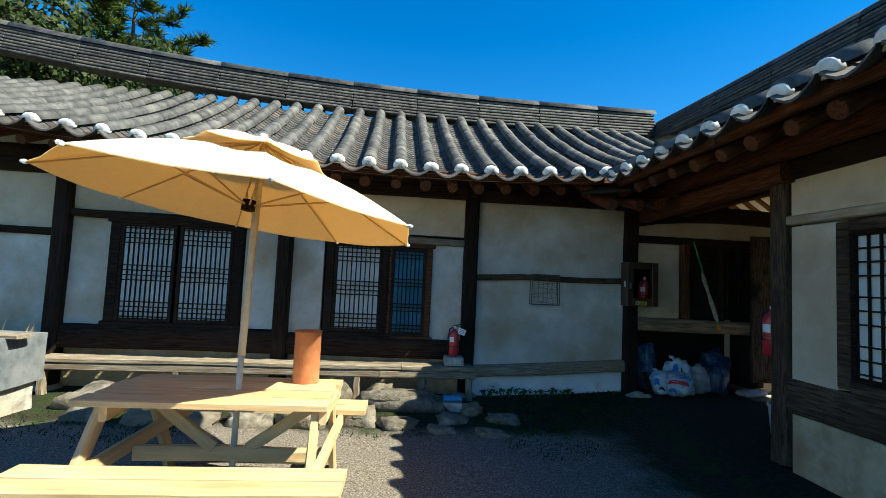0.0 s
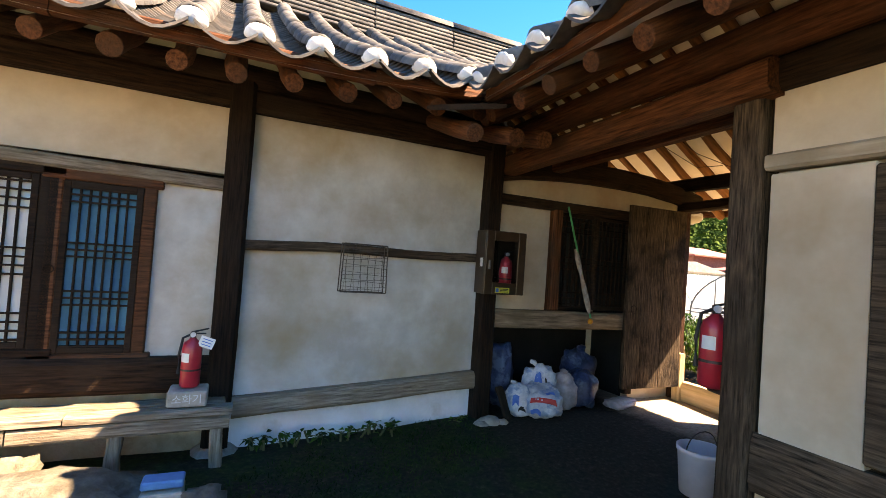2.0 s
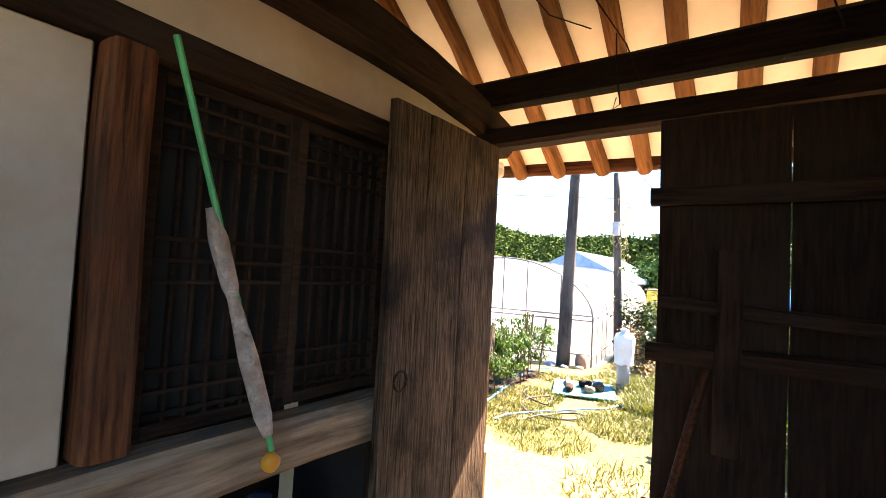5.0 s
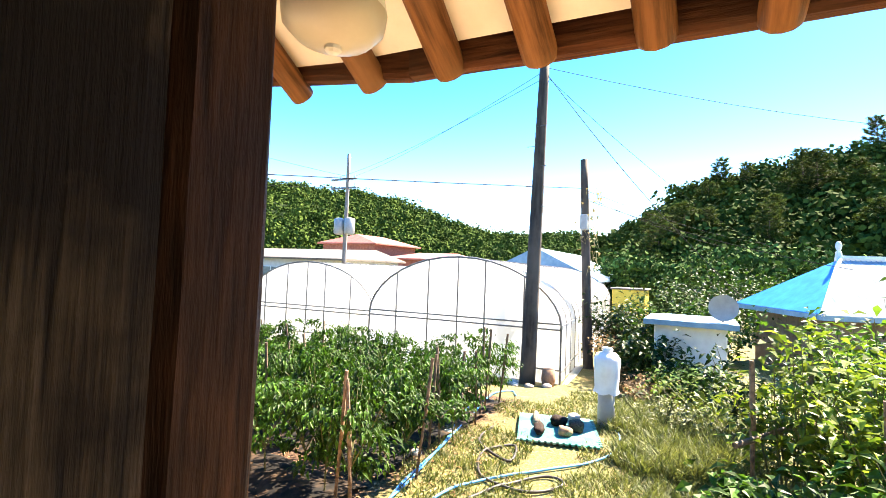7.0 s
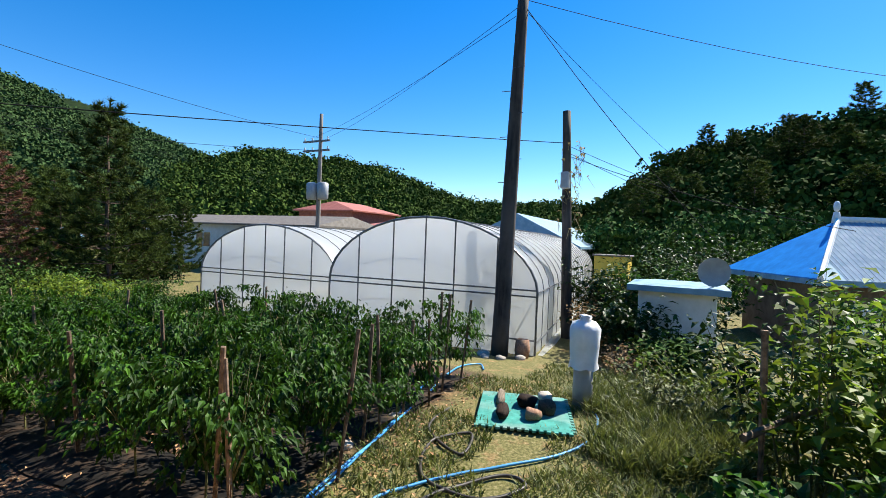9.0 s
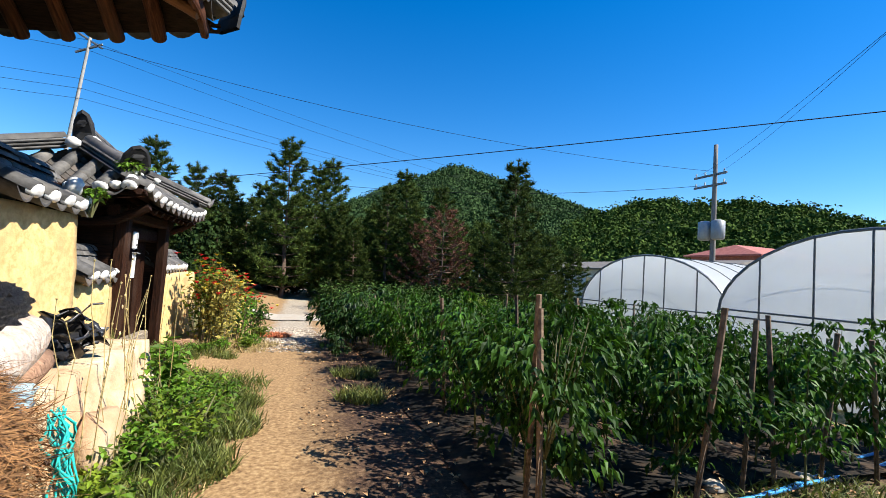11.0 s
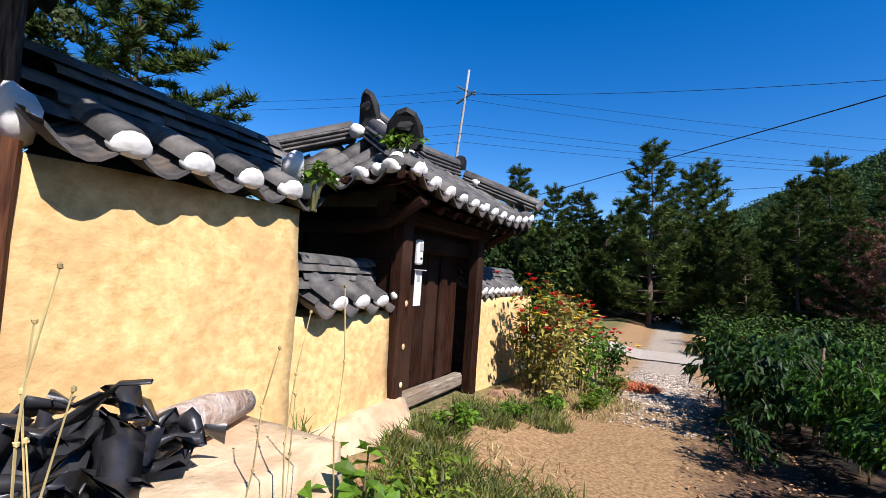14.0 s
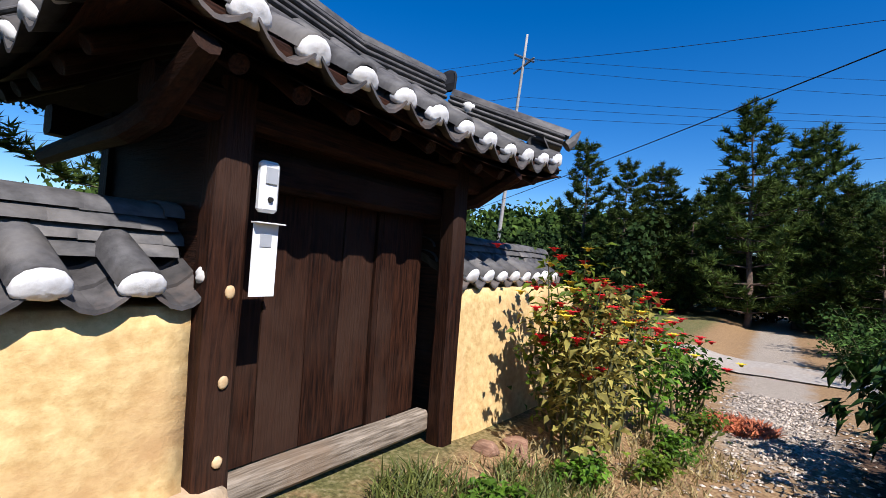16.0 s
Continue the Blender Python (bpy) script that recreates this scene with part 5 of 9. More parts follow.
M_DRY = island_vary(mat("dry_stalk", (0.3, 0.22, 0.09), (0.5, 0.4, 0.18), 6, 0.8, 0.2, thin=0.2, vary=0.2), 0.4)
M_STEM = mat("green_stem", (0.06, 0.07, 0.02), (0.14, 0.13, 0.05), 9, 0.7, 0.2)
M_STAKE = mat("stake_wood", (0.07, 0.045, 0.028), (0.24, 0.16, 0.1), 14, 0.85, 0.5, GRAIN, vary=0.3)
M_BARK = mat("bark", (0.05, 0.035, 0.025), (0.14, 0.1, 0.07), 12, 0.9, 0.8, c3=(0.16, 0.1, 0.07), big=1.5)
M_PINE = island_vary(mat("pine_needles", (0.018, 0.036, 0.008), (0.09, 0.125, 0.024), 4, 0.7, 0.1, vary=0.25, spec=0.1, thin=0.22), 0.6)
M_PINE_R = island_vary(mat("dead_pine_needles", (0.09, 0.032, 0.016), (0.21, 0.085, 0.042), 4, 0.7, 0.1, vary=0.1), 0.5)
M_WOODS = island_vary(mat("woodland_leaf", (0.018, 0.045, 0.009), (0.07, 0.125, 0.025), 3, 0.9, 0.1, vary=0.2, spec=0.08), 0.6)
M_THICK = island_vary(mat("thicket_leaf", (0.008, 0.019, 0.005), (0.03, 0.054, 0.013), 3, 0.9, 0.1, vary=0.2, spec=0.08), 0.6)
M_FOREST = island_vary(mat("forest_leaf", (0.017, 0.036, 0.008), (0.068, 0.105, 0.02), 0.4, 0.9, 0.1, vary=0.2, spec=0.03), 0.28)
# distance haze put into the colour: paler, bluer, low contrast
M_FAR = island_vary(mat("hazed_forest_leaf", (0.03, 0.06, 0.022), (0.06, 0.1, 0.035), 0.15, 0.95, 0.0, vary=0.1, spec=0.02), 0.12)
M_LEAF_T = island_vary(mat("tree_leaf", (0.012, 0.024, 0.006), (0.06, 0.078, 0.017), 4, 0.6, 0.1, thin=0.2, spec=0.2, vary=0.1), 0.5)
M_RED_FL = mat("red_petal", (0.6, 0.01, 0.015), (0.8, 0.03, 0.03), 8, 0.6, 0.1, thin=0.2)
M_YEL_FL = mat("yellow_petal", (0.7, 0.5, 0.02), (0.8, 0.62, 0.05), 8, 0.6, 0.1, thin=0.2)
M_WITHER = island_vary(mat("withered_leaf", (0.12, 0.07, 0.03), (0.28, 0.18, 0.08), 5, 0.8, 0.1, thin=0.2, vary=0.2), 0.5)
M_LEAF_PALE = island_vary(mat("yellowed_leaf", (0.2, 0.17, 0.035), (0.42, 0.36, 0.09), 5, 0.6, 0.1, thin=0.3, spec=0.15, vary=0.2), 0.45)
M_FRUIT = mat("green_pepper", (0.04, 0.12, 0.02), (0.08, 0.2, 0.03), 6, 0.25, 0.05)


def pepper(seed, height, leaves, size=0.085, material=None, name="pepper_plant", spread=0.42, label="bushy green pepper plant in the field row", low=0.25):
    """A bushy plant: forked stems and drooping pointed leaves."""
    r = random.Random(seed)
    p = thing(name, label, "plant", group="pepper rows" if name == "pepper_plant" else "")
    st, lf = Mesh(), Mesh()
    tips = []
    ring_tube(st, [(0, 0, -0.12), (0.01, 0, height * 0.3)], [0.011, 0.009], 5)
    for k in range(7):
        a = r.uniform(0, 6.28)
        q = Vector((math.cos(a) * spread * r.uniform(0.5, 1.0), math.sin(a) * spread * r.uniform(0.5, 1.0), height * r.uniform(0.75, 1.0)))
        mid = Vector((q.x * 0.45, q.y * 0.45, height * 0.55))
        ring_tube(st, [(0.01, 0, height * 0.28), mid, q], [0.008, 0.006, 0.003], 4)
        tips.append((mid, q))
    clumps = []
    for k in range(26):
        m, q = r.choice(tips)
        t = r.random() ** 0.7
        c = Vector((0, 0, height * 0.3)).lerp(m, min(1, t * 2)) if t < 0.35 else m.lerp(q, (t - 0.35) / 0.65)
        clumps.append(c + Vector((r.gauss(0, spread * 0.26), r.gauss(0, spread * 0.26), r.gauss(0, height * 0.08))))
    for k in range(leaves):
        c = r.choice(clumps) + Vector((r.gauss(0, spread * 0.13), r.gauss(0, spread * 0.13), r.gauss(0, height * 0.045)))
        c.z = min(max(c.z, height * low), height * 1.03)
        way = Vector((c.x * 1.2 + r.gauss(0, 0.35), c.y * 1.2 + r.gauss(0, 0.35), r.uniform(-0.95, 0.05)))
        leaf(lf, c, way, (r.gauss(0, 0.3), r.gauss(0, 0.3), 1), size * r.uniform(0.75, 1.4), size * r.uniform(0.36, 0.56), 0.2, 0.28)
    part("stem", st, M_STEM, p)
    part("foliage", lf, material or M_LEAF, p)
    return p


PEPPERS = [pepper(k, h, n, 0.088, spread=s, low=0.3) for k, (h, n, s) in enumerate(((1.26, 760, 0.46), (1.36, 700, 0.4), (1.12, 640, 0.5), (1.3, 780, 0.52), (1.2, 460, 0.38)))]
used = set()
rp = random.Random(11)
STAKES = []
for i, x in enumerate((9.95, 11.0, 12.05, 13.1, 14.15)):
    y, y1 = (9.5 if i < 3 else 9.85), 19.5 - 0.2 * i
    while y < y1:
        px_, py_ = x + rp.gauss(0, 0.07), y + rp.gauss(0, 0.05)
        k = rp.randrange(5)
        m = T(px_, py_, land(px_, py_)) @ Matrix.Rotation(rp.uniform(0, 6.28), 4, "Z") @ Matrix.Rotation(rp.gauss(0, 0.06), 4, "X") @ Matrix.Diagonal((1, 1, rp.uniform(0.8, 1.07), 1))
        if k not in used:
            used.add(k)
            PEPPERS[k].matrix_basis = m
        else:
            copy_thing(PEPPERS[k], m)
        if rp.random() < 0.13:
            STAKES.append((px_ - 0.12, py_ - 0.25, rp.uniform(1.2, 1.42), rp.gauss(0, 0.06), rp.gauss(0, 0.07)))
        y += rp.uniform(0.4, 0.56) if rp.random() < 0.93 else 0.8
STAKES += [(9.75, 9.4, 1.32, -0.1, 0.02), (11.55, 9.6, 1.3, 0.03, 0.05), (12.5, 9.7, 1.25, 0.1, 0.0), (13.5, 9.75, 1.5, 0.03, 0.0), (13.62, 9.72, 1.45, 0.05, 0.03)]
stake_me = ring_tube(Mesh(), [(0, 0, -0.2), (0.01, 0.0, 0.5), (0, 0.008, 1.0)], [0.024, 0.022, 0.02], 7).data("stake", M_STAKE)
for x, y, h, ax, ay in STAKES:
    s = part("wooden_stake", stake_me, M_STAKE, None, "", T(x, y, land(x, y)) @ Matrix.Rotation(ax, 4, "X") @ Matrix.Rotation(ay, 4, "Y") @ Matrix.Diagonal((1, 1, h, 1)))
    tagged(s, "weathered wooden stake standing among the pepper plants", "stake", "pepper stakes")
# big-leaved bushes at the head of the field
b0 = pepper(40, 1.15, 420, 0.17, M_LEAF_D, "leafy_bush", 0.55, "dark broad-leaved bush beside the lane", 0.1)
b0.matrix_basis = T(9.2, 17.6, land(9.2, 17.6))
for x, y, s in ((9.0, 18.6, 1.05), (9.7, 18.3, 1.1), (9.4, 16.8, 0.9), (10.2, 20.0, 1.2), (8.95, 15.6, 0.5)):
    copy_thing(b0, T(x, y, land(x, y)) @ Matrix.Rotation(x * 3, 4, "Z") @ Matrix.Diagonal((s, s, s, 1)))

# black mulch strips, widened to paint the shade under the rows, and fallen leaves
M_FILM = mat("mulch_film", (0.01, 0.009, 0.008), (0.024, 0.022, 0.02), 6, 0.8, 0.4, c3=(0.09, 0.056, 0.034), big=3, mottle=(0.48, 0.68), spec=0.1)
for x in (9.95, 11.0, 12.05, 13.1, 14.15):
    mb = Mesh()
    ys = np.linspace(9.65, 19.4, 50)
    for y in ys:
        for d in (-0.42, -0.18, 0.18, 0.42):
            xx = x + d + 0.05 * noise.noise((x, y * 1.3, d))
            mb.v.append((xx, y, land(xx, y) + 0.015 + (0.06 if abs(d) < 0.2 else 0.0) + 0.012 * noise.noise((xx * 4, y * 4, 0))))
    mb.f = [(i * 4 + j, i * 4 + j + 1, i * 4 + j + 5, i * 4 + j + 4) for i in range(len(ys) - 1) for j in range(3)]
    tagged(part("mulch_film", mb, M_FILM, smooth=True), "black mulch film, doubling as painted shade under a pepper row", "mulch", kind="structure")
M_LITTER = island_vary(mat("fallen_leaf", (0.22, 0.1, 0.04), (0.45, 0.28, 0.13), 6, 0.8, 0.1), 0.5)
mb = Mesh()
for k in range(5200):
    x, y = rp.uniform(8.4, 14.8), rp.uniform(8.6, 19)
    if x < 9.3 and rp.random() < 0.6:
        continue
    leaf(mb, (x, y, land(x, y) + 0.012 + (0.04 if rp.random() < 0.3 else 0)), (rp.gauss(0, 1), rp.gauss(0, 1), rp.uniform(-0.05, 0.2)), (0, 0, 1), rp.uniform(0.035, 0.08), rp.uniform(0.02, 0.04), 0.3, 0.1)
tagged(part("leaf_litter", mb, M_LITTER), "dry fallen leaves strewn over the field edge", "leaf litter", kind="stuff")


def tufts(name, label, spots, blades, h, material, seed, width=0.006, lean=0.5):
    """Grass and weeds: tapering blades scattered round spots (x, y, radius, amount)."""
    r, mb = random.Random(seed), Mesh()
    for x, y, rad, amount in spots:
        for k in range(int(blades * amount)):
            a, d = r.uniform(0, 6.28), rad * math.sqrt(r.random())
            px_, py_ = x + d * math.cos(a), y + d * math.sin(a)
            z = land(px_, py_)
            l = h * r.uniform(0.4, 1.15)
            w = Vector((r.gauss(0, lean), r.gauss(0, lean), 1)).normalized()
            s = Vector((r.gauss(0, 1), r.gauss(0, 1), 0)).normalized() * width * r.uniform(0.7, 1.5)
            p = Vector((px_, py_, z - 0.01))
            m1 = p + w * l * 0.55
            e = p + w * l + Vector((w.x, w.y, -0.3)) * l * 0.3
            mb.add((p - s, p + s, m1 + s * 0.8, m1 - s * 0.8, e), ((0, 1, 2, 3), (3, 2, 4)))
    return tagged(part(name, mb, material), label, "grass", kind="stuff")


tufts("grass", "fresh green grass and weeds along the ledge", [(7.25, 10.6, 0.5, 1), (7.3, 11.4, 0.55, 1.4), (7.2, 12.2, 0.6, 1.6), (7.1, 13.0, 0.6, 1.3), (7.35, 9.8, 0.45, 1.0), (7.55, 10.6, 0.4, 1.0), (7.6, 11.5, 0.45, 1.2), (7.5, 12.4, 0.5, 1.2), (7.4, 13.4, 0.6, 0.6), (6.6, 13.6, 0.4, 0.7), (6.4, 14.1, 0.25, 0.5), (6.5, 15.0, 0.35, 0.5), (9.2, 14.2, 0.35, 0.5), (9.1, 12.6, 0.3, 0.4), (6.9, 15.8, 0.4, 0.5)], 1500, 0.2, M_GRASS, 1)
tufts("meadow_grass", "patchy yellow-green grass between field and greenhouse", [(11.0, 8.8, 0.8, 1), (12.2, 9.2, 0.8, 1), (12.8, 7.0, 0.9, 1.3), (14.5, 9.0, 0.9, 1), (14.6, 7.4, 1.0, 1.4), (15.6, 7.2, 1.1, 1.4), (11.6, 7.2, 0.7, 1.2), (10.3, 8.0, 0.7, 0.6), (13.6, 6.2, 1.0, 1.4), (12.0, 6.2, 0.8, 1.3), (16.2, 8.4, 0.8, 0.8), (9.3, 6.4, 0.9, 0.6), (17.5, 8.2, 1.0, 1.0)], 1500, 0.15, M_GRASS, 2, 0.007, 0.7)
tufts("dry_grass", "dry straw-coloured grass by the gate and lane", [(6.75, 16.3, 0.4, 1.2), (7.2, 16.9, 0.5, 0.9), (7.4, 17.8, 0.5, 1.4), (6.6, 15.4, 0.4, 0.3), (7.6, 11.6, 0.5, 0.5), (14.0, 8.0, 1.2, 0.8), (17.5, 7.4, 1.0, 1.2), (7.3, 10.2, 0.5, 1.0), (7.25, 11.0, 0.5, 1.2), (7.3, 11.9, 0.5, 1.0), (7.0, 14.0, 0.7, 0.4), (7.2, 13.0, 0.6, 0.6), (9.2, 13.0, 0.3, 0.4)], 600, 0.13, M_DRY, 3)
# a mounded reddish tuft on the lane
M_RUST = island_vary(mat("rust_tuft", (0.3, 0.07, 0.03), (0.5, 0.16, 0.06), 6, 0.8, 0.1), 0.4)
tufts("rust_red_tuft", "rust-red creeping tuft at the lane side", [(7.7, 19.6, 0.42, 2.0)], 600, 0.16, M_RUST, 4, 0.012, 0.9)


def shrub(name, label, at, size, leaves, lsize, material, seed, stems=6, droop=0.2, category="shrub", flowers=None):
    """A loose shrub of forked stems with scattered leaves, uneven in outline."""
    r = random.Random(seed)
    s = thing(name, label, category)
    st, lf = Mesh(), Mesh()
    for k in range(stems):
        a, rad = r.uniform(0, 6.28), r.uniform(0.15, 0.5)
        top = Vector((math.cos(a) * rad * size[0], math.sin(a) * rad * size[1], size[2] * r.uniform(0.6, 1.0)))
        b = Vector((top.x * 0.3, top.y * 0.3, 0))
        mid = b.lerp(top, 0.5) + Vector((r.gauss(0, 0.06), r.gauss(0, 0.06), 0.05))
        ring_tube(st, [b - Vector((0, 0, 0.15)), mid, top], [0.014, 0.01, 0.004], 5)
        n = leaves // stems
        for i in range(n):
            t = 0.15 + 0.85 * r.random() ** 0.8
            c = (b.lerp(mid, t * 2) if t < 0.5 else mid.lerp(top, t * 2 - 1)) + Vector((r.gauss(0, 0.11 * size[0]), r.gauss(0, 0.11 * size[1]), r.gauss(0, 0.06 * size[2])))
            c.z = max(c.z, 0.03)
            leaf(lf, c, (r.gauss(0, 1), r.gauss(0, 1), r.uniform(-0.7, 0.4)), (r.gauss(0, 0.4), r.gauss(0, 0.4), 1), lsize * r.uniform(0.6, 1.4), lsize * r.uniform(0.4, 0.7), 0.2, droop)
        if flowers:
            for i in range(flowers):
                c = top + Vector((r.gauss(0, 0.16 * size[0]), r.gauss(0, 0.2 * size[1]), r.uniform(-0.14, 0.1) * size[2]))
                m = Mesh()
                for j in range(9):
                    b2 = 6.28 * j / 9
                    leaf(m, c, (math.cos(b2), math.sin(b2), 0.5), (0, 0, 1), 0.074, 0.038, 0.1, 0.1)
                lump(m, c + Vector((0, 0, 0.006)), (0.045, 0.045, 0.04), i, 6, 0.1)
                part("flower", m, M_YEL_FL if r.random() < 0.3 else M_RED_FL, s)
    part("stem", st, M_STEM, s)["kind"] = "stuff"
    part("foliage", lf, material, s)
    s.matrix_basis = T(*at)
    return s


for k, (x, y, h, ma_) in enumerate(((6.66, 16.6, 1.45, M_LEAF_PALE), (6.85, 17.2, 1.5, M_LEAF_PALE), (6.5, 17.0, 1.62, M_LEAF_Y), (6.95, 18.2, 1.45, M_LEAF_G), (6.65, 17.9, 1.55, M_LEAF_D), (7.15, 19.2, 1.05, M_LEAF))):
    shrub("flowering_shrub", "tall garden plants with red and yellow flowers" if k else "yellowing tall stems with a few flowers", (x, y, land(x, y)), (0.85, 0.95, h), 640, 0.1, ma_, 60 + k, 9, category="flowers", flowers=1 if k in (0, 5) else 4)
for k, (x, y, w, h) in enumerate(((7.2, 11.3, 0.8, 0.5), (7.25, 12.1, 0.9, 0.42), (7.05, 11.9, 0.5, 0.75), (7.3, 10.5, 0.6, 0.42), (7.0, 12.8, 0.7, 0.35), (6.55, 14.2, 0.35, 0.25), (6.95, 16.3, 0.4, 0.22), (7.3, 16.9, 0.35, 0.25), (7.35, 17.6, 0.4, 0.3), (6.75, 15.3, 0.3, 0.16), (7.4, 18.3, 0.5, 0.4), (7.35, 9.3, 0.7, 0.22), (7.6, 8.9, 0.6, 0.2), (7.45, 11.0, 0.8, 0.45), (7.4, 11.7, 0.9, 0.4), (7.35, 12.5, 0.8, 0.36), (7.3, 10.0, 0.7, 0.3))):
    shrub("weed_clump", "bright green weeds growing along the ledge" if y < 14 else "low green weeds by the gate and flower bed", (x, y, land(x, y)), (w, w, h), 330, 0.065 if k != 2 else 0.12, M_LEAF_G if k % 3 != 1 else M_LEAF_Y, 80 + k, 9, category="weeds")
for k, (x, y) in enumerate(((7.22, 10.35), (7.2, 10.75), (7.15, 10.1), (7.1, 11.5))):
    r = random.Random(200 + k)
    mb = Mesh()
    for j in range(4):
        pts = [Vector((r.gauss(0, 0.05), r.gauss(0, 0.05), -0.1))]
        for i in range(6):
            pts.append(pts[-1] + Vector((r.gauss(0, 0.03), r.gauss(0, 0.03), 0.2 + 0.02 * j)))
        ring_tube(mb, pts, [0.004, 0.004, 0.0035, 0.0035, 0.003, 0.003, 0.002], 4)
        for q in pts[2:]:
            lump(mb, q, (0.014, 0.014, 0.016), k + j, 5, 0.4)
    tagged(part("dry_weed_stalk", mb, M_DRY, None, "", T(x, y, land(x, y))), "dry leafless weed stalk before the ledge", "weeds")
# leaves growing on the tiles
for x, y, z in ((6.1, 12.56, 1.36), (6.2, 13.5, 1.84)):
    shrub("tile_weed", "small green weed rooted between roof tiles", (x, y, z), (0.34, 0.34, 0.16), 90, 0.08, M_LEAF_G, int(y * 10), 6, category="weeds")

# vines and shrubs south of the meadow
for k, (x, y, w, h, ma_, ls) in enumerate(((12.9, 5.5, 1.3, 1.5, M_LEAF_Y, 0.12), (12.2, 4.6, 1.4, 1.5, M_LEAF_Y, 0.13), (11.4, 4.6, 1.2, 1.0, M_LEAF, 0.13), (13.6, 4.6, 1.5, 1.7, M_LEAF_Y, 0.13),
                                           (11.2, 5.9, 1.0, 0.55, M_LEAF, 0.12), (12.4, 3.4, 1.5, 1.7, M_LEAF, 0.13), (14.8, 5.6, 1.5, 1.2, M_LEAF_D, 0.1), (10.6, 4.4, 1.2, 0.8, M_LEAF, 0.14), (15.9, 6.3, 1.6, 0.6, M_LEAF_Y, 0.06), (14.8, 7.0, 1.5, 0.5, M_GRASS, 0.06), (10.9, 3.2, 1.5, 1.1, M_LEAF_Y, 0.13), (13.2, 3.6, 1.6, 2.0, M_LEAF_Y, 0.12), (14.6, 4.2, 1.7, 1.9, M_LEAF_G, 0.12), (15.6, 3.4, 1.8, 2.2, M_LEAF, 0.12), (11.8, 3.6, 1.5, 1.6, M_LEAF_G, 0.13), (16.8, 4.6, 1.8, 1.8, M_LEAF, 0.12))):
    shrub("garden_shrub", "sprawling yellow-green shrub with broad leaves" if ma_ is M_LEAF_Y else "dense green garden shrub", (x, y, land(x, y)), (w * 1.15, w * 1.15, h * 1.25), 560, ls * 1.4, ma_, 120 + k, 12)
for k, (x, y, w, h) in enumerate(((19.5, 7.6, 2.4, 1.6), (21.5, 8.0, 2.6, 2.3), (24, 7.8, 3.0, 2.6), (26.5, 6.5, 3.2, 2.8), (23.0, 6.2, 2.6, 2.0), (29, 8, 3.5, 3.0), (22, 9.0, 1.6, 2.4), (31, 5, 4, 3.4), (18.0, 6.8, 2.0, 0.9))):
    shrub("hedge_bush", "rank green bush at the field edge", (x, y, land(x, y)), (w, w, h), 1100, 0.2, (M_LEAF_D, M_LEAF, M_WOODS)[k % 3], 160 + k, 12)
for x, y, h in ((12.67, 5.9, 1.55), (13.6, 5.2, 1.7), (11.9, 4.9, 1.5)):
    s = part("vine_post", stake_me, M_STAKE, None, "", T(x, y, land(x, y)) @ Matrix.Rotation(0.06, 4, "Y") @ Matrix.Diagonal((1.5, 1.5, h, 1)))
    tagged(s, "weathered wooden vine post with twine", "post", "vine posts")
rail = part("vine_rail", ring_tube(Mesh(), [(12.2, 6.1, 0.02), (13.0, 5.6, 0.06), (14.2, 4.7, 0.08)], [0.035, 0.03, 0.028], 7), M_STAKE)
tagged(rail, "crooked pole tied across the vine posts", "pole")

# ---------------------------------------------------------------- pines, woods and hills
def needle_tuft(mb, c, r, size, n=16, up=0.3):
    for k in range(n):
        w = rand_way(r, -0.5, 1.0)
        w.z += up
        w.normalize()
        s = w.cross(Vector((r.gauss(0, 1), r.gauss(0, 1), r.gauss(0, 1)))).normalized() * size * 0.085
        e = c + w * size * r.uniform(0.7, 1.25)
        mb.add((c - s, c + s, e), ((0, 1, 2),))


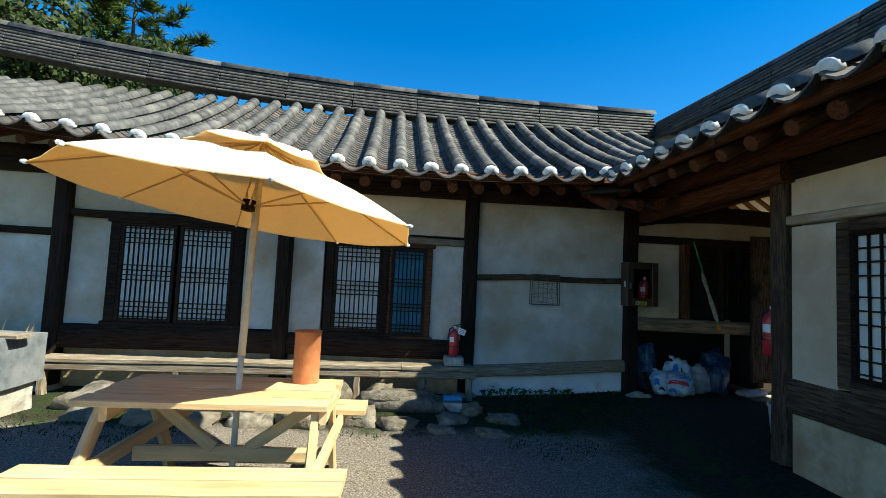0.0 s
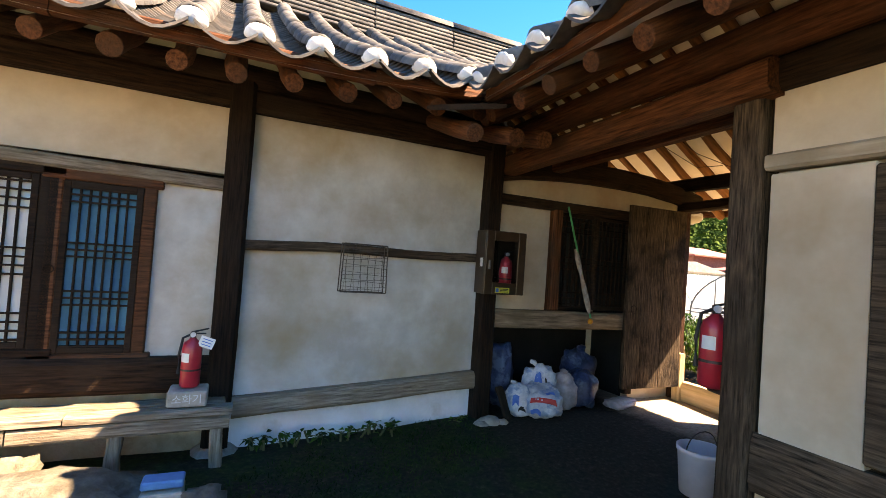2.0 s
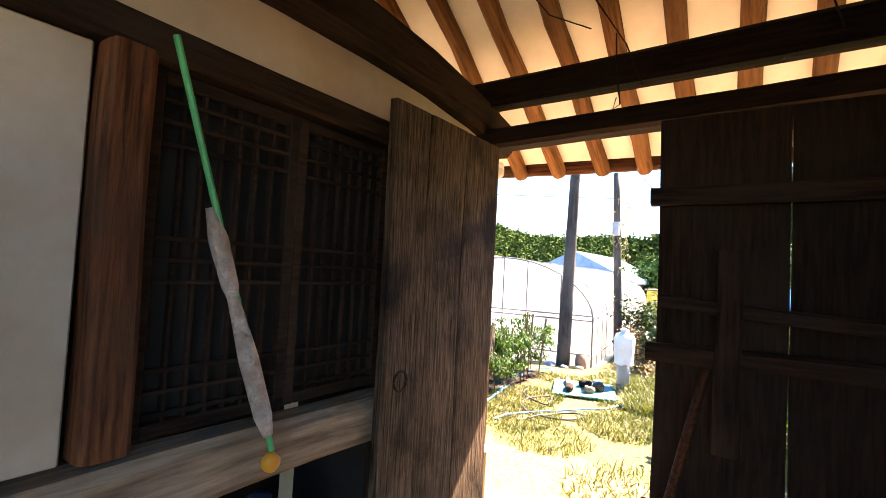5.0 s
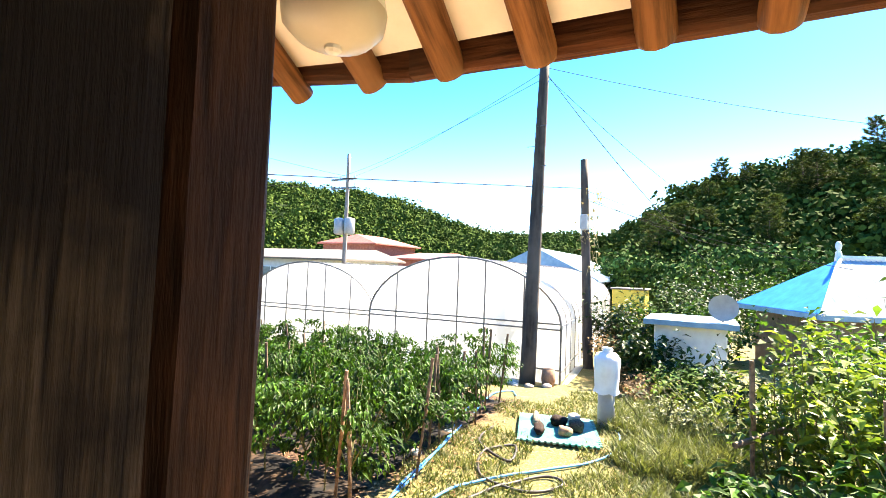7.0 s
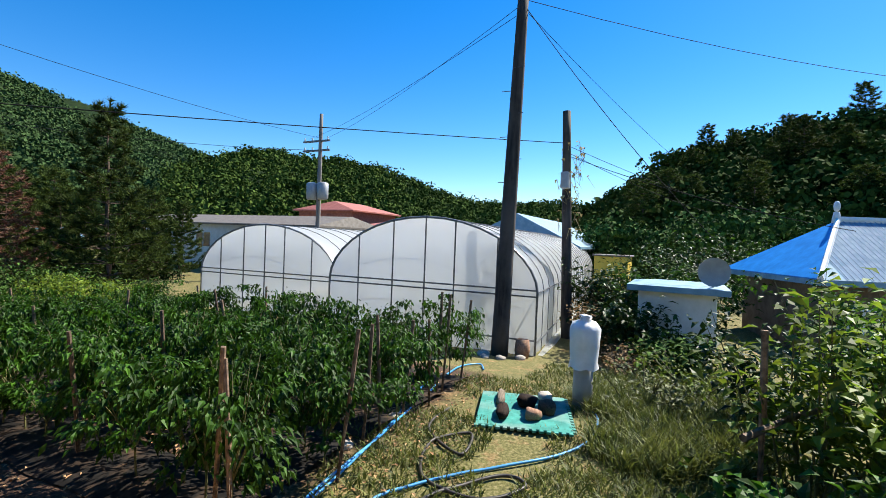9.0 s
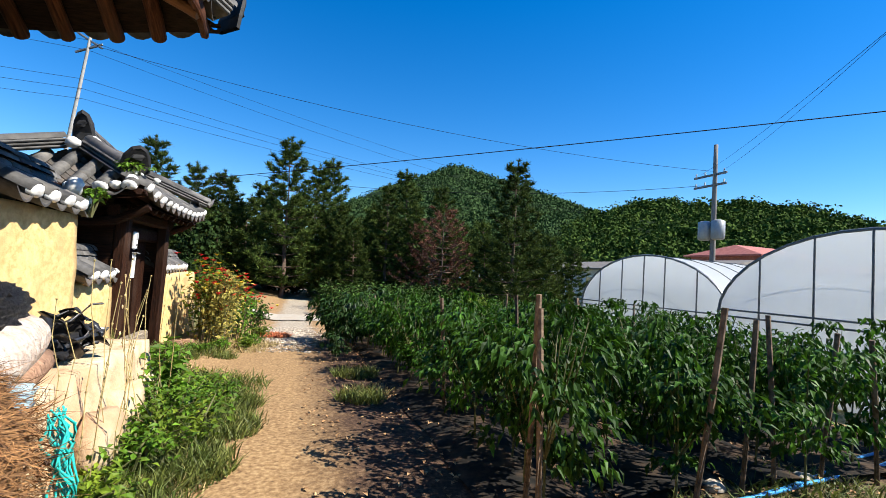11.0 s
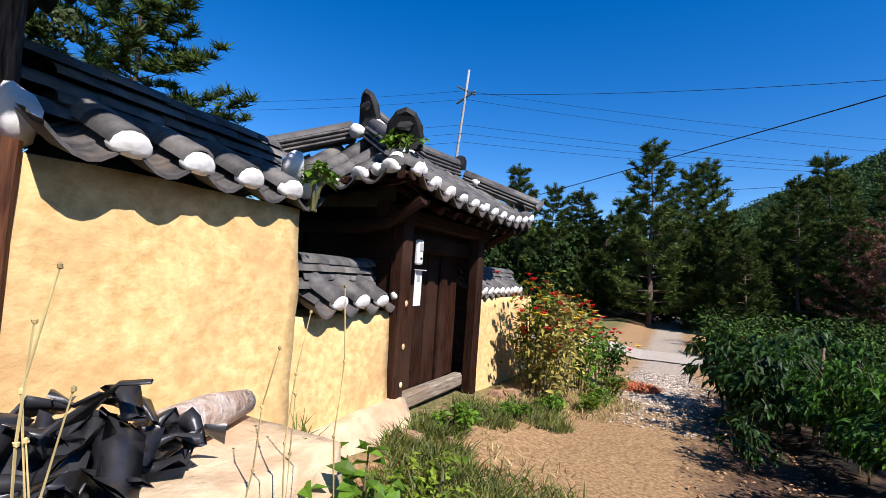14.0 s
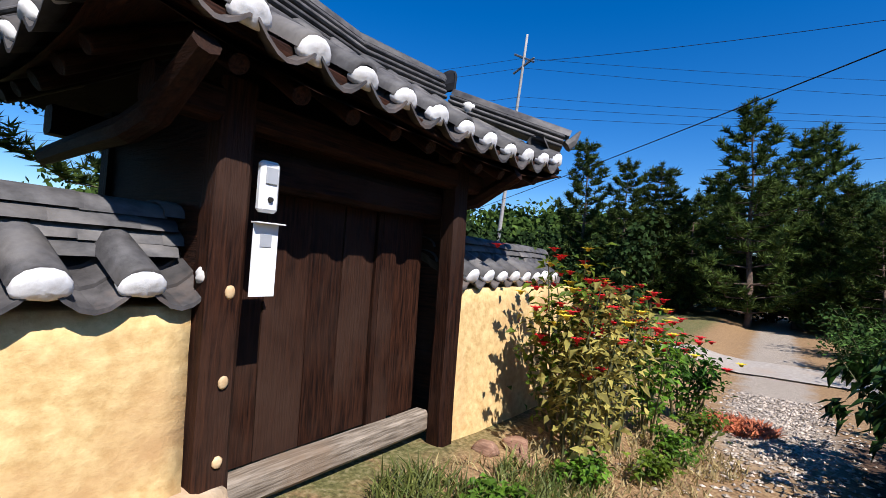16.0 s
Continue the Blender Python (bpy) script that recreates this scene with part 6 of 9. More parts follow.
def pine(seed, height, spread, material, label, bare=0.1, tuft=0.3, dense=1.0):
    """A pine: whorls of limbs that turn up at their ends, each with side twigs in bottle-brush tufts."""
    r = random.Random(seed)
    t = thing("pine_tree", label, "tree")
    tr, br, cr = Mesh(), Mesh(), Mesh()
    pts = [Vector((0, 0, -0.4))]
    n = 10
    for i in range(n):
        pts.append(pts[-1] + Vector((r.gauss(0, 0.05), r.gauss(0, 0.05), (height + 0.3) / n)))
    ring_tube(tr, pts, [height * 0.016 * (1 - 0.95 * i / n) for i in range(n + 1)], 8)
    z = height * bare
    while z < height * 0.93:
        u = z / height
        i = min(n - 1, int(u * n))
        base = pts[i].lerp(pts[i + 1], u * n - i)
        reach = spread * (1 - u) ** 0.75 * r.uniform(0.75, 1.1) + 0.15
        a0, limbs = r.uniform(0, 6.28), r.randint(4, 6)
        for k in range(limbs):
            a = a0 + 6.28 * k / limbs + r.gauss(0, 0.25)
            ln_ = reach * r.uniform(0.6, 1.2)
            out = Vector((math.cos(a), math.sin(a), 0))
            mid = base + out * ln_ * 0.55 + Vector((0, 0, ln_ * r.uniform(-0.02, 0.14)))
            tip = base + out * ln_ + Vector((0, 0, ln_ * r.uniform(0.2, 0.5) + 0.12))
            ring_tube(br, [base, mid, tip], [0.03 * (1.2 - u), 0.02 * (1.2 - u), 0.006], 4)
            m = max(2, int(ln_ * 4.2))
            for j in range(m):
                f = 0.28 + 0.72 * (j + r.random()) / m
                q = base.lerp(mid, f / 0.55) if f < 0.55 else mid.lerp(tip, (f - 0.55) / 0.45)
                side = out.cross(Vector((0, 0, 1))) * r.choice((-1, 1))
                tw = (out * 0.7 + side * r.uniform(0.2, 1.0) + Vector((0, 0, r.uniform(0.15, 0.8)))).normalized() * (0.2 + 0.3 * ln_ * (1.1 - f)) * r.uniform(0.7, 1.2)
                for g in range(max(2, round(3 * dense))):
                    if r.random() < min(1.0, dense):
                        needle_tuft(cr, q + tw * (g + 0.6) / 3, r, tuft * r.uniform(0.75, 1.2))
            needle_tuft(cr, tip, r, tuft, 22, 0.7)
        z += height * r.uniform(0.045, 0.07) * (1.15 - 0.4 * u)
    for k in range(5):
        needle_tuft(cr, pts[-1] + Vector((0, 0, -0.16 * k)), r, tuft * 0.85, 22, 0.9)
    part("trunk", tr, M_BARK, t, smooth=True)
    part("branch", br, M_BARK, t)["kind"] = "stuff"
    part("crown", cr, material, t)
    return t


PINES = [pine(1, 8.6, 2.3, M_PINE, "dark green pine at the woodland edge"), pine(2, 7.4, 2.5, M_PINE, "dark green pine at the woodland edge"), pine(3, 6.4, 2.2, M_PINE, "young dark green pine before the thicket")]
RED = pine(4, 6.6, 3.0, M_PINE_R, "rust-brown withered pine among green ones", bare=0.16, tuft=0.22, dense=0.62)
E0 = Vector((8.0, 8.0))


def spot(az, dist):
    """A place on the plan by its bearing from +y and its distance."""
    return E0.x + dist * math.sin(radians(az)), E0.y + dist * math.cos(radians(az))


# weedy brush beyond the field, some of it yellow
brush = shrub("brush_clump", "yellowing brush beyond the pepper field", (0, 0, 0), (2.2, 2.0, 1.25), 1300, 0.13, M_LEAF_Y, 400, 14)
bx, by = spot(25.5, 17.0)
brush.matrix_basis = T(bx, by, land(bx, by)) @ Matrix.Diagonal((1, 1, 1.1, 1))
for k, (az, dist, s) in enumerate(((28, 18.5, 0.9), (33, 17.5, 0.7), (22, 19.0, 0.9))):
    x, y = spot(az, dist)
    copy_thing(brush, T(x, y, land(x, y)) @ Matrix.Rotation(k * 2.0, 4, "Z") @ Matrix.Diagonal((s, s, s, 1)))
brush = shrub("brush_clump", "dull green brush beyond the pepper field", (0, 0, 0), (2.4, 2.2, 1.2), 1300, 0.13, M_WOODS, 401, 14)
bx, by = spot(14.0, 18.0)
brush.matrix_basis = T(bx, by, land(bx, by))
for k, (az, dist, s) in enumerate(((9, 17.5, 1.0), (5.5, 18.5, 0.9), (18, 18.5, 1.0), (11.5, 21, 1.3), (20, 21.5, 1.2), (24.5, 21, 1.2), (29.5, 22, 1.1), (16, 23, 1.3), (6.5, 22, 1.2))):
    x, y = spot(az, dist)
    copy_thing(brush, T(x, y, land(x, y)) @ Matrix.Rotation(k * 2.0, 4, "Z") @ Matrix.Diagonal((s, s, s, 1)))
for k, (x, y, w, h) in enumerate(((20.3, 8.6, 1.6, 1.3), (22.0, 8.6, 2.0, 1.8), (19.2, 8.0, 1.5, 0.8), (17.6, 7.5, 1.4, 0.6))):
    shrub("withered_bush", "withered brown bush beside the greenhouse path", (x, y, land(x, y)), (w, w, h), 700, 0.11, M_WITHER, 430 + k, 12)
tufts("weed_bank", "tall yellow-green weeds on the bank by the standpipe", [(14.6, 7.2, 0.8, 1.2), (15.2, 6.6, 0.9, 1.4), (14.2, 6.4, 0.8, 1.3), (13.4, 6.4, 0.7, 1.0), (15.9, 7.2, 0.9, 1.2), (16.6, 6.6, 1.0, 1.2), (13.0, 6.9, 0.6, 0.7)], 2600, 0.34, M_GRASS, 12, 0.009, 0.6)


placed = set()
for k, (az, dist, s) in enumerate(((-1.8, 28, 1.0), (-9.6, 29, 0.85), (-6, 31, 0.85), (1.5, 30, 0.8), (5, 29, 0.78), (8.5, 30, 0.92), (12.5, 31, 0.85), (20, 31, 0.8), (23, 29, 0.75), (27, 24.5, 0.84), (30.5, 33, 0.75), (-13, 33, 0.8),
                                   (3, 35, 0.95), (-4, 36, 1.0), (10, 37, 1.0), (17, 36, 0.9), (33.5, 37, 0.7), (25, 36, 0.85), (14, 28, 0.6), (6.5, 27, 0.6), (-8, 34, 0.9), (-16, 30, 0.8), (-3.5, 32, 0.8), (3.4, 28.5, 0.66), (10.5, 28.5, 0.7), (22, 33, 0.85), (29, 35, 0.85), (-12, 28, 0.66), (0, 33, 0.9), (7, 33, 0.85), (19, 28, 0.55))):
    x, y = spot(az, dist)
    q = k % 3
    s *= 1.12
    m = T(x, y, land(x, y)) @ Matrix.Rotation(k * 1.3, 4, "Z") @ Matrix.Diagonal((s, s, s, 1))
    if q in placed:
        copy_thing(PINES[q], m)
    else:
        placed.add(q)
        PINES[q].matrix_basis = m
x, y = spot(17.6, 26.5)
RED.matrix_basis = T(x, y, land(x, y)) @ Matrix.Diagonal((1.0, 1.0, 0.98, 1))
x, y = spot(15.0, 28.0)
copy_thing(RED, T(x, y, land(x, y)) @ Matrix.Rotation(2, 4, "Z") @ Matrix.Diagonal((0.9, 0.9, 0.85, 1)))
def crown_cloud(mb, c, size, r, n, ls):
    """A leafy tree crown: many small leaf planes in an uneven cloud of lobes."""
    lobes = [(Vector((r.gauss(0, 0.28) * size[0], r.gauss(0, 0.28) * size[1], r.uniform(-0.3, 0.4) * size[2])), r.uniform(0.3, 0.5)) for k in range(6)]
    for k in range(n):
        o, q = r.choice(lobes)
        w = rand_way(r, -0.6, 1.0)
        p = Vector(c) + o + Vector((w.x * size[0], w.y * size[1], w.z * size[2])) * q * r.uniform(0.75, 1.05) * 0.8
        d = (w + rand_way(r) * 0.7).normalized()
        s = d.cross(rand_way(r)).normalized() * ls * r.uniform(0.5, 1.1)
        u = s.cross(d).normalized() * ls * r.uniform(0.5, 1.1)
        mb.add((p - s, p + u, p + s, p - u), ((0, 1, 2, 3),))


# tall trees rising behind the house and gate
BIG = pine(9, 12.5, 4.6, M_PINE, "tall dark tree rising behind the house", 0.2, 0.36, 1.0)
BIG.matrix_basis = T(-13.0, 21.6, -0.3) @ Matrix.Diagonal((1.5, 1.5, 1.32, 1))


tree = thing("broadleaf_tree", "old broad-crowned tree rising behind the roof", "tree")
rt, tk, lm_, cw = random.Random(77), Mesh(), Mesh(), Mesh()
ring_tube(tk, [(0, 0, -0.5), (0.1, 0, 2), (0.0, 0.1, 4), (0.1, 0.2, 6.5)], [0.5, 0.4, 0.34, 0.2], 10)
for k in range(13):
    a, z0 = k * 2.4, 3.0 + 0.28 * k
    tip = Vector((math.cos(a) * rt.uniform(2.8, 4.6), math.sin(a) * rt.uniform(2.8, 4.6), z0 + rt.uniform(2.5, 5.0)))
    ring_tube(lm_, [(0.05, 0.1, z0), tip * 0.5 + Vector((0, 0, z0 * 0.35)), tip], [0.16, 0.1, 0.03], 6)
    crown_cloud(cw, tip, (3.6, 3.6, 2.6), rt, 2300, 0.13)
crown_cloud(cw, (0, 0, 10.5), (4.5, 4.5, 3.4), rt, 3600, 0.13)
part("trunk", tk, M_BARK, tree, smooth=True)
part("limb", lm_, M_BARK, tree)["kind"] = "stuff"
part("crown", cw, M_LEAF_T, tree)
tree.matrix_basis = T(-11.4, 13.6, 0.3) @ Matrix.Diagonal((0.67, 0.67, 0.72, 1))
rw = random.Random(21)
under = Mesh()
for k in range(46):
    x, y = spot(rw.uniform(-22, 34), rw.uniform(30, 41))
    crown_cloud(under, (x, y, land(x, y) + rw.uniform(0.6, 1.6)), (2.6, 2.6, rw.uniform(1.6, 3.0)), rw, 900, 0.11)
for k in range(24):
    x, y = spot(rw.uniform(-36, -10), rw.uniform(22, 36))
    if x < 3.5:
        crown_cloud(under, (x, y, land(x, y) + rw.uniform(0.9, 2.4)), (2.6, 2.6, rw.uniform(2.2, 3.8)), rw, 900, 0.12)
for k in range(18):
    x, y = rw.uniform(-14, -2.5), rw.uniform(19, 30)
    crown_cloud(under, (x, y, rw.uniform(0.4, 1.4)), (2.6, 2.6, rw.uniform(2.2, 3.4)), rw, 800, 0.12)
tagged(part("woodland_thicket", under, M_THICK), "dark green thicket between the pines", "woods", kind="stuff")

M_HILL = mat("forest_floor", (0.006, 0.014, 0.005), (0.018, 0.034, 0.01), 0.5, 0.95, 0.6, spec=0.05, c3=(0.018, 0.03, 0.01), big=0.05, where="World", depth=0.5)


def hill(name, label, az0, az1, near, far, crest, seed, trees, tsize, material, leaves=110):
    """A wooded hillside: a rising sheet with many leafy crowns on it."""
    mb, n, m = Mesh(), 46, 9
    for j in range(m + 1):
        for i in range(n + 1):
            az, t = az0 + (az1 - az0) * i / n, j / m
            d = near + (far - near) * t
            x, y = spot(az, d)
            top = math.tan(radians(crest(az))) * far
            mb.v.append((x, y, -3.0 + (top + 3.0) * t ** 0.8 + 0.03 * far * noise.noise((az * 0.3, t * 4, seed)) * t))
    for j in range(m + 1):
        pass
    mb.f = [(j * (n + 1) + i, j * (n + 1) + i + 1, (j + 1) * (n + 1) + i + 1, (j + 1) * (n + 1) + i) for j in range(m) for i in range(n)]
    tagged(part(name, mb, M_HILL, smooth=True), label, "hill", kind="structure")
    r, tm = random.Random(seed), Mesh()
    for k in range(trees):
        az, t = r.uniform(az0, az1), r.random() ** 0.9
        if k % 4 == 0:
            t = r.uniform(0.9, 1.0)
        d = near + (far - near) * t
        x, y = spot(az, d)
        top = math.tan(radians(crest(az))) * far
        z = -3.0 + (top + 3.0) * t ** 0.8
        s = tsize * r.uniform(0.6, 1.3)
        crown_cloud(tm, (x, y, z + s * 0.1), (s, s, s * r.uniform(0.6, 1.0)), r, leaves, s * (0.075 if leaves > 50 else 0.1))
    tagged(part(name + "_trees", tm, material), "dense green trees covering the hillside", "woods", kind="stuff")


def bumps(points):
    a, e = [p[0] for p in points], [p[1] for p in points]
    return lambda az: float(np.interp(az, a, e))


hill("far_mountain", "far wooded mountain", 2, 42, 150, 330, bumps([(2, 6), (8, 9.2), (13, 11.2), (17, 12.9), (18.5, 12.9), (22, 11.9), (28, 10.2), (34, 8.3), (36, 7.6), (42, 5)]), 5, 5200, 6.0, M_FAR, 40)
hill("middle_hill", "wooded hill beyond the village", 32, 82, 70, 130, bumps([(32, 6.0), (36, 8.0), (40, 9.2), (48, 9.0), (54, 8.4), (60, 6.4), (65, 4.7), (72, 4.4), (76, 4.7), (82, 4.0)]), 6, 2000, 4.2, M_FOREST)
hill("near_hill", "steep wooded hill above the blue house", 78, 125, 36, 66, bumps([(78, 1.5), (82, 4.2), (90, 10.2), (96, 11.4), (101, 12.2), (107, 12.8), (116, 12.5), (125, 11)]), 7, 1500, 3.3, M_FOREST, 150)
hill("west_hill", "low wooded rise behind the house", -70, -8, 45, 90, bumps([(-70, 5), (-40, 5), (-15, 5), (-8, 5)]), 8, 260, 6.0, M_FOREST)

# pines standing on the hill above the blue house, and leafy trees at its foot
rh = random.Random(33)
for k in range(34):
    az = rh.uniform(84, 112)
    d = rh.uniform(44, 66)
    x, y = spot(az, d)
    t = (d - 36) / 30
    top = math.tan(radians(float(np.interp(az, [78, 82, 90, 96, 107], [1.5, 4.2, 10.2, 11.4, 12.8])))) * 66
    z = -3.0 + (top + 3.0) * t ** 0.8 - 0.8
    s = rh.uniform(0.45, 0.7)
    copy_thing(PINES[k % 3], T(x, y, z) @ Matrix.Rotation(k * 1.7, 4, "Z") @ Matrix.Diagonal((s * 1.5, s * 1.5, s, 1)))
foot = Mesh()
for k in range(30):
    x, y = spot(rh.uniform(82, 112), rh.uniform(27, 38))
    crown_cloud(foot, (x, y, land(x, y) + rh.uniform(1.6, 3.4)), (3.2, 3.2, rh.uniform(2.2, 3.6)), rh, 700, 0.15)
tagged(part("foothill_trees", foot, M_WOODS), "leafy green trees at the foot of the hill", "woods", kind="stuff")

# pebbles along the stony end of the lane, and rough stones at the wall foot
M_PEBBLE = island_vary(mat("pebble", (0.2, 0.16, 0.115), (0.5, 0.42, 0.33), 9, 0.9, 0.3), 0.5)
peb, rq = Mesh(), random.Random(44)
for k in range(2600):
    y = rq.uniform(16.6, 22.5)
    x = 8.15 + rq.gauss(0, 0.36)
    if y < 18.6 and rq.random() > (y - 16.4) / 2.2:
        continue
    a, b, c = rq.uniform(0.012, 0.04), rq.uniform(0.012, 0.035), rq.uniform(0.008, 0.022)
    z = land(x, y) + c * 0.4
    peb.add([(x + a, y, z), (x, y + b, z + c * 0.3), (x - a, y + b * 0.3, z), (x - a * 0.2, y - b, z + c * 0.2), (x, y, z + c), (x, y, z - c)], [(0, 1, 4), (1, 2, 4), (2, 3, 4), (3, 0, 4), (1, 0, 5), (2, 1, 5), (3, 2, 5), (0, 3, 5)])
tagged(part("pebble_strip", peb, M_PEBBLE), "pale pebbles strewn along the lane", "pebbles", kind="stuff")
for k, (x, y, s) in enumerate(((6.3, 15.95, 0.24), (6.55, 16.1, 0.2), (6.42, 16.25, 0.28), (6.35, 13.7, 0.26), (6.6, 13.95, 0.18), (6.8, 16.2, 0.14))):
    tagged(part("wall_foot_stone", lump(Mesh(), (0, 0, 0), (s * 0.8, s * 0.6, s * 0.45), k + 50, 12, 0.45, 0.6), M_LOGW, None, "", T(x, y, land(x, y) + s * 0.1), smooth=True), "rough brown stone at the foot of the mud wall", "stone", "wall foot stones")
# ---------------------------------------------------------------- greenhouses, poles, wires, village
def film_material():
    ma = bpy.data.materials.new("greenhouse_film")
    ma.use_nodes = True
    nt = ma.node_tree
    bs = nt.nodes["Principled BSDF"]
    tex = nt.nodes.new("ShaderNodeTexNoise")
    tex.inputs["Scale"].default_value, tex.inputs["Detail"].default_value = 1.6, 6
    rm = nt.nodes.new("ShaderNodeValToRGB")
    rm.color_ramp.elements[0].color, rm.color_ramp.elements[1].color = (0.7, 0.73, 0.74, 1), (0.86, 0.88, 0.89, 1)
    nt.links.new(tex.outputs[0], rm.inputs[0])
    nt.links.new(rm.outputs[0], bs.inputs["Base Color"])
    bs.inputs["Roughness"].default_value = 0.3
    bp = nt.nodes.new("ShaderNodeBump")
    bp.inputs["Strength"].default_value, bp.inputs["Distance"].default_value = 0.4, 0.04
    nt.links.new(tex.outputs[0], bp.inputs["Height"])
    nt.links.new(bp.outputs[0], bs.inputs["Normal"])
    tl, tp = nt.nodes.new("ShaderNodeBsdfTranslucent"), nt.nodes.new("ShaderNodeBsdfTransparent")
    nt.links.new(rm.outputs[0], tl.inputs[0])
    a, b = nt.nodes.new("ShaderNodeMixShader"), nt.nodes.new("ShaderNodeMixShader")
    a.inputs[0].default_value, b.inputs[0].default_value = 0.55, 0.24
    nt.links.new(bs.outputs[0], a.inputs[1])
    nt.links.new(tl.outputs[0], a.inputs[2])
    nt.links.new(a.outputs[0], b.inputs[1])
    nt.links.new(tp.outputs[0], b.inputs[2])
    nt.links.new(b.outputs[0], nt.nodes["Material Output"].inputs[0])
    return ma


M_FILM_W = film_material()
M_PIPE = mat("galvanised_pipe", (0.1, 0.105, 0.11), (0.2, 0.21, 0.22), 10, 0.5, 0.1, metal=0.6)
M_CONC = mat("pole_concrete", (0.14, 0.12, 0.11), (0.26, 0.24, 0.22), 9, 0.9, 0.4, (1, 1, 0.15), vary=0.08)
M_WIRE = mat("black_cable", (0.01, 0.01, 0.012), (0.025, 0.025, 0.025), 5, 0.9, 0.0, spec=0.05)


def greenhouse(corner, width, side, top, length, turn):
    base = Vector((corner[0], corner[1], -1.22))
    a, b = Vector((math.cos(turn), math.sin(turn), 0)), Vector((-math.sin(turn), math.cos(turn), 0))
    g = thing("greenhouse", "arched plastic-film greenhouse with pipe hoops", "greenhouse", at=T(*base), group="greenhouses")
    prof = [(0.0, 0.0), (0.0, side)]
    for i in range(1, 18):
        q = math.pi * i / 18
        prof.append((width / 2 - width / 2 * math.cos(q), side + (top - side) * math.sin(q) ** 1.12))
    prof += [(width, side), (width, 0.0)]

    def pt(d, u):
        return base + a * d + b * u[0] + Vector((0, 0, u[1]))
    skin, n = Mesh(), int(length / 0.45)
    for i in range(n + 1):
        sag = 0.99 if i % 2 else 1.0
        skin.v += [tuple(pt(length * i / n, (width / 2 + (u[0] - width / 2) * sag, u[1] * sag))) for u in prof]
    w = len(prof)
    skin.f = [(i * w + j, i * w + j + 1, (i + 1) * w + j + 1, (i + 1) * w + j) for i in range(n) for j in range(w - 1)]
    part("roof_film", skin, M_FILM_W, g, "milky plastic film", smooth=True)
    for d in (0.01, length - 0.01):
        e = Mesh()
        e.v = [tuple(pt(d, u)) for u in prof]
        e.f = [tuple(range(w))]
        part("end_film", e, M_FILM_W, g, "clouded end sheet")
    for i in range(0, n + 1, 2):
        part("hoop", ring_tube(Mesh(), [pt(length * i / n, (width / 2 + (u[0] - width / 2) * 1.003, u[1] * 1.004)) for u in prof], [0.011 if i else 0.034] * w, 5), M_PIPE, g)
    for f in (0.17, 0.36, 0.5, 0.66, 0.84):
        u = width * f
        z = side + (top - side) * math.sin(math.acos(1 - 2 * f)) ** 1.12
        part("upright", ring_tube(Mesh(), [pt(-0.02, (u, 0)), pt(-0.02, (u, z))], [0.022, 0.022], 5), M_PIPE, g)
    for z in (0.45, side - 0.1, side + 0.05):
        part("crossbar", ring_tube(Mesh(), [pt(-0.03, (0.02, z)), pt(-0.03, (width - 0.02, z))], [0.022, 0.022], 5), M_PIPE, g)
    for z in (0.4, side):
        part("side_rail", ring_tube(Mesh(), [pt(0, (-0.02, z)), pt(length, (-0.02, z))], [0.018, 0.018], 5), M_PIPE, g)
    part("foot_sheet", ring_tube(Mesh(), [pt(0, (-0.12, 0.04)), pt(length, (-0.12, 0.04))], [0.12, 0.12], 6, squash=0.4), M_FILM_W, g)
    return g


greenhouse((18.55, 9.75), 6.0, 1.62, 3.4, 18.0, 0.1)
greenhouse((19.3, 16.6), 6.0, 1.4, 3.1, 16.0, 0.1)


def pole(name, label, base, top, r0, r1, material):
    p = thing(name, label, "utility pole", at=T(*base))
    b, t = Vector(base) - Vector((0, 0, 0.4)), Vector(top)
    part("shaft", ring_tube(Mesh(), [b.lerp(t, i / 8) for i in range(9)], [r0 + (r1 - r0) * i / 8 for i in range(9)], 12), material, p, smooth=True)
    return p


M_POLEW = mat("tarred_pole", (0.02, 0.016, 0.013), (0.075, 0.06, 0.05), 9, 0.9, 0.5, (1, 1, 0.12), c3=(0.11, 0.09, 0.075), big=0.8, vary=0.05)
p1 = pole("leaning_pole", "tall dark leaning utility pole before the greenhouse", (18.1, 10.5, -1.15), (18.4, 10.35, 7.95), 0.22, 0.13, M_POLEW)
for k in range(9):
    z = 1.4 + 0.55 * k
    s = 1 if k % 2 else -1
    part("step_bolt", ring_tube(Mesh(), [(18.2, 10.45, z), (18.18, 10.45 + 0.28 * s, z)], [0.01, 0.01], 5), M_PIPE, p1)
p2 = pole("vine_clad_pole", "shorter utility pole with dry vine and a box", (21.6, 9.65, -1.15), (21.6, 9.95, 5.6), 0.17, 0.12, M_POLEW)
part("meter_box", cbox(Mesh(), 0.3, 0.24, 0.5, 0.03, T(21.4, 9.85, 3.5)), M_GREYP, p2, "grey box")
mb = Mesh()
for k in range(70):
    z = R.uniform(2.0, 4.9)
    c = Vector((21.6 + R.gauss(0, 0.22), 9.85 + R.gauss(-0.15, 0.22), z))
    ring_tube(mb, [c, c + Vector((R.gauss(0, 0.12), R.gauss(0, 0.12), -R.uniform(0.1, 0.4)))], [0.008, 0.005], 3)
    leaf(mb, c, rand_way(), (0, 0, 1), 0.14, 0.09)
part("dry_vine", mb, M_DRY, p2, "dry hanging vine")
p3 = pole("transformer_pole", "utility pole with crossarms and two transformers", (34, 31.1, -1.0), (34, 31.1, 10.6), 0.2, 0.13, M_CONC)
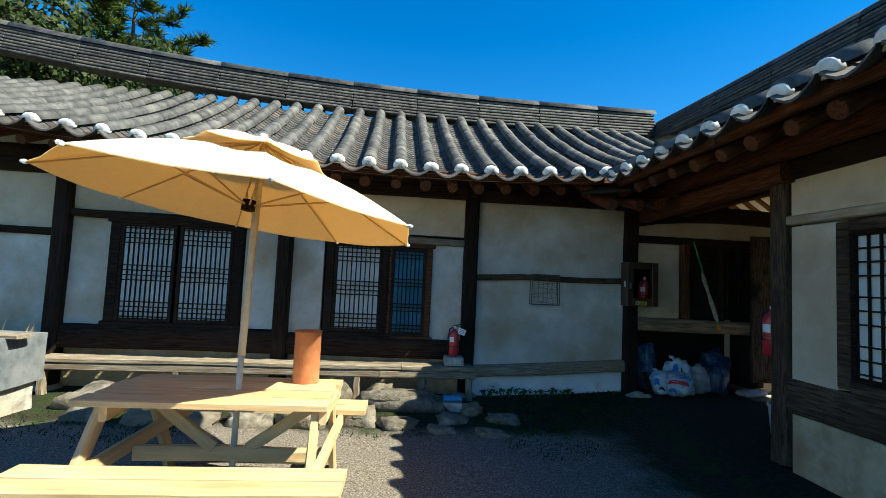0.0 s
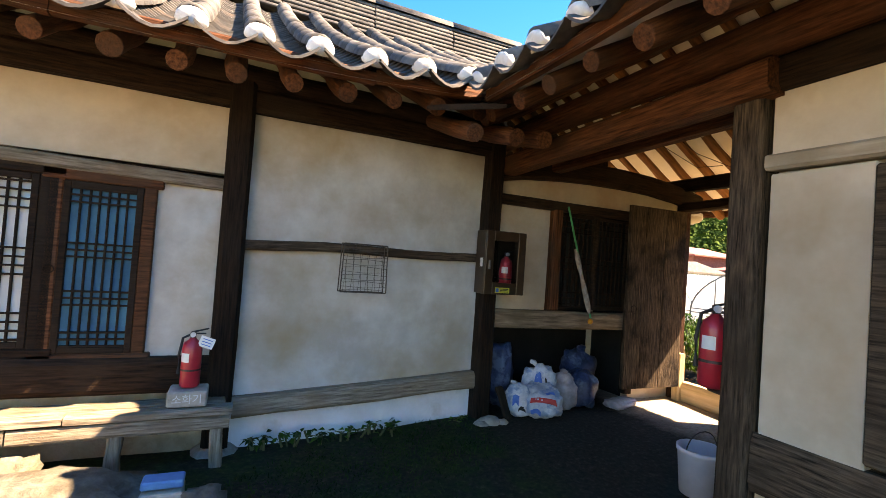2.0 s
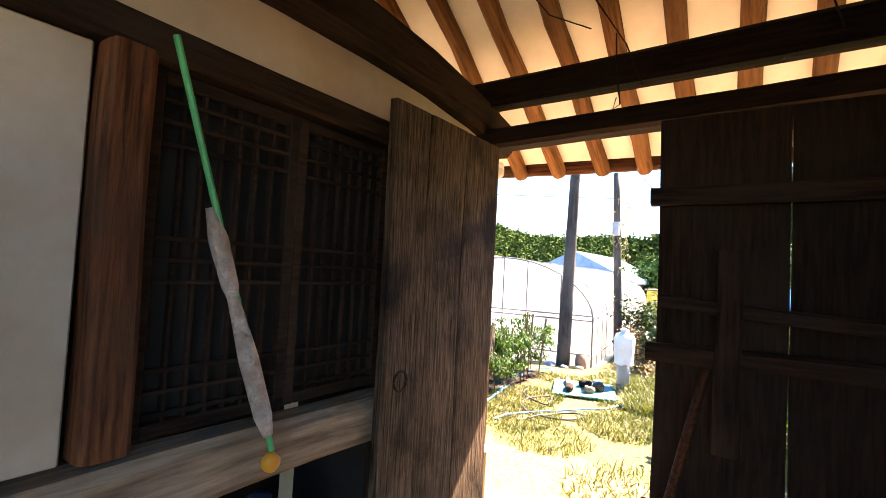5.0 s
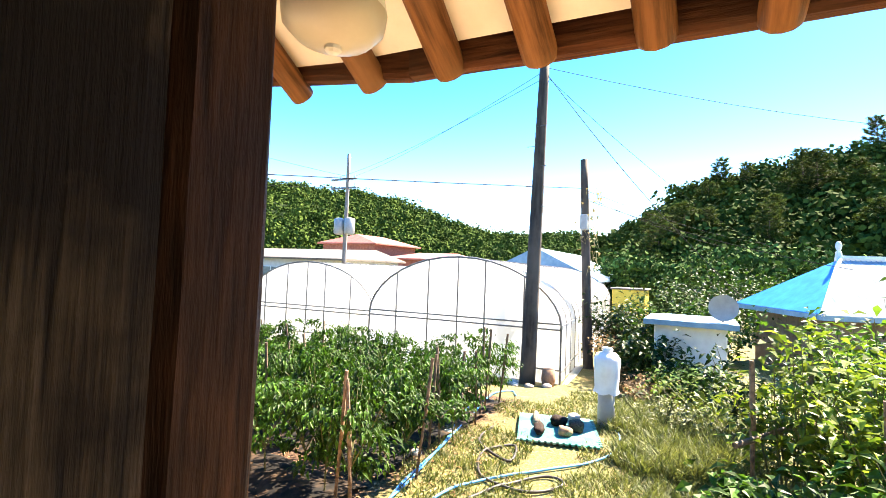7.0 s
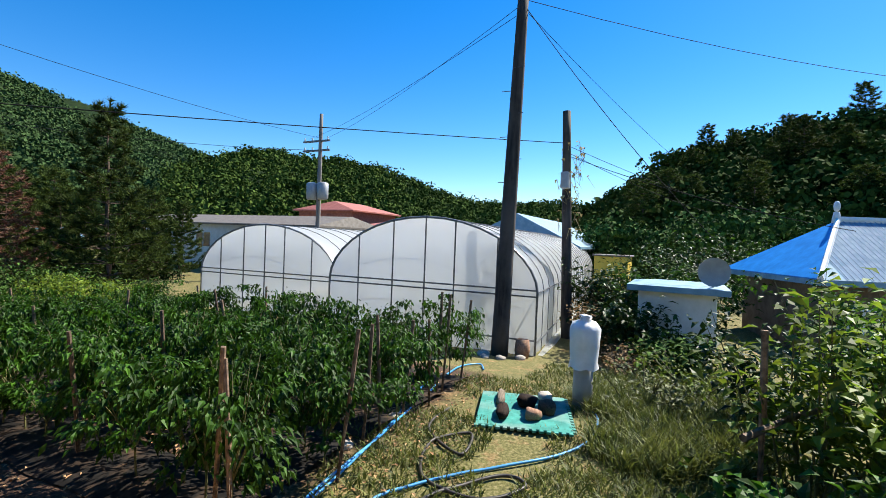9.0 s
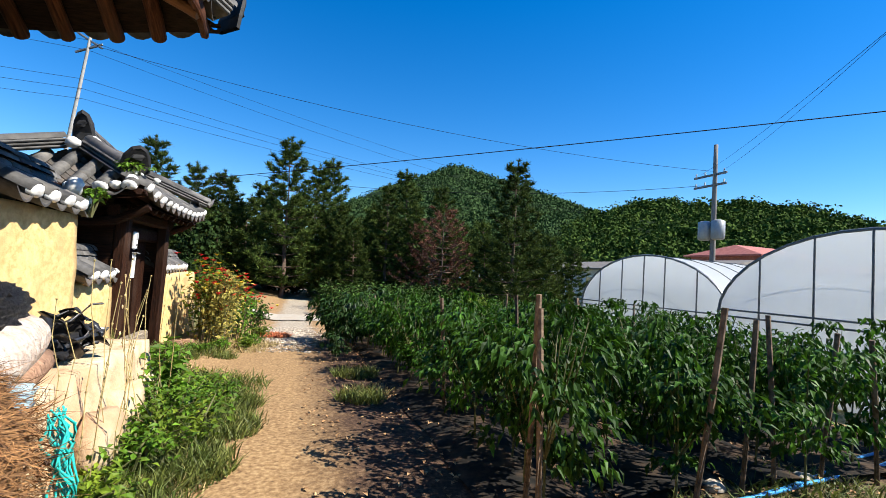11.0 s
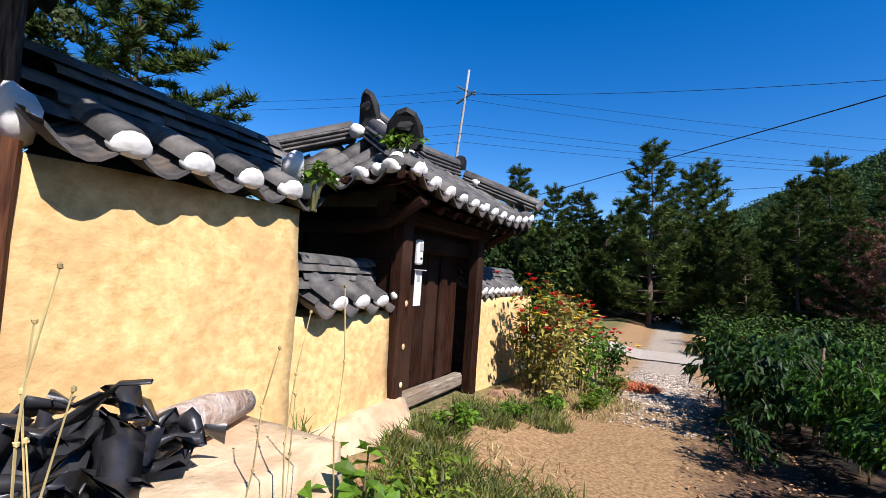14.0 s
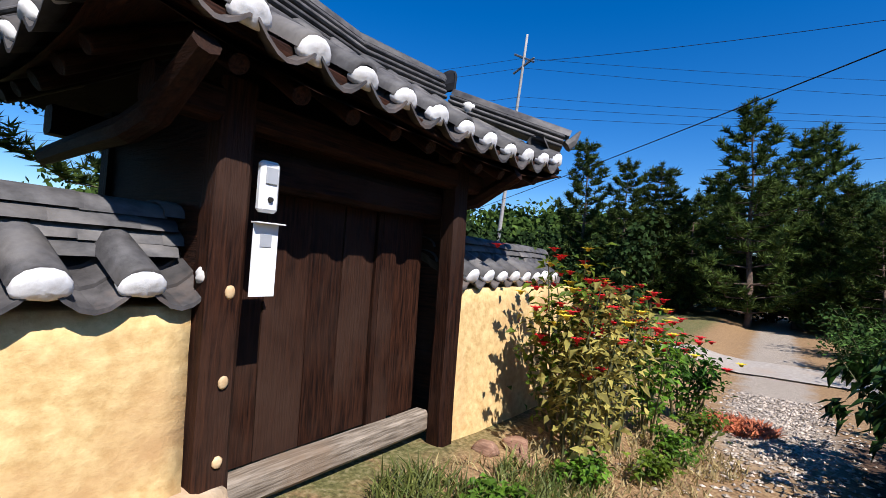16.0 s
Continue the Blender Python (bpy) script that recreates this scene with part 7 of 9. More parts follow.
for dz in (0.0, 0.7):
    part("crossarm", cbox(Mesh(), 0.14, 2.6, 0.14, 0.02, T(34, 31.5, 8.6 - dz)), M_PIPE, p3)
    for j in range(4):
        part("insulator", ring_tube(Mesh(), [(34, 30.4 + 0.75 * j, 8.67 - dz), (34, 30.4 + 0.75 * j, 8.9 - dz)], [0.06, 0.04], 6), M_WHITE, p3)
for dy in (-0.55, 0.5):
    part("transformer", ring_tube(Mesh(), [(33.8, 31.1 + dy, 4.2), (33.8, 31.1 + dy, 4.3), (33.8, 31.1 + dy, 5.4), (33.8, 31.1 + dy, 5.5)], [0.3, 0.42, 0.42, 0.2], 12), M_GREYP, p3, "grey transformer can", smooth=True)
p4 = pole("concrete_pole", "pale concrete pole behind the gate", (-4.0, 34.0, -1.0), (-2.75, 34.0, 12.6), 0.12, 0.06, mat("pale_concrete", (0.26, 0.24, 0.22), (0.4, 0.38, 0.35), 9, 0.9, 0.3))
for z in (11.0, 11.4):
    part("crossarm", cbox(Mesh(), 1.3, 0.1, 0.1, 0.02, T(-2.85, 34, z) @ Matrix.Rotation(0.5 if z > 11.2 else -0.5, 4, "Y")), M_PIPE, p4)


def wire(a, b, sag, r=0.009):
    a, b = Vector(a), Vector(b)
    pts = [a.lerp(b, i / 16) - Vector((0, 0, sag * 4 * (i / 16) * (1 - i / 16))) for i in range(17)]
    tagged(part("overhead_wire", ring_tube(Mesh(), pts, [r] * 17, 4), M_WIRE), "thin black overhead cable strung between poles", "cable", "overhead cables")


wire((21.6, 9.93, 4.65), (-9.0, 36.0, 3.2), 0.3, 0.011)
wire((-2.85, 34, 11.2), (34, 31.1, 8.8), 0.9, 0.012)
wire((18.38, 10.35, 7.4), (34, 30.4, 8.8), 0.3)
wire((18.38, 10.35, 7.2), (34, 32.2, 8.8), 0.3)
wire((18.38, 10.35, 7.5), (40, -14, 9.5), 1.2)
wire((18.38, 10.35, 7.3), (45, 2, 4.0), 0.8)
wire((21.6, 9.93, 4.6), (60, -2, 5.5), 0.8)
wire((21.6, 9.93, 4.4), (60, -1, 5.0), 1.0)
wire((21.6, 9.93, 4.3), (22, 3.0, 2.2), 0.2)
wire((18.38, 10.35, 7.4), (20.2, 5.6, 1.4), 0.25)
for k, z in enumerate((10.9, 11.4, 9.4, 8.9, 8.4)):
    wire((-2.9, 34, z), (40, 62 - 2 * k, z + 0.6), 0.8, 0.009)
    wire((-2.9, 34, z), (-34, 20, z - 1.5), 0.8, 0.009)
wire((34, 31.1, 7.9), (4, 48, 8.0), 1.0, 0.014)

M_WALLW = mat("white_house_wall", (0.6, 0.6, 0.58), (0.72, 0.72, 0.7), 3, 0.85, 0.1)
M_BEIGE = mat("beige_wall", (0.34, 0.27, 0.21), (0.44, 0.36, 0.29), 3, 0.85, 0.1)
M_BROWNW = mat("old_brown_wall", (0.1, 0.07, 0.05), (0.2, 0.15, 0.11), 3, 0.85, 0.2)
M_BRICK = mat("red_brick_wall", (0.22, 0.075, 0.05), (0.34, 0.13, 0.09), 6, 0.85, 0.2)
M_ROOFG = mat("grey_sheet_roof", (0.1, 0.085, 0.07), (0.17, 0.15, 0.125), 3, 0.7, 0.2)
M_ROOFR = mat("red_roof", (0.3, 0.09, 0.07), (0.42, 0.15, 0.11), 3, 0.7, 0.2)
M_ROOFB = mat("blue_roof", (0.0, 0.16, 0.5), (0.01, 0.24, 0.66), 3, 0.4, 0.1)
M_ROOFLB = mat("pale_blue_ribbed_roof", (0.12, 0.24, 0.34), (0.2, 0.33, 0.43), 3, 0.75, 0.1)
M_GLASS = mat("dark_pane", (0.02, 0.03, 0.035), (0.05, 0.06, 0.07), 2, 0.08, 0.0, spec=0.8)


def prism(mb, x0, x1, y0, y1, z, ridge_z, hip, along_y=True, over=0.4):
    """A hipped or gabled roof with thickness."""
    x0, x1, y0, y1 = x0 - over, x1 + over, y0 - over, y1 + over
    if along_y:
        r = [((x0 + x1) / 2, y0 + hip, ridge_z), ((x0 + x1) / 2, y1 - hip, ridge_z)]
        f = [(0, 1, 4), (1, 2, 5, 4), (2, 3, 5), (3, 0, 4, 5)]
    else:
        r = [(x0 + hip, (y0 + y1) / 2, ridge_z), (x1 - hip, (y0 + y1) / 2, ridge_z)]
        f = [(3, 0, 4), (0, 1, 5, 4), (1, 2, 5), (2, 3, 4, 5)]
    lo = [(x0, y0, z), (x1, y0, z), (x1, y1, z), (x0, y1, z)]
    mb.add(lo + r + [(p[0], p[1], p[2] - 0.14) for p in lo], f + [(0, 6, 7, 1), (1, 7, 8, 2), (2, 8, 9, 3), (3, 9, 6, 0), (6, 9, 8, 7)])


def house(name, label, x0, x1, y0, y1, z0, eave, ridge_z, hip, wall, roof, along_y, windows, over=0.5):
    h = thing(name, label, "house", at=T((x0 + x1) / 2, (y0 + y1) / 2, z0))
    part("wall", cbox(Mesh(), x1 - x0, y1 - y0, eave - z0, 0.02, T((x0 + x1) / 2, (y0 + y1) / 2, (z0 + eave) / 2)), wall, h)
    mb = Mesh()
    prism(mb, x0, x1, y0, y1, eave + 0.1, ridge_z, hip, along_y, over)
    part("roof", mb, roof, h)
    for y, z, w, t in windows:
        win_ = part("window", cbox(Mesh(), 0.06, w, t, 0.01, T(x0 - 0.01, y, z)), M_WHITE, h)
        for s in (-1, 1):
            part("pane", cbox(Mesh(), 0.02, w / 2 - 0.12, t - 0.14, 0.004, T(x0 - 0.045, y + s * w / 4, z)), M_GLASS, win_)
    return h


house("white_house", "long white house with a low grey roof", 34.5, 42, 31.5, 55.2, -1.5, 2.2, 3.2, 0.3, M_WALLW, M_ROOFG, True, ((51.0, 0.8, 2.8, 1.6), (45.0, 0.8, 2.0, 1.4), (40.0, 0.8, 2.0, 1.4), (35.5, 0.8, 2.0, 1.4)))
house("brick_house", "red brick house with a red-brown roof", 46, 54, 37.5, 45, -1.5, 4.2, 5.4, 2.0, M_BRICK, M_ROOFR, False, ((41.5, 3.0, 1.8, 1.0),))
house("low_red_house", "low house with a red tin roof", 44, 52, 27.5, 34, -1.5, 2.6, 3.4, 1.5, M_BRICK, M_ROOFR, True, ((30.0, 1.6, 1.6, 1.0),))
house("gable_house", "beige gabled house with a blue-edged roof", 35, 46, 12.4, 19.2, -1.5, 1.4, 3.4, 0.0, M_BEIGE, M_ROOFLB, False, ((16.0, 0.9, 1.6, 1.0),))
bh = house("blue_roofed_house", "low old house with a blue hipped roof", 20.4, 25.5, -5.5, 5.2, -2.2, 0.85, 2.45, 2.6, M_BROWNW, M_ROOFLB, True, ((1.5, -0.2, 1.4, 1.0), (4.0, -0.2, 1.0, 1.0)), 0.6)
mb = Mesh()
mb.add([(19.78, 5.81, 0.97), (26.12, 5.81, 0.97), (22.95, 3.22, 2.47), (19.78, 5.81, 0.94), (26.12, 5.81, 0.94), (22.95, 3.22, 2.44)], [(0, 2, 1), (3, 4, 5), (0, 1, 4, 3), (1, 2, 5, 4), (2, 0, 3, 5)])
part("hip_sheet", mb, M_ROOFB, bh, "bright blue hip of the roof")
for a, b in (((19.8, 5.8, 0.98), (22.95, 3.2, 2.5)), ((22.95, 3.2, 2.5), (22.95, -3.5, 2.5))):
    part("ridge_cap", ring_tube(Mesh(), [a, b], [0.09, 0.09], 6), M_WHITE, bh, "white ridge cap")
part("finial", lump(ring_tube(Mesh(), [(22.95, 3.25, 2.4), (22.95, 3.25, 2.7)], [0.16, 0.1], 8), (22.95, 3.25, 2.85), (0.24, 0.24, 0.3), 2, 10, 0.1), M_WHITE, bh, "white finial", smooth=True)
for k in range(60):
    y = -5.9 + 0.19 * k
    if y < 5.0:
        v = min(1.0, (5.8 - y) / 2.6, (y + 6.1) / 2.6)
        part("roof_rib", ring_tube(Mesh(), [(19.8, y, 0.975), (19.8 + 3.15 * v, y, 0.975 + 1.5 * v)], [0.012, 0.012], 4), M_ROOFLB, bh)
bh.matrix_basis = T(23.68, 3.0, 0) @ Matrix.Diagonal((0.7, 0.7, 1, 1)) @ T(-23.68, -3.0, 0) @ T(0, -1.6, 0.08) @ T(19.8, 5.8, 0) @ Matrix.Rotation(radians(22), 4, "Z") @ T(-19.8, -5.8, 0) @ bh.matrix_basis
shed = house("blue_shed", "low white shed with a pale blue flat roof", 20.0, 21.6, 5.9, 7.6, -1.8, 0.6, 0.8, 0.6, M_WALLW, M_ROOFLB, True, (), 0.25)
dish = thing("satellite_dish", "grey satellite dish on a short pole", "dish", at=T(20.2, 6.0, 0.6))
mb = Mesh()
for i in range(5):
    for j in range(14):
        q, rr = 6.28 * j / 14, 0.34 * i / 4
        mb.v.append((-0.5 * rr * rr * 1.2, rr * math.cos(q), rr * math.sin(q)))
mb.f = [(i * 14 + j, i * 14 + (j + 1) % 14, (i + 1) * 14 + (j + 1) % 14, (i + 1) * 14 + j) for i in range(4) for j in range(14)]
part("reflector", mb, M_GREYP, dish, "", T(20.0, 6.0, 1.1), smooth=True)
part("mount", ring_tube(Mesh(), [(20.2, 6.0, 0.6), (20.05, 6.0, 1.1)], [0.03, 0.03], 6), M_PIPE, dish)
yb = thing("yellow_shed", "small yellow shed behind the greenhouse", "shed", at=T(32.5, 10.5, -0.8))
part("body", cbox(Mesh(), 2.0, 1.6, 2.2, 0.03, T(33, 9.9, 0.0)), mat("yellow_paint", (0.6, 0.42, 0.05), (0.7, 0.52, 0.09), 4, 0.6, 0.1), yb)
part("lid", cbox(Mesh(), 2.2, 1.8, 0.08, 0.02, T(33, 9.9, 1.13)), M_ROOFG, yb)
# pale houses glimpsed between the pines
for k, (az, dist, w, h) in enumerate(((9, 46, 5, 2.6), (14.5, 48, 6, 2.2), (20.5, 45, 5, 1.8), (4, 52, 6, 2.4))):
    x, y = spot(az, dist)
    hs_ = thing("village_house", "pale house glimpsed between the pines", "house", at=T(x, y, -1.2))
    part("wall", cbox(Mesh(), w, 4, h, 0.03, T(x, y, -1.2 + h / 2)), M_WALLW, hs_)
    mb = Mesh()
    prism(mb, x - w / 2, x + w / 2, y - 2, y + 2, -1.2 + h, -0.3 + h, 0.0, False)
    part("roof", mb, (M_ROOFG, M_ROOFB, M_ROOFLB, M_ROOFR)[k], hs_)
# asphalt road crossing at the end of the lane
mb = Mesh()
for i in range(97):
    x = -8 + 0.5 * i
    for d in (-1.0, -0.5, 0.0, 0.5, 1.0):
        mb.v.append((x, 25.0 + 0.06 * x + d, land(x, 25.0 + 0.06 * x + d) + 0.03))
mb.f = [(5 * i + j, 5 * i + 5 + j, 5 * i + 6 + j, 5 * i + 1 + j) for i in range(96) for j in range(4)]
tagged(part("road", mb, mat("worn_road", (0.34, 0.29, 0.23), (0.48, 0.42, 0.34), 12, 0.9, 0.3, c3=(0.42, 0.33, 0.24), where="World")), "pale worn road crossing the end of the lane", "road", kind="structure")

# ---------------------------------------------------------------- meadow clutter: mat, post, hoses
M_MAT = mat("teal_foam_mat", (0.02, 0.2, 0.16), (0.05, 0.34, 0.28), 8, 0.8, 0.3, c3=(0.2, 0.3, 0.26), big=2)
mt = thing("teal_mat", "teal foam mat with notched edge lying on the grass", "mat", at=T(13.4, 8.4, -0.65))
mm = T(13.4, 8.4, land(13.4, 8.4) + 0.035) @ Matrix.Rotation(radians(18), 4, "Z")
mb = cbox(Mesh(), 1.25, 1.15, 0.03, 0.006)
for i in range(14):
    cbox(mb, 0.05, 0.05, 0.03, 0.004, T(-0.645, -0.55 + 0.085 * i, 0))
    cbox(mb, 0.05, 0.05, 0.03, 0.004, T(-0.58 + 0.088 * i, -0.595, 0))
part("sheet", mb, M_MAT, mt, "", mm)
for k, (x, y, sx, sy, sz, m_) in enumerate(((-0.25, 0.25, 0.5, 0.16, 0.12, M_WOOD), (0.15, -0.05, 0.3, 0.28, 0.16, M_WOOD), (-0.3, -0.12, 0.26, 0.22, 0.14, M_LOGW), (0.3, 0.3, 0.6, 0.12, 0.1, M_WOOD_GREY), (-0.05, -0.3, 0.28, 0.25, 0.17, M_WOOD_OLD), (0.4, -0.3, 0.24, 0.2, 0.14, M_STONE))):
    p_ = part("mat_stone" if m_ is M_STONE else "wood_piece", lump(Mesh(), (0, 0, 0), (sx, sy, sz), k, 9, 0.3, 0.5), m_, None, "", mm @ T(x, y, sz * 0.42 + 0.015), smooth=True)
    tagged(p_, "rough stone weighing down the teal mat" if m_ is M_STONE else "piece of old wood lying on the teal mat", "stone" if m_ is M_STONE else "wood")
wp = thing("wrapped_tap_post", "standpipe post wrapped in a white plastic sack", "standpipe", at=T(14.2, 7.8, -0.65))
part("pipe", ring_tube(Mesh(), [(14.2, 7.8, -0.75), (14.2, 7.8, 0.1)], [0.14, 0.13], 12), M_GREYP, wp, smooth=True)
mb = Mesh()
for i, (z, r) in enumerate(((-0.1, 0.21), (-0.02, 0.19), (0.2, 0.2), (0.44, 0.215), (0.52, 0.17), (0.56, 0.06), (0.62, 0.09))):
    mb.v += [(14.2 + r * (1 + 0.12 * noise.noise((j * 0.9, z * 6, 3))) * math.cos(6.28 * j / 16), 7.8 + r * (1 + 0.12 * noise.noise((j * 0.9, z * 6, 8))) * math.sin(6.28 * j / 16), z + 0.02 * math.sin(j * 2.3)) for j in range(16)]
    if i:
        n = len(mb.v) - 32
        mb.f += [(n + j, n + (j + 1) % 16, n + 16 + (j + 1) % 16, n + 16 + j) for j in range(16)]
mb.f.append(tuple(range(len(mb.v) - 16, len(mb.v))))
part("sack", mb, M_WHITE, wp, "crumpled white plastic sack", smooth=True)


def hose(label, pts, r, material):
    fine = []
    pts = [Vector((*p, 0)) for p in pts]
    for i in range(len(pts) - 1):
        a, b, c, d = pts[max(0, i - 1)], pts[i], pts[i + 1], pts[min(len(pts) - 1, i + 2)]
        for k in range(8):
            t = k / 8
            q = 0.5 * ((2 * b) + (c - a) * t + (2 * a - 5 * b + 4 * c - d) * t * t + (3 * b - a - 3 * c + d) * t ** 3)
            fine.append((q.x, q.y, land(q.x, q.y) + r + 0.015))
    tagged(part("garden_hose", ring_tube(Mesh(), fine, [r] * len(fine), 6), material, smooth=True), label, "hose", "hoses")


M_HOSEB = mat("blue_hose", (0.03, 0.22, 0.5), (0.06, 0.32, 0.62), 6, 0.4, 0.05)
M_HOSEK = mat("black_hose", (0.02, 0.016, 0.013), (0.06, 0.05, 0.04), 6, 0.5, 0.05)
hose("blue garden hose running along the field edge", [(9.8, 9.1), (10.5, 9.35), (11.6, 9.5), (12.6, 9.7), (13.8, 9.9), (15.6, 10.35), (16.2, 10.2), (15.7, 9.9)], 0.016, M_HOSEB)
hose("second blue hose beside the first", [(9.9, 9.25), (10.8, 9.35), (12.0, 9.6), (13.2, 9.95), (14.6, 10.2)], 0.014, M_HOSEB)
hose("blue hose end curling to the standpipe", [(10.5, 8.9), (10.9, 8.8), (11.5, 8.45), (12.2, 7.85), (12.9, 7.5), (13.7, 7.5), (14.1, 7.65)], 0.016, M_HOSEB)
hose("black hose looped on the grass", [(10.7, 8.6), (11.2, 8.4), (11.7, 8.05), (11.6, 7.8), (11.2, 8.1), (11.3, 8.7), (12.0, 9.0), (12.4, 8.7), (11.9, 8.6), (12.3, 9.2), (13.1, 9.3)], 0.018, M_HOSEK)
for k, (x, y, s) in enumerate(((17.6, 10.7, 0.4), (17.9, 9.9, 0.3), (17.2, 10.5, 0.25), (12.4, 9.75, 0.2), (11.4, 9.7, 0.18), (17.4, 10.2, 0.3))):
    tagged(part("field_stone", lump(Mesh(), (0, 0, 0), (s, s * 0.8, s * 0.5), k + 40, 9, 0.3), M_STONE, None, "", T(x, y, land(x, y) + s * 0.12), smooth=True), "loose field stone at the foot of the rows", "stone", "field stones")
pt_ = thing("clay_jar", "small brown clay jar by the greenhouse", "jar", at=T(18.2, 9.95, -1.15))
part("jar_body", ring_tube(Mesh(), [(18.2, 9.95, -1.2), (18.2, 9.95, -0.95), (18.2, 9.95, -0.7)], [0.14, 0.19, 0.16], 12), M_LOGW, pt_, smooth=True)
# ---------------------------------------------------------------- things in the yard
M_CANVAS = mat("ochre_canvas", (0.8, 0.72, 0.55), (0.86, 0.78, 0.62), 20, 0.85, 0.15, thin=0.36, vary=0.0)
M_POLE = mat("pale_pole", (0.42, 0.39, 0.34), (0.52, 0.49, 0.43), 10, 0.5, 0.1)
M_TERRA = mat("terracotta", (0.46, 0.16, 0.06), (0.6, 0.24, 0.1), 10, 0.8, 0.3)
M_REDP = mat("red_enamel", (0.45, 0.02, 0.03), (0.55, 0.03, 0.045), 5, 0.3, 0.03, spec=0.6)
M_BLACK = mat("black_rubber", (0.012, 0.012, 0.012), (0.03, 0.03, 0.03), 6, 0.6, 0.1)
M_LABEL = mat("paper_label", (0.7, 0.69, 0.66), (0.78, 0.77, 0.74), 8, 0.7, 0.05)
M_YELLOW = mat("yellow_sticker", (0.68, 0.56, 0.05), (0.75, 0.62, 0.08), 8, 0.5, 0.02)
M_INKBLUE = mat("blue_print", (0.02, 0.12, 0.4), (0.04, 0.18, 0.5), 8, 0.6, 0.02)
M_INKRED = mat("red_print", (0.5, 0.03, 0.03), (0.6, 0.06, 0.05), 8, 0.6, 0.02)
M_BROWNM = mat("brown_steel", (0.03, 0.016, 0.008), (0.05, 0.027, 0.013), 8, 0.34, 0.05, spec=0.4)
M_IRON = mat("rusty_wire", (0.06, 0.045, 0.035), (0.13, 0.1, 0.08), 12, 0.6, 0.1, metal=0.5)
M_PATIO = mat("grey_trough", (0.09, 0.1, 0.11), (0.17, 0.18, 0.19), 8, 0.8, 0.3, c3=(0.2, 0.2, 0.2), big=3)

TX0, TX1, TY0, TY1, TZ = -2.0, -0.45, 3.05, 3.85, 0.72
tab = thing("picnic_table", "sunlit pine picnic table with attached benches", "table", at=T(-1.15, 3.45, -0.1))
for k in range(4):
    y = TY0 + 0.1 + 0.2 * k
    beam("table_plank", (TX0 + 0.02 * (k % 2), y, TZ - 0.02), (TX1 - 0.015 * (k % 3), y, TZ - 0.02), 0.192, 0.042, M_WOOD_PALE, tab, wob=0.003, k=0.08)
for y in (2.58, 2.76, 4.14, 4.32):
    beam("bench_plank", (TX0 - 0.08, y, 0.4), (TX1 + 0.17, y, 0.4), 0.172, 0.045, M_WOOD_PALE, tab, wob=0.003, k=0.08)
for x in (-1.82, -0.48):
    beam("table_crosspiece", (x, TY0 + 0.04, TZ - 0.085), (x, TY1 - 0.04, TZ - 0.085), 0.05, 0.09, M_WOOD_PALE, tab)
    beam("bench_support", (x, 2.52, 0.33), (x, 4.38, 0.33), 0.05, 0.1, M_WOOD_PALE, tab)
    for s in (-1, 1):
        beam("slanted_leg", (x - 0.05, 3.45 + 0.28 * s, TZ - 0.06), (x - 0.05, 3.45 + 0.72 * s, -0.12), 0.05, 0.11, M_WOOD_PALE, tab)
    beam("brace", (x + 0.1 * (1 if x < -1 else -1), 3.45, TZ - 0.08), (-1.15 + (0.12 if x > -1 else -0.12), 3.45, 0.31), 0.05, 0.08, M_WOOD_PALE, tab)
beam("stretcher", (-1.8, 3.45, 0.27), (-0.5, 3.45, 0.27), 0.06, 0.1, M_WOOD_PALE, tab)

umb = thing("parasol", "ochre canvas parasol with vented top over the table", "parasol", at=T(-1.12, 3.45, -0.05))
part("pole", ring_tube(Mesh(), [(-1.14, 3.45, -0.1), (-1.13, 3.45, 1.0)], [0.022, 0.022], 12), M_POLE, umb, smooth=True)
part("upper_pole", ring_tube(Mesh(), [(-1.13, 3.45, 0.95), (-1.09, 3.45, 2.4)], [0.027, 0.027], 12), M_POLE, umb, smooth=True)
nt_ = M_CANVAS.node_tree
for nd in nt_.nodes:
    if nd.type == "BSDF_TRANSLUCENT":
        for l_ in list(nd.inputs[0].links):
            nt_.links.remove(l_)
        nd.inputs[0].default_value = (0.85, 0.56, 0.2, 1)
UM = T(-1.1, 3.45, 2.44) @ Matrix.Rotation(radians(6.5), 4, "Y") @ Matrix.Rotation(radians(-3), 4, "X")


def canopy(r0, z0, r1, z1, drop, n=8, rings=6):
    mb = Mesh()
    for th in (0.0, -0.006):
        for i in range(rings + 1):
            t = i / rings
            r, z = r0 + (r1 - r0) * t, z0 + (z1 - z0) * t
            for j in range(n * 4):
                a = 2 * math.pi * j / (n * 4) + math.pi / 8
                f = (j % 4) / 4
                k = 1 - 0.075 * math.sin(math.pi * f)
                mb.v.append((r * k * math.cos(a), r * k * math.sin(a), z + th - drop * math.sin(math.pi * f) * t * 0.0 + 0.03 * math.sin(math.pi * t) - 0.02 * math.sin(math.pi * f)))
    w = n * 4
    tot = (rings + 1) * w
    for i in range(rings):
        for j in range(w):
            q = (i * w + j, i * w + (j + 1) % w, (i + 1) * w + (j + 1) % w, (i + 1) * w + j)
            mb.f += [q, tuple(x + tot for x in q[::-1])]
    return mb


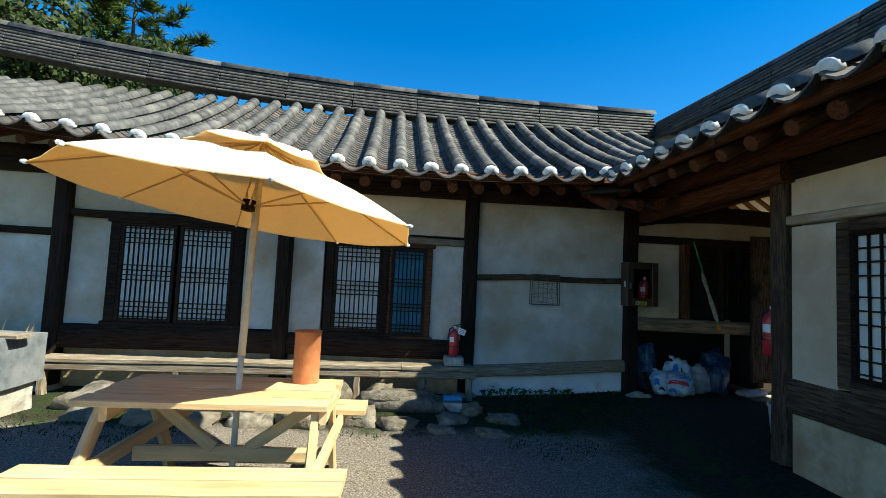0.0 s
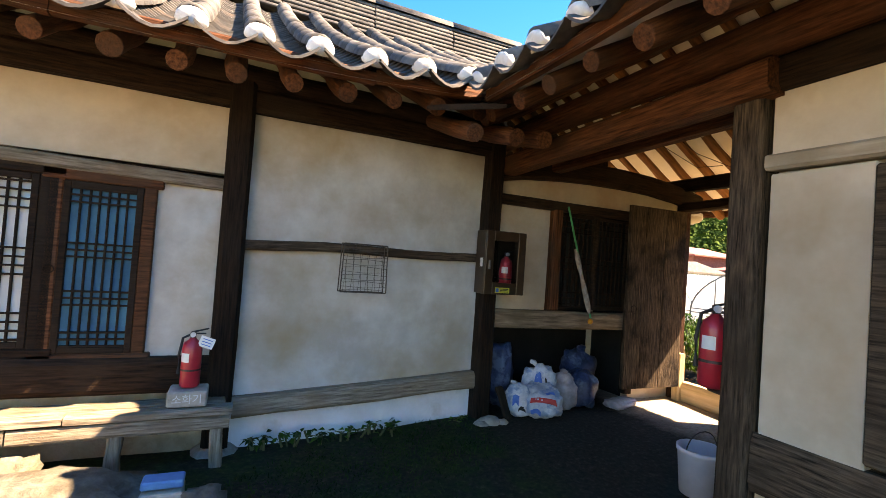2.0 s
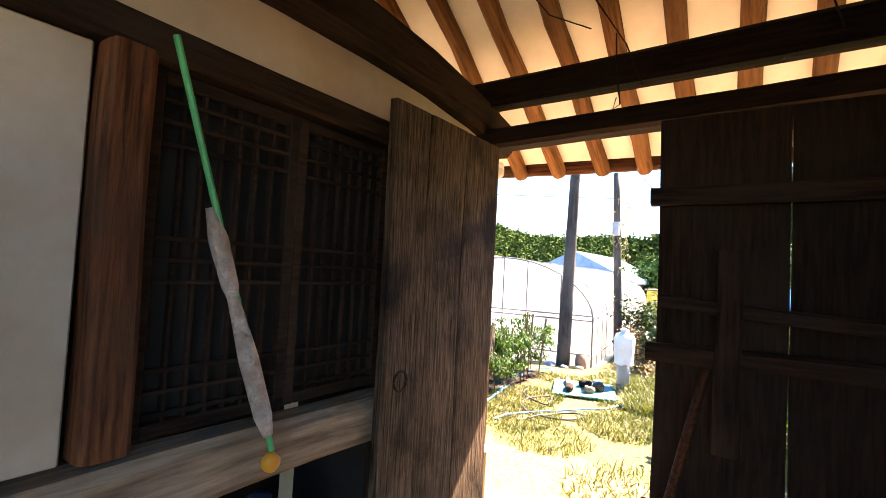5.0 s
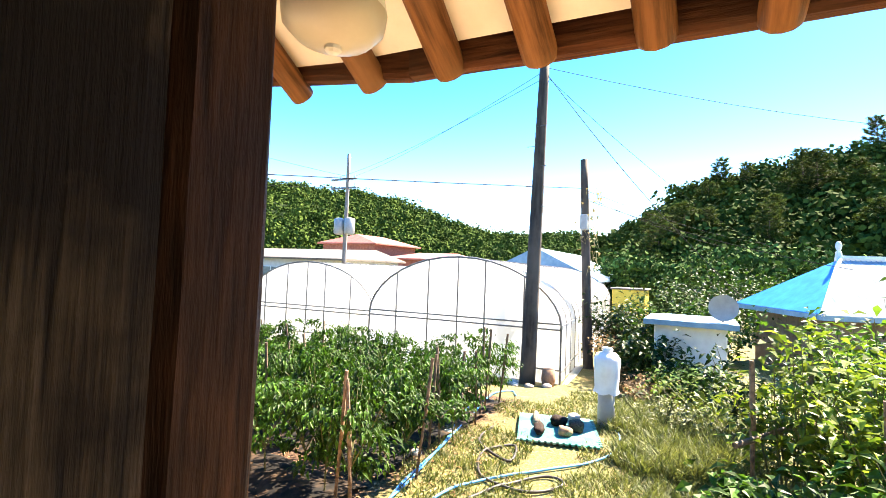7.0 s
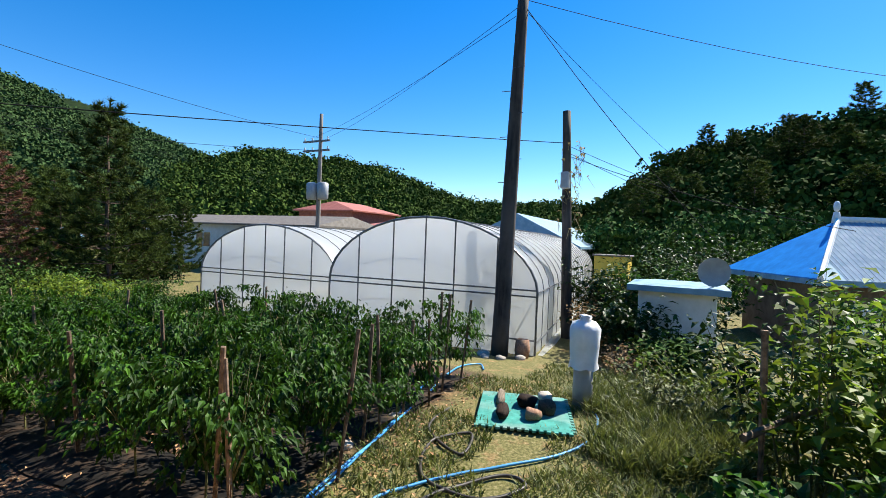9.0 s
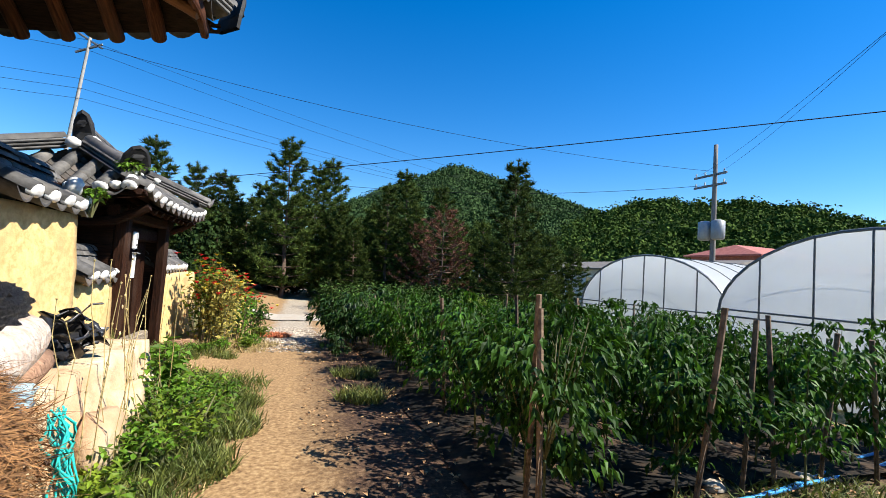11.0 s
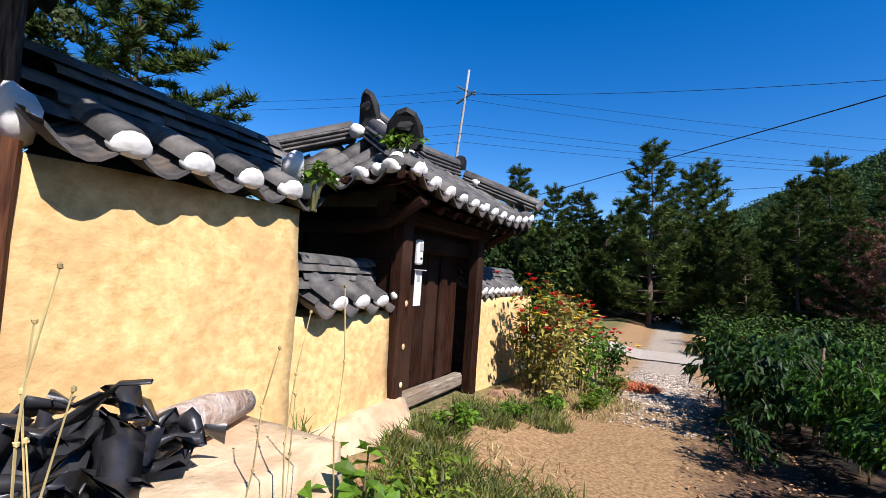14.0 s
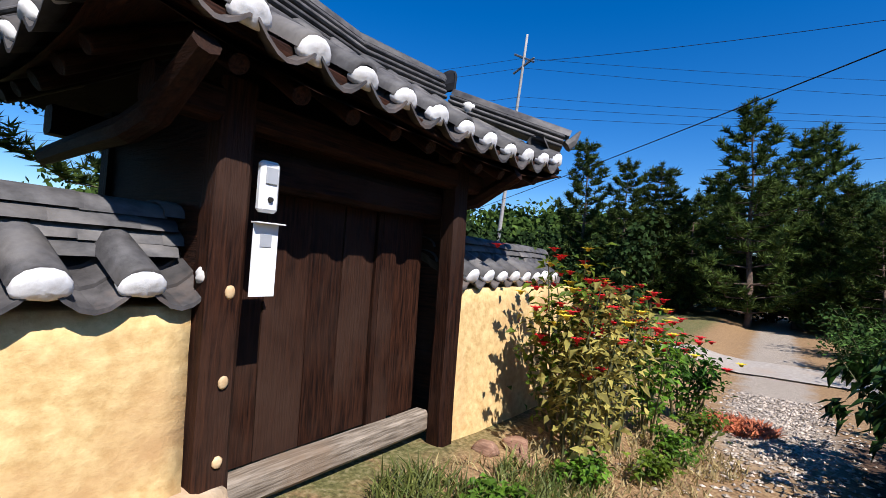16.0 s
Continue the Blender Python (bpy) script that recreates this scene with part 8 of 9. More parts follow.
part("canopy", canopy(0.38, -0.1, 1.26, -0.45, 0.0), M_CANVAS, umb, "ochre canvas", UM)
part("vent_canopy", canopy(0.02, 0.08, 0.5, -0.06, 0.0), M_CANVAS, umb, "small upper canopy", UM)
for j in range(8):
    a = 2 * math.pi * j / 8 + math.pi / 8
    part("rib", ring_tube(Mesh(), [(0.03, 0, 0.04), (0.5, 0, -0.15), (1.25, 0, -0.46)], [0.008, 0.008, 0.006], 5), M_WOOD_PALE, umb, "", UM @ Matrix.Rotation(a, 4, "Z"))
    part("strut", ring_tube(Mesh(), [(0.04, 0, -0.42), (0.66, 0, -0.225)], [0.007, 0.007], 5), M_WOOD_PALE, umb, "", UM @ Matrix.Rotation(a, 4, "Z"))
    part("rib_tip", lump(Mesh(), (1.265, 0, -0.455), (0.05, 0.03, 0.03), j, 6, 0.1), M_WHITE, umb, "", UM @ Matrix.Rotation(a, 4, "Z"))
part("hub", ring_tube(Mesh(), [(0, 0, -0.46), (0, 0, -0.38)], [0.05, 0.05], 10), M_WOOD, umb, "", UM)
part("finial", lump(Mesh(), (0, 0, 0.1), (0.07, 0.07, 0.06), 1, 8, 0.1), M_WHITE, umb, "", UM)

pot = thing("terracotta_pipe_pot", "tall terracotta pipe pot standing on the table", "pot", at=T(-0.72, 3.7, TZ))
mb = Mesh()
for r, z in ((0.098, 0), (0.1, 0.02), (0.098, 0.37), (0.104, 0.375), (0.104, 0.39), (0.086, 0.39), (0.084, 0.05)):
    mb.v += [(-0.72 + r * math.cos(6.28 * j / 20), 3.7 + r * math.sin(6.28 * j / 20), TZ + 0.004 + z) for j in range(20)]
for i in range(6):
    mb.f += [(i * 20 + j, i * 20 + (j + 1) % 20, i * 20 + 20 + (j + 1) % 20, i * 20 + 20 + j) for j in range(20)]
mb.f.append(tuple(range(120, 140)))
part("shell", mb, M_TERRA, pot, smooth=True)

tro = thing("stone_trough", "dark grey trough full of dry straw and boards", "trough", at=T(-4.8, 5.4, -0.1))
part("basin", rough_block(-6.2, -4.1, 5.1, 5.8, 0.2, 0.74, 3.0, 0.01, 0.15), M_PATIO, tro)
for x in (-5.8, -4.3):
    part("stand", rough_block(x - 0.15, x + 0.15, 5.15, 5.75, -0.2, 0.2, x, 0.02, 0.1), M_STONE, tro, "rough stone stand")
beam("board", (-5.6, 5.3, 0.75), (-4.0, 5.35, 0.75), 0.25, 0.04, M_WOOD_GREY, tro)
mb = Mesh()
for k in range(320):
    c = Vector((R.uniform(-6.1, -4.1), R.uniform(5.1, 5.8), 0.72))
    w = Vector((R.gauss(0, 1), R.gauss(0, 1), R.uniform(0.0, 0.7))).normalized()
    s = w.cross(Vector((0, 0, 1))).normalized() * 0.004
    e = c + w * R.uniform(0.1, 0.25)
    mb.add((c - s, c + s, e), ((0, 1, 2),))
tagged(part("straw", mb, M_DRY, tro, "dry straw"), kind="stuff")

M_STONE_YARD = mat("yard_stone", (0.07, 0.06, 0.046), (0.24, 0.21, 0.17), 8, 0.92, 0.9, c3=(0.13, 0.1, 0.065), big=3, vary=0.2, depth=0.04)
for k, (x, y, sx, sy, sz, z) in enumerate(((-2.7, 5.35, 0.5, 0.35, 0.3, -0.08), (-2.15, 5.3, 0.5, 0.35, 0.32, -0.07), (-1.6, 5.32, 0.48, 0.36, 0.3, -0.08), (-1.05, 5.35, 0.55, 0.4, 0.32, -0.08), (-0.5, 5.5, 0.5, 0.4, 0.34, -0.06),
                                           (-0.85, 6.15, 0.55, 0.5, 0.42, 0.0), (0.05, 6.05, 1.15, 0.45, 0.36, -0.04), (0.9, 5.85, 0.28, 0.24, 0.22, -0.05), (0.62, 5.5, 0.35, 0.25, 0.2, -0.1), (1.25, 5.6, 0.4, 0.28, 0.16, -0.1), (0.0, 5.35, 0.4, 0.3, 0.2, -0.1),
                                           (-3.6, 5.9, 0.6, 0.5, 0.4, -0.05), (-0.25, 6.4, 0.35, 0.3, 0.3, 0.0), (-3.3, 5.4, 0.45, 0.4, 0.3, -0.08), (0.5, 5.2, 0.3, 0.22, 0.12, -0.1), (1.0, 5.1, 0.36, 0.25, 0.12, -0.1))):
    tagged(part("yard_stone", lump(Mesh(), (0, 0, 0), (sx, sy, sz * 0.8), k + 70, 16, 0.5, 0.7), M_STONE_YARD, None, "", T(x, y, z), smooth=True), "rough field stone edging the yard terrace", "stone", "yard stones")
tl = thing("blue_tray", "small blue tray lying on a stone", "tray", at=T(0.68, 6.05, 0.0))
part("tray_body", cbox(Mesh(), 0.24, 0.14, 0.05, 0.01, T(0.68, 6.0, 0.06)), M_HOSEB, tl)
part("tray_block", cbox(Mesh(), 0.24, 0.2, 0.14, 0.01, T(0.68, 6.0, -0.05)), M_STONE, tl, "grey block")
tufts("yard_grass", "dark low grass and moss in the shaded yard", [(2.2, 6.2, 0.8, 1), (1.6, 5.8, 0.7, 1), (2.8, 6.4, 0.6, 0.8), (-0.2, 5.7, 0.8, 0.6), (-3.0, 5.7, 1.0, 0.8), (-4.5, 4.6, 1.0, 1.2), (-2.6, 4.9, 0.5, 0.4), (1.6, 4.9, 0.5, 0.4)], 1500, 0.05, M_MOSS, 9, 0.005, 0.6)
for k in range(9):
    x = 1.3 + 0.24 * k
    if k in (6, 7):
        continue
    shrub("wall_foot_weed", "small dark green weeds along the wall foot", (x, 6.72 + 0.02 * k, -0.1), (0.22, 0.16, 0.13), 26, 0.07, M_LEAF, 300 + k, 4, category="weeds")


def extinguisher(name, label, at, s=1.0, tag=True):
    e = thing(name, label, "extinguisher")
    body = Mesh()
    prof = [(0.0, 0.0), (0.06, 0.0), (0.072, 0.015), (0.072, 0.3), (0.06, 0.345), (0.03, 0.37), (0.022, 0.385), (0.0, 0.385)]
    for r, z in prof:
        body.v += [(r * math.cos(6.28 * j / 20), r * math.sin(6.28 * j / 20), z) for j in range(20)]
    for i in range(len(prof) - 1):
        body.f += [(i * 20 + j, i * 20 + (j + 1) % 20, i * 20 + 20 + (j + 1) % 20, i * 20 + 20 + j) for j in range(20)]
    part("cylinder", body, M_REDP, e, smooth=True)
    part("band", ring_tube(Mesh(), [(0, 0, 0.13), (0, 0, 0.145)], [0.0735, 0.0735], 20, False), M_IRON, e)
    lab = Mesh()
    for z in (0.2, 0.27):
        lab.v += [(0.0738 * math.cos(a), 0.0738 * math.sin(a), z) for a in np.linspace(-2.75, -1.75, 9)]
    lab.f = [(i, i + 1, i + 10, i + 9) for i in range(8)]
    part("label", lab, M_LABEL, e, "white label")
    part("valve", cbox(Mesh(), 0.04, 0.04, 0.05, 0.006, T(0, 0, 0.405)), M_IRON, e)
    part("handle", cbox(cbox(Mesh(), 0.13, 0.022, 0.012, 0.004, T(0.045, 0, 0.44) @ Matrix.Rotation(-0.25, 4, "Y")), 0.1, 0.02, 0.01, 0.004, T(0.04, 0, 0.415)), M_BLACK, e, "black lever")
    part("gauge", ring_tube(Mesh(), [(0, -0.02, 0.41), (0, -0.04, 0.41)], [0.02, 0.02], 12), M_LABEL, e)
    part("nozzle_hose", ring_tube(Mesh(), [(-0.02, 0, 0.405), (-0.07, 0, 0.38), (-0.09, 0, 0.25), (-0.085, 0, 0.1)], [0.01, 0.01, 0.01, 0.014], 8), M_BLACK, e)
    if tag:
        tg = part("tag", cbox(Mesh(), 0.11, 0.003, 0.085, 0.001), M_LABEL, e, "white paper tag", T(0.1, -0.04, 0.35) @ Matrix.Rotation(0.35, 4, "Y"))
        for k in range(3):
            part("tag_line", cbox(Mesh(), 0.07, 0.001, 0.006, 0.0003), M_INKBLUE, tg, "", T(0.1, -0.0425, 0.35) @ Matrix.Rotation(0.35, 4, "Y") @ T(0, 0, 0.022 - 0.022 * k))
    e.matrix_basis = at @ Matrix.Diagonal((s, s, s, 1))
    return e


extinguisher("fire_extinguisher", "red fire extinguisher with a paper tag on the bench", T(0.74, 6.62, 0.495), 0.98)
base = thing("extinguisher_plinth", "grey stone plinth lettered for the extinguisher", "plinth", at=T(0.74, 6.6, 0.37))
part("plinth_block", cbox(Mesh(), 0.27, 0.24, 0.115, 0.012, T(0.74, 6.61, 0.428)), M_STONE, base)
txt = bpy.data.curves.new("sign_text", "FONT")
txt.body, txt.size, txt.extrude, txt.align_x, txt.align_y = "소화기", 0.075, 0.001, "CENTER", "CENTER"
txt.materials.append(M_LABEL)
ob = new("lettering", txt)
ob.parent, ob.matrix_parent_inverse = base, world_of(base).inverted()
ob.matrix_basis = T(0.74, 6.487, 0.428) @ Matrix.Rotation(radians(90), 4, "X")

bk = thing("wire_basket", "flat rusty wire basket hanging on the rail", "basket", at=T(*a_pt(2.07, 6.8, 1.25)))
rim = Mesh()
for a, b in (((1.87, 1.7), (2.28, 1.7)), ((2.28, 1.7), (2.29, 1.26)), ((2.29, 1.26), (1.86, 1.26)), ((1.86, 1.26), (1.87, 1.7))):
    for y in (6.79, 6.7):
        ring_tube(rim, [a_pt(a[0], y, a[1]), a_pt(b[0], y, b[1])], [0.006, 0.006], 5)
part("rim", rim, M_IRON, bk)
ms = Mesh()
for k in range(12):
    x = 1.88 + 0.034 * k
    ring_tube(ms, [a_pt(x, 6.7, 1.26), a_pt(x + 0.02 * (-1) ** k, 6.7, 1.48), a_pt(x, 6.7, 1.7)], [0.0022] * 3, 3)
for k in range(13):
    z = 1.28 + 0.034 * k
    ring_tube(ms, [a_pt(1.87, 6.7, z), a_pt(2.07, 6.7, z + 0.012 * (-1) ** k), a_pt(2.28, 6.7, z)], [0.0022] * 3, 3)
tagged(part("mesh", ms, M_IRON, bk, "fine wire mesh"), kind="stuff")

# ---------------------------------------------------------------- things in the gateway
fb = thing("extinguisher_cabinet", "brown steel wall cabinet with glazed door on a post", "cabinet", at=T(3.55, 6.8, 1.3))
CX0, CX1, CY0, CY1, CZ0, CZ1 = 3.29, 3.76, 6.65, 6.87, 1.3, 1.95
body = Mesh()
for x0, x1, y0, y1, z0, z1 in ((CX0, CX0 + 0.02, CY0 + 0.03, CY1, CZ0, CZ1), (CX1 - 0.02, CX1, CY0 + 0.03, CY1, CZ0, CZ1), (CX0, CX1, CY0 + 0.03, CY1, CZ0, CZ0 + 0.02), (CX0, CX1, CY0 + 0.03, CY1, CZ1 - 0.02, CZ1), (CX0, CX1, CY1 - 0.02, CY1, CZ0, CZ1)):
    cbox(body, x1 - x0, y1 - y0, z1 - z0, 0.004, T((x0 + x1) / 2, (y0 + y1) / 2, (z0 + z1) / 2))
part("body", body, M_BROWNM, fb)
dr = Mesh()
for x0, x1, z0, z1 in ((CX0, CX0 + 0.09, CZ0, CZ1), (CX1 - 0.09, CX1, CZ0, CZ1), (CX0 + 0.09, CX1 - 0.09, CZ1 - 0.1, CZ1), (CX0 + 0.09, CX1 - 0.09, CZ0, CZ0 + 0.12)):
    cbox(dr, x1 - x0, 0.025, z1 - z0, 0.005, T((x0 + x1) / 2, CY0 + 0.013, (z0 + z1) / 2))
cd = part("cabinet_door", dr, M_BROWNM, fb)
part("latch", cbox(Mesh(), 0.02, 0.02, 0.09, 0.004, T(CX0 + 0.04, CY0 - 0.008, 1.6)), M_PIPE, cd, "chrome latch")
stk = part("sticker", cbox(Mesh(), 0.17, 0.002, 0.055, 0.0005, T(3.5, CY0 - 0.002, 1.345)), M_YELLOW, cd, "yellow notice sticker")
part("pictogram", cbox(Mesh(), 0.035, 0.002, 0.04, 0.0005, T(3.44, CY0 - 0.004, 1.345)), M_INKBLUE, stk)
for k in range(3):
    part("print_line", cbox(Mesh(), 0.1, 0.002, 0.007, 0.0005, T(3.52, CY0 - 0.004, 1.358 - 0.014 * k)), M_BLACK, stk)
gl = bpy.data.materials.new("clear_pane")
gl.use_nodes = True
gp = gl.node_tree.nodes["Principled BSDF"]
gp.inputs["Transmission Weight"].default_value, gp.inputs["Roughness"].default_value, gp.inputs["IOR"].default_value = 1.0, 0.02, 1.1
pane = part("pane", cbox(Mesh(), CX1 - CX0 - 0.17, 0.004, 0.44, 0.0005, T((CX0 + CX1) / 2, CY0 + 0.016, 1.635)), gl, cd, "clear pane")
pane.visible_shadow = False
part("side_label", cbox(Mesh(), 0.003, 0.05, 0.09, 0.0005, T(CX0 - 0.002, 6.74, 1.62)), M_LABEL, fb, "white label")
extinguisher("fire_extinguisher", "red fire extinguisher inside the glazed cabinet", T(3.6, 6.775, 1.33), 0.95, False)
extinguisher("fire_extinguisher", "large red fire extinguisher hanging on the gateway post", T(3.8, 4.54, 0.93) @ Matrix.Rotation(-0.7, 4, "Z"), 1.2)
hk = thing("wall_hook", "iron bracket holding the extinguisher to the post", "bracket", at=T(3.85, 4.45, 1.2))
part("arm", ring_tube(Mesh(), [(3.76, 4.39, 1.36), (3.78, 4.46, 1.4), (3.8, 4.53, 1.41)], [0.01, 0.01, 0.01], 6), M_IRON, hk)
part("shelf_arm", ring_tube(Mesh(), [(3.76, 4.39, 0.915), (3.81, 4.57, 0.915)], [0.018, 0.018], 6), M_IRON, hk)

bkt = thing("paint_bucket", "grey-white plastic bucket with wire handle", "bucket", at=T(4.3, 4.95, 0.0))
mb = Mesh()
for r, z in ((0.0, 0.0), (0.14, 0.0), (0.165, 0.3), (0.175, 0.31), (0.175, 0.34), (0.16, 0.34), (0.13, 0.05), (0.0, 0.05)):
    mb.v += [(4.3 + r * math.cos(6.28 * j / 24), 4.95 + r * math.sin(6.28 * j / 24), z) for j in range(24)]
for i in range(7):
    mb.f += [(i * 24 + j, i * 24 + (j + 1) % 24, i * 24 + 24 + (j + 1) % 24, i * 24 + 24 + j) for j in range(24)]
part("pail", mb, mat("lilac_white_plastic", (0.5, 0.48, 0.52), (0.6, 0.58, 0.61), 6, 0.5, 0.1), bkt, smooth=True)
part("wire_handle", ring_tube(Mesh(), [(4.3 - 0.17 * math.cos(a), 4.95, 0.31 + 0.15 * math.sin(a)) for a in np.linspace(0, 3.14, 10)], [0.005] * 10, 5), M_IRON, bkt)

M_SACKW = mat("printed_white_sack", (0.4, 0.43, 0.46), (0.62, 0.64, 0.66), 14, 0.45, 0.5, c3=(0.2, 0.3, 0.42), big=9, mottle=(0.5, 0.62))
M_SACKB = mat("blue_sack", (0.01, 0.02, 0.06), (0.04, 0.08, 0.17), 12, 0.4, 0.5, c3=(0.1, 0.16, 0.24), big=8, mottle=(0.5, 0.62))
M_SACKG = mat("grey_brown_sack", (0.3, 0.26, 0.25), (0.46, 0.41, 0.4), 14, 0.5, 0.5)


def sack(label, at, size, material, seed, neck=True, prints=()):
    s = thing("filled_sack", label, "sack", at=T(at[0], at[1], 0.0), group="sacks by the wall")

    def surface(p):
        k = 1 + 0.25 * noise.noise((p[0] * 1.3 + seed * 5.1, p[1] * 1.3 + seed, p[2] * 1.3))
        v = Vector([math.copysign(abs(c) ** 0.72, c) * k * d / 2 for c, d in zip(p, size)])
        return v * (1 + 0.16 * abs(noise.noise((v[0] * 13 + seed, v[1] * 13, v[2] * 9))) - 0.2 * abs(noise.noise((v[0] * 8, v[1] * 8 + seed, v[2] * 20))))
    mb = lump(Mesh(), (0, 0, 0), (2, 2, 2), 0, 40, 0.0, 0.0)
    mb.v = [tuple(surface(v)) for v in mb.v]
    m = T(*at) @ Matrix.Rotation(seed, 4, "Z")
    part("bag", mb, material, s, "", m, smooth=True)
    if neck:
        part("tied_neck", ring_tube(Mesh(), [(0, 0, size[2] * 0.4), (0.02, 0, size[2] * 0.5), (0.05, 0.02, size[2] * 0.58), (0.09, 0.03, size[2] * 0.6)], [size[0] * 0.22, size[0] * 0.1, size[0] * 0.16, size[0] * 0.12], 7, squash=0.5), material, s, "", m, smooth=True)
    for k, (dx, dz, w, h, ink) in enumerate(prints):
        p_ = Mesh()
        n = 10
        for i in range(n + 1):
            for j in range(5):
                a = -2.2 - seed + dx + w * (i / n - 0.5)
                b = dz + h * (j / 4 - 0.5) + 0.12 * math.sin(3.0 * i / n)
                p_.v.append(tuple(surface((math.cos(b) * math.cos(a), math.cos(b) * math.sin(a), math.sin(b))) * 1.03))
        p_.f = [(i * 5 + j, i * 5 + 5 + j, i * 5 + 6 + j, i * 5 + j + 1) for i in range(n) for j in range(4)]
        part("printed_mark", p_, ink, s, "", m, smooth=True)
    return s


sack("crumpled white feed sack with red print", (4.12, 6.72, 0.17), (0.48, 0.4, 0.36), M_SACKW, 1.2, False, ((0.0, 0.15, 1.2, 0.26, M_INKRED), (-0.2, -0.35, 0.6, 0.3, M_INKBLUE), (0.5, 0.65, 0.5, 0.2, M_INKBLUE)))
sack("tall white feed sack with blue print", (4.22, 6.93, 0.24), (0.36, 0.34, 0.5), M_SACKW, 2.4, True, ((0.0, 0.3, 0.3, 1.0, M_INKBLUE), (0.5, 0.1, 0.2, 0.8, M_BLACK)))
sack("small white sack leaning on others", (3.88, 6.82, 0.16), (0.26, 0.28, 0.34), M_SACKW, 3.1, True, ((0.0, 0.1, 0.6, 0.4, M_INKBLUE), (0.5, -0.3, 0.4, 0.2, M_BLACK)))
sack("grey-brown tied sack standing by the wall", (4.55, 6.88, 0.19), (0.3, 0.28, 0.4), M_SACKG, 0.7, True)
sack("dark blue bulging sack", (4.9, 7.0, 0.2), (0.42, 0.36, 0.42), M_SACKB, 4.2, False)
sack("upright blue printed sack", (3.86, 7.22, 0.34), (0.36, 0.24, 0.7), M_SACKB, 5.3, False)
sack("dark sack in the store", (5.1, 7.3, 0.28), (0.4, 0.36, 0.58), M_SACKB, 6.3, True)
sack("pale flattened sack near the threshold", (5.35, 6.8, 0.05), (0.5, 0.22, 0.1), M_SACKG, 0.2, False)
wd = thing("bark_slab", "short bark slab standing beside the sacks", "wood", at=T(3.75, 6.72, 0))
beam("slab", (3.72, 6.7, 0.0), (3.66, 6.86, 0.3), 0.1, 0.04, M_WOOD, wd)
for k, (x, y, s) in enumerate(((3.5, 6.72, 0.24), (3.62, 6.66, 0.14), (3.38, 6.68, 0.16))):
    tagged(part("footing_rubble", lump(Mesh(), (0, 0, 0), (s, s, s * 0.6), k + 90, 9, 0.4), M_STONE, None, "", T(x, y, -0.02), smooth=True), "dusty rubble stone at the post foot", "stone", "rubble stones")

stf = thing("green_pole_brush", "green pole wrapped in white cloth with orange tip", "pole", at=T(4.84, 6.85, 1.0))
top_, mid_, bot_ = Vector((4.45, 6.87, 2.33)), Vector((4.58, 6.86, 1.85)), Vector((4.83, 6.82, 1.06))
part("shaft", ring_tube(Mesh(), [top_, bot_], [0.011, 0.011], 8), mat("green_plastic", (0.01, 0.25, 0.08), (0.03, 0.36, 0.13), 6, 0.4, 0.02), stf)
cl = Mesh()
ring_tube(cl, [mid_, mid_.lerp(bot_, 0.12), mid_.lerp(bot_, 0.3), mid_.lerp(bot_, 0.35), mid_.lerp(bot_, 0.6), mid_.lerp(bot_, 0.85), mid_.lerp(bot_, 0.93)], [0.014, 0.03, 0.026, 0.018, 0.032, 0.03, 0.018], 9)
part("cloth_wrap", cl, M_SACK, stf, "white cloth wrapping", smooth=True)
part("tip", lump(Mesh(), bot_ - Vector((0, 0, 0.04)), (0.07, 0.06, 0.07), 2, 9, 0.15), mat("orange_plastic", (0.7, 0.25, 0.02), (0.8, 0.34, 0.04), 6, 0.4, 0.02), stf, "orange knob", smooth=True)

hoe = thing("leaning_hoe", "old wooden-handled hoe leaning against the dark gate leaf", "hoe", at=T(6.05, 5.88, 0))
part("handle", ring_tube(Mesh(), [(6.02, 5.92, 0.1), (6.08, 5.8, 0.65), (6.2, 5.66, 1.32)], [0.028, 0.022, 0.02], 8), M_WOOD_RED, hoe, smooth=True)
part("blade", cbox(Mesh(), 0.05, 0.08, 0.32, 0.01, T(6.0, 5.93, 0.16) @ Matrix.Rotation(0.2, 4, "X")), M_IRON, hoe)

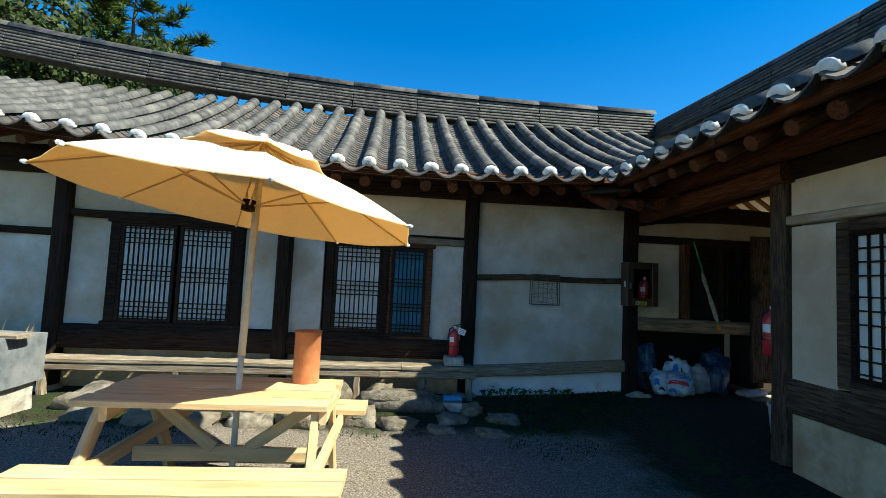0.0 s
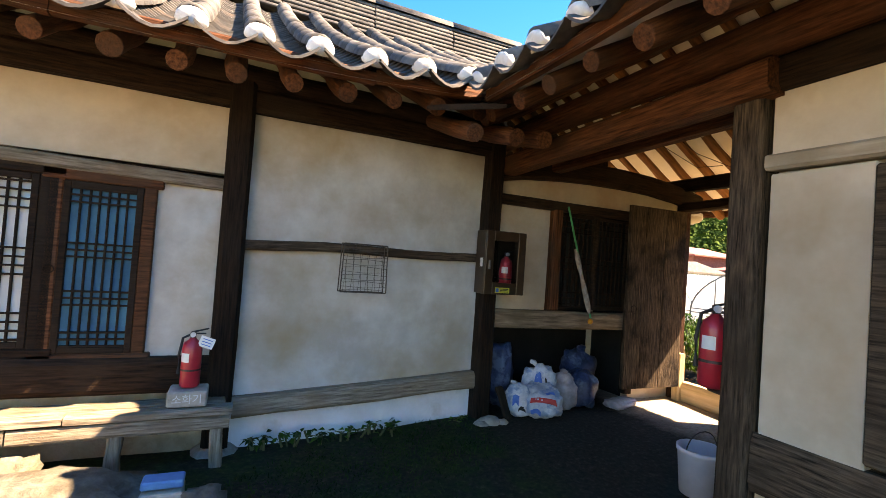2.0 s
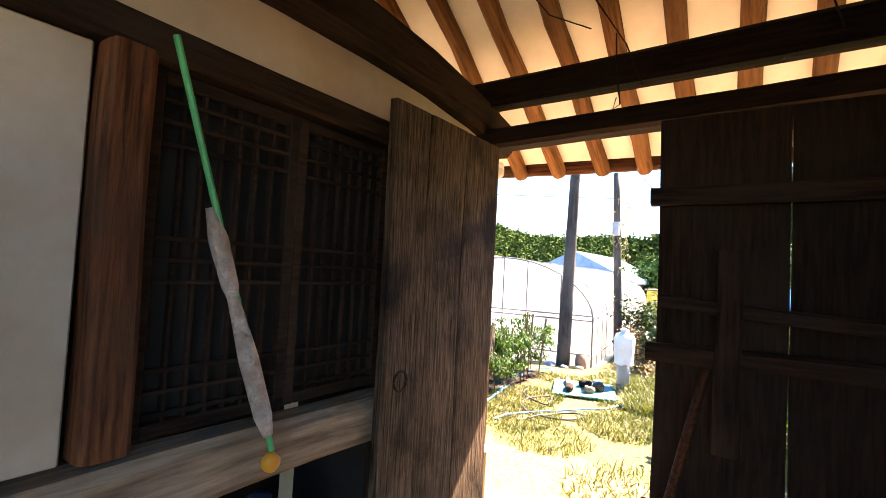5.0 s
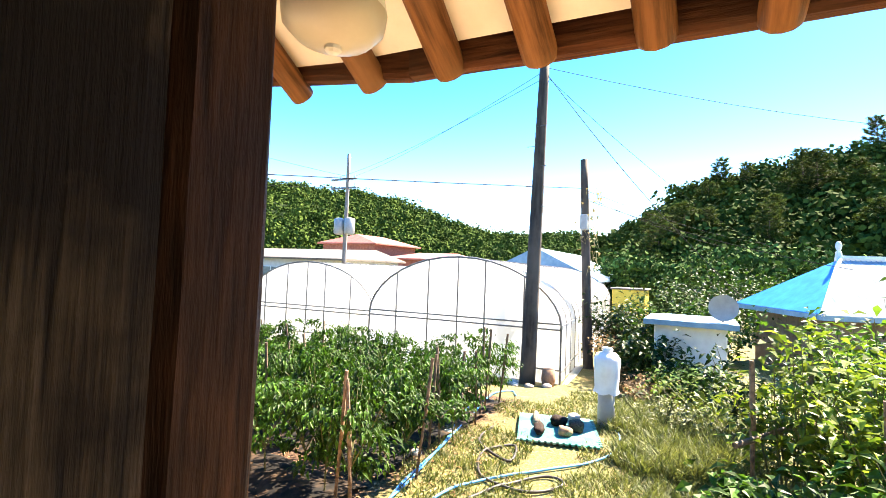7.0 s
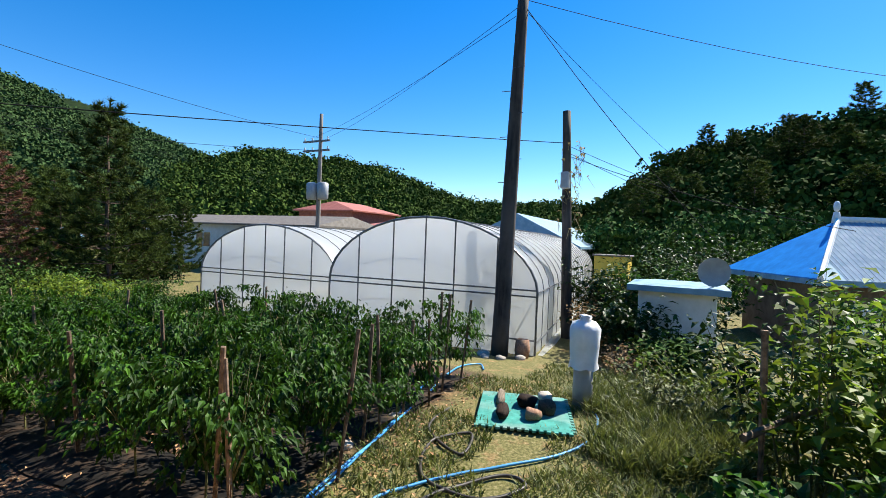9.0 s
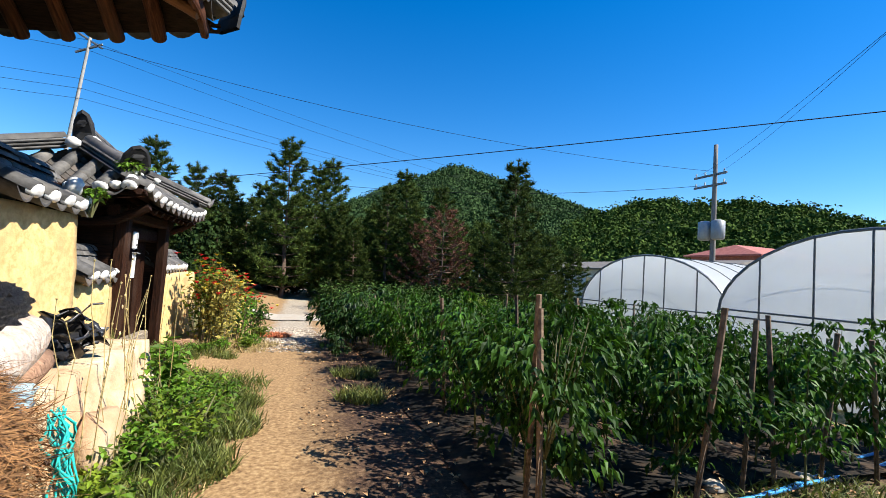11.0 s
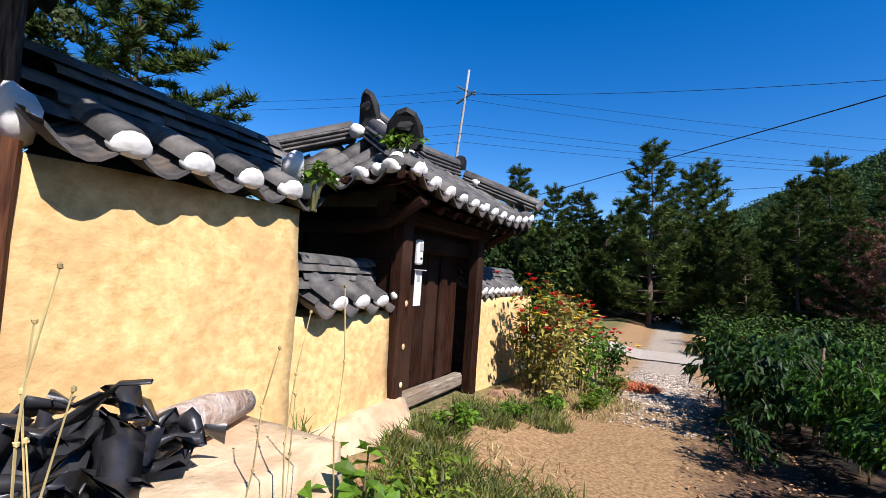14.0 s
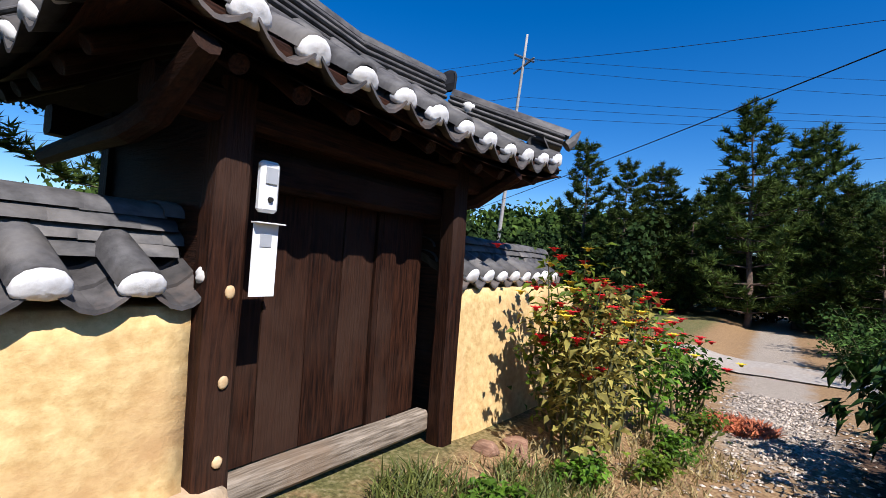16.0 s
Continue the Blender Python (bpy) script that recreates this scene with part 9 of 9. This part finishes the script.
M_GLOBE = mat("cream_lamp_glass", (0.5, 0.46, 0.38), (0.58, 0.54, 0.46), 4, 0.3, 0.02)
for x, y, z, lab in ((5.06, 5.78, 3.1, "round cream ceiling lamp under the gateway beam"), (7.0, 7.27, 2.5, "round cream lamp under the outer eave")):
    lm = thing("ceiling_lamp", lab, "lamp", at=T(x, y, z), group="gateway lamps")
    part("lamp_base", ring_tube(Mesh(), [(x, y, z + 0.05), (x, y, z)], [0.13, 0.14], 20), M_LABEL, lm, smooth=True)
    mb = Mesh()
    for r, dz in ((0.14, 0.0), (0.135, -0.04), (0.1, -0.075), (0.04, -0.095)):
        mb.v += [(x + r * math.cos(6.28 * j / 20), y + r * math.sin(6.28 * j / 20), z + dz) for j in range(20)]
    for i in range(3):
        mb.f += [(i * 20 + j, i * 20 + (j + 1) % 20, i * 20 + 20 + (j + 1) % 20, i * 20 + 20 + j) for j in range(20)]
    mb.f.append(tuple(range(60, 80)))
    part("globe", mb, M_GLOBE, lm, "cream glass cover", smooth=True)
    part("lamp_stem", ring_tube(Mesh(), [(x, y, z + 0.04), (x, y, z + (0.32 if x < 6 else 0.6))], [0.02, 0.02], 8), M_LABEL, lm)
    part("sensor", lump(Mesh(), (x, y, z - 0.1), (0.05, 0.05, 0.03), 1, 8, 0.05), M_LABEL, lm)
for k, pts in enumerate((((4.95, 6.6, 3.1), (5.4, 6.5, 3.15), (5.8, 6.3, 2.9), (6.1, 6.2, 2.95)), ((5.0, 6.0, 3.1), (5.6, 6.15, 3.0), (6.2, 6.05, 2.88), (6.35, 6.0, 2.72)), ((6.2, 6.1, 2.95), (6.3, 6.12, 2.8), (6.32, 6.1, 2.62), (6.33, 6.14, 2.6), (6.32, 6.12, 2.66)), ((5.3, 5.4, 3.25), (5.8, 5.2, 3.1), (6.2, 5.25, 2.9), (6.3, 5.2, 2.8)))):
    tagged(part("loose_wire", ring_tube(Mesh(), pts, [0.004] * len(pts), 4), M_WIRE), "thin loose wire dangling from the rafters", "wire", "dangling wires")
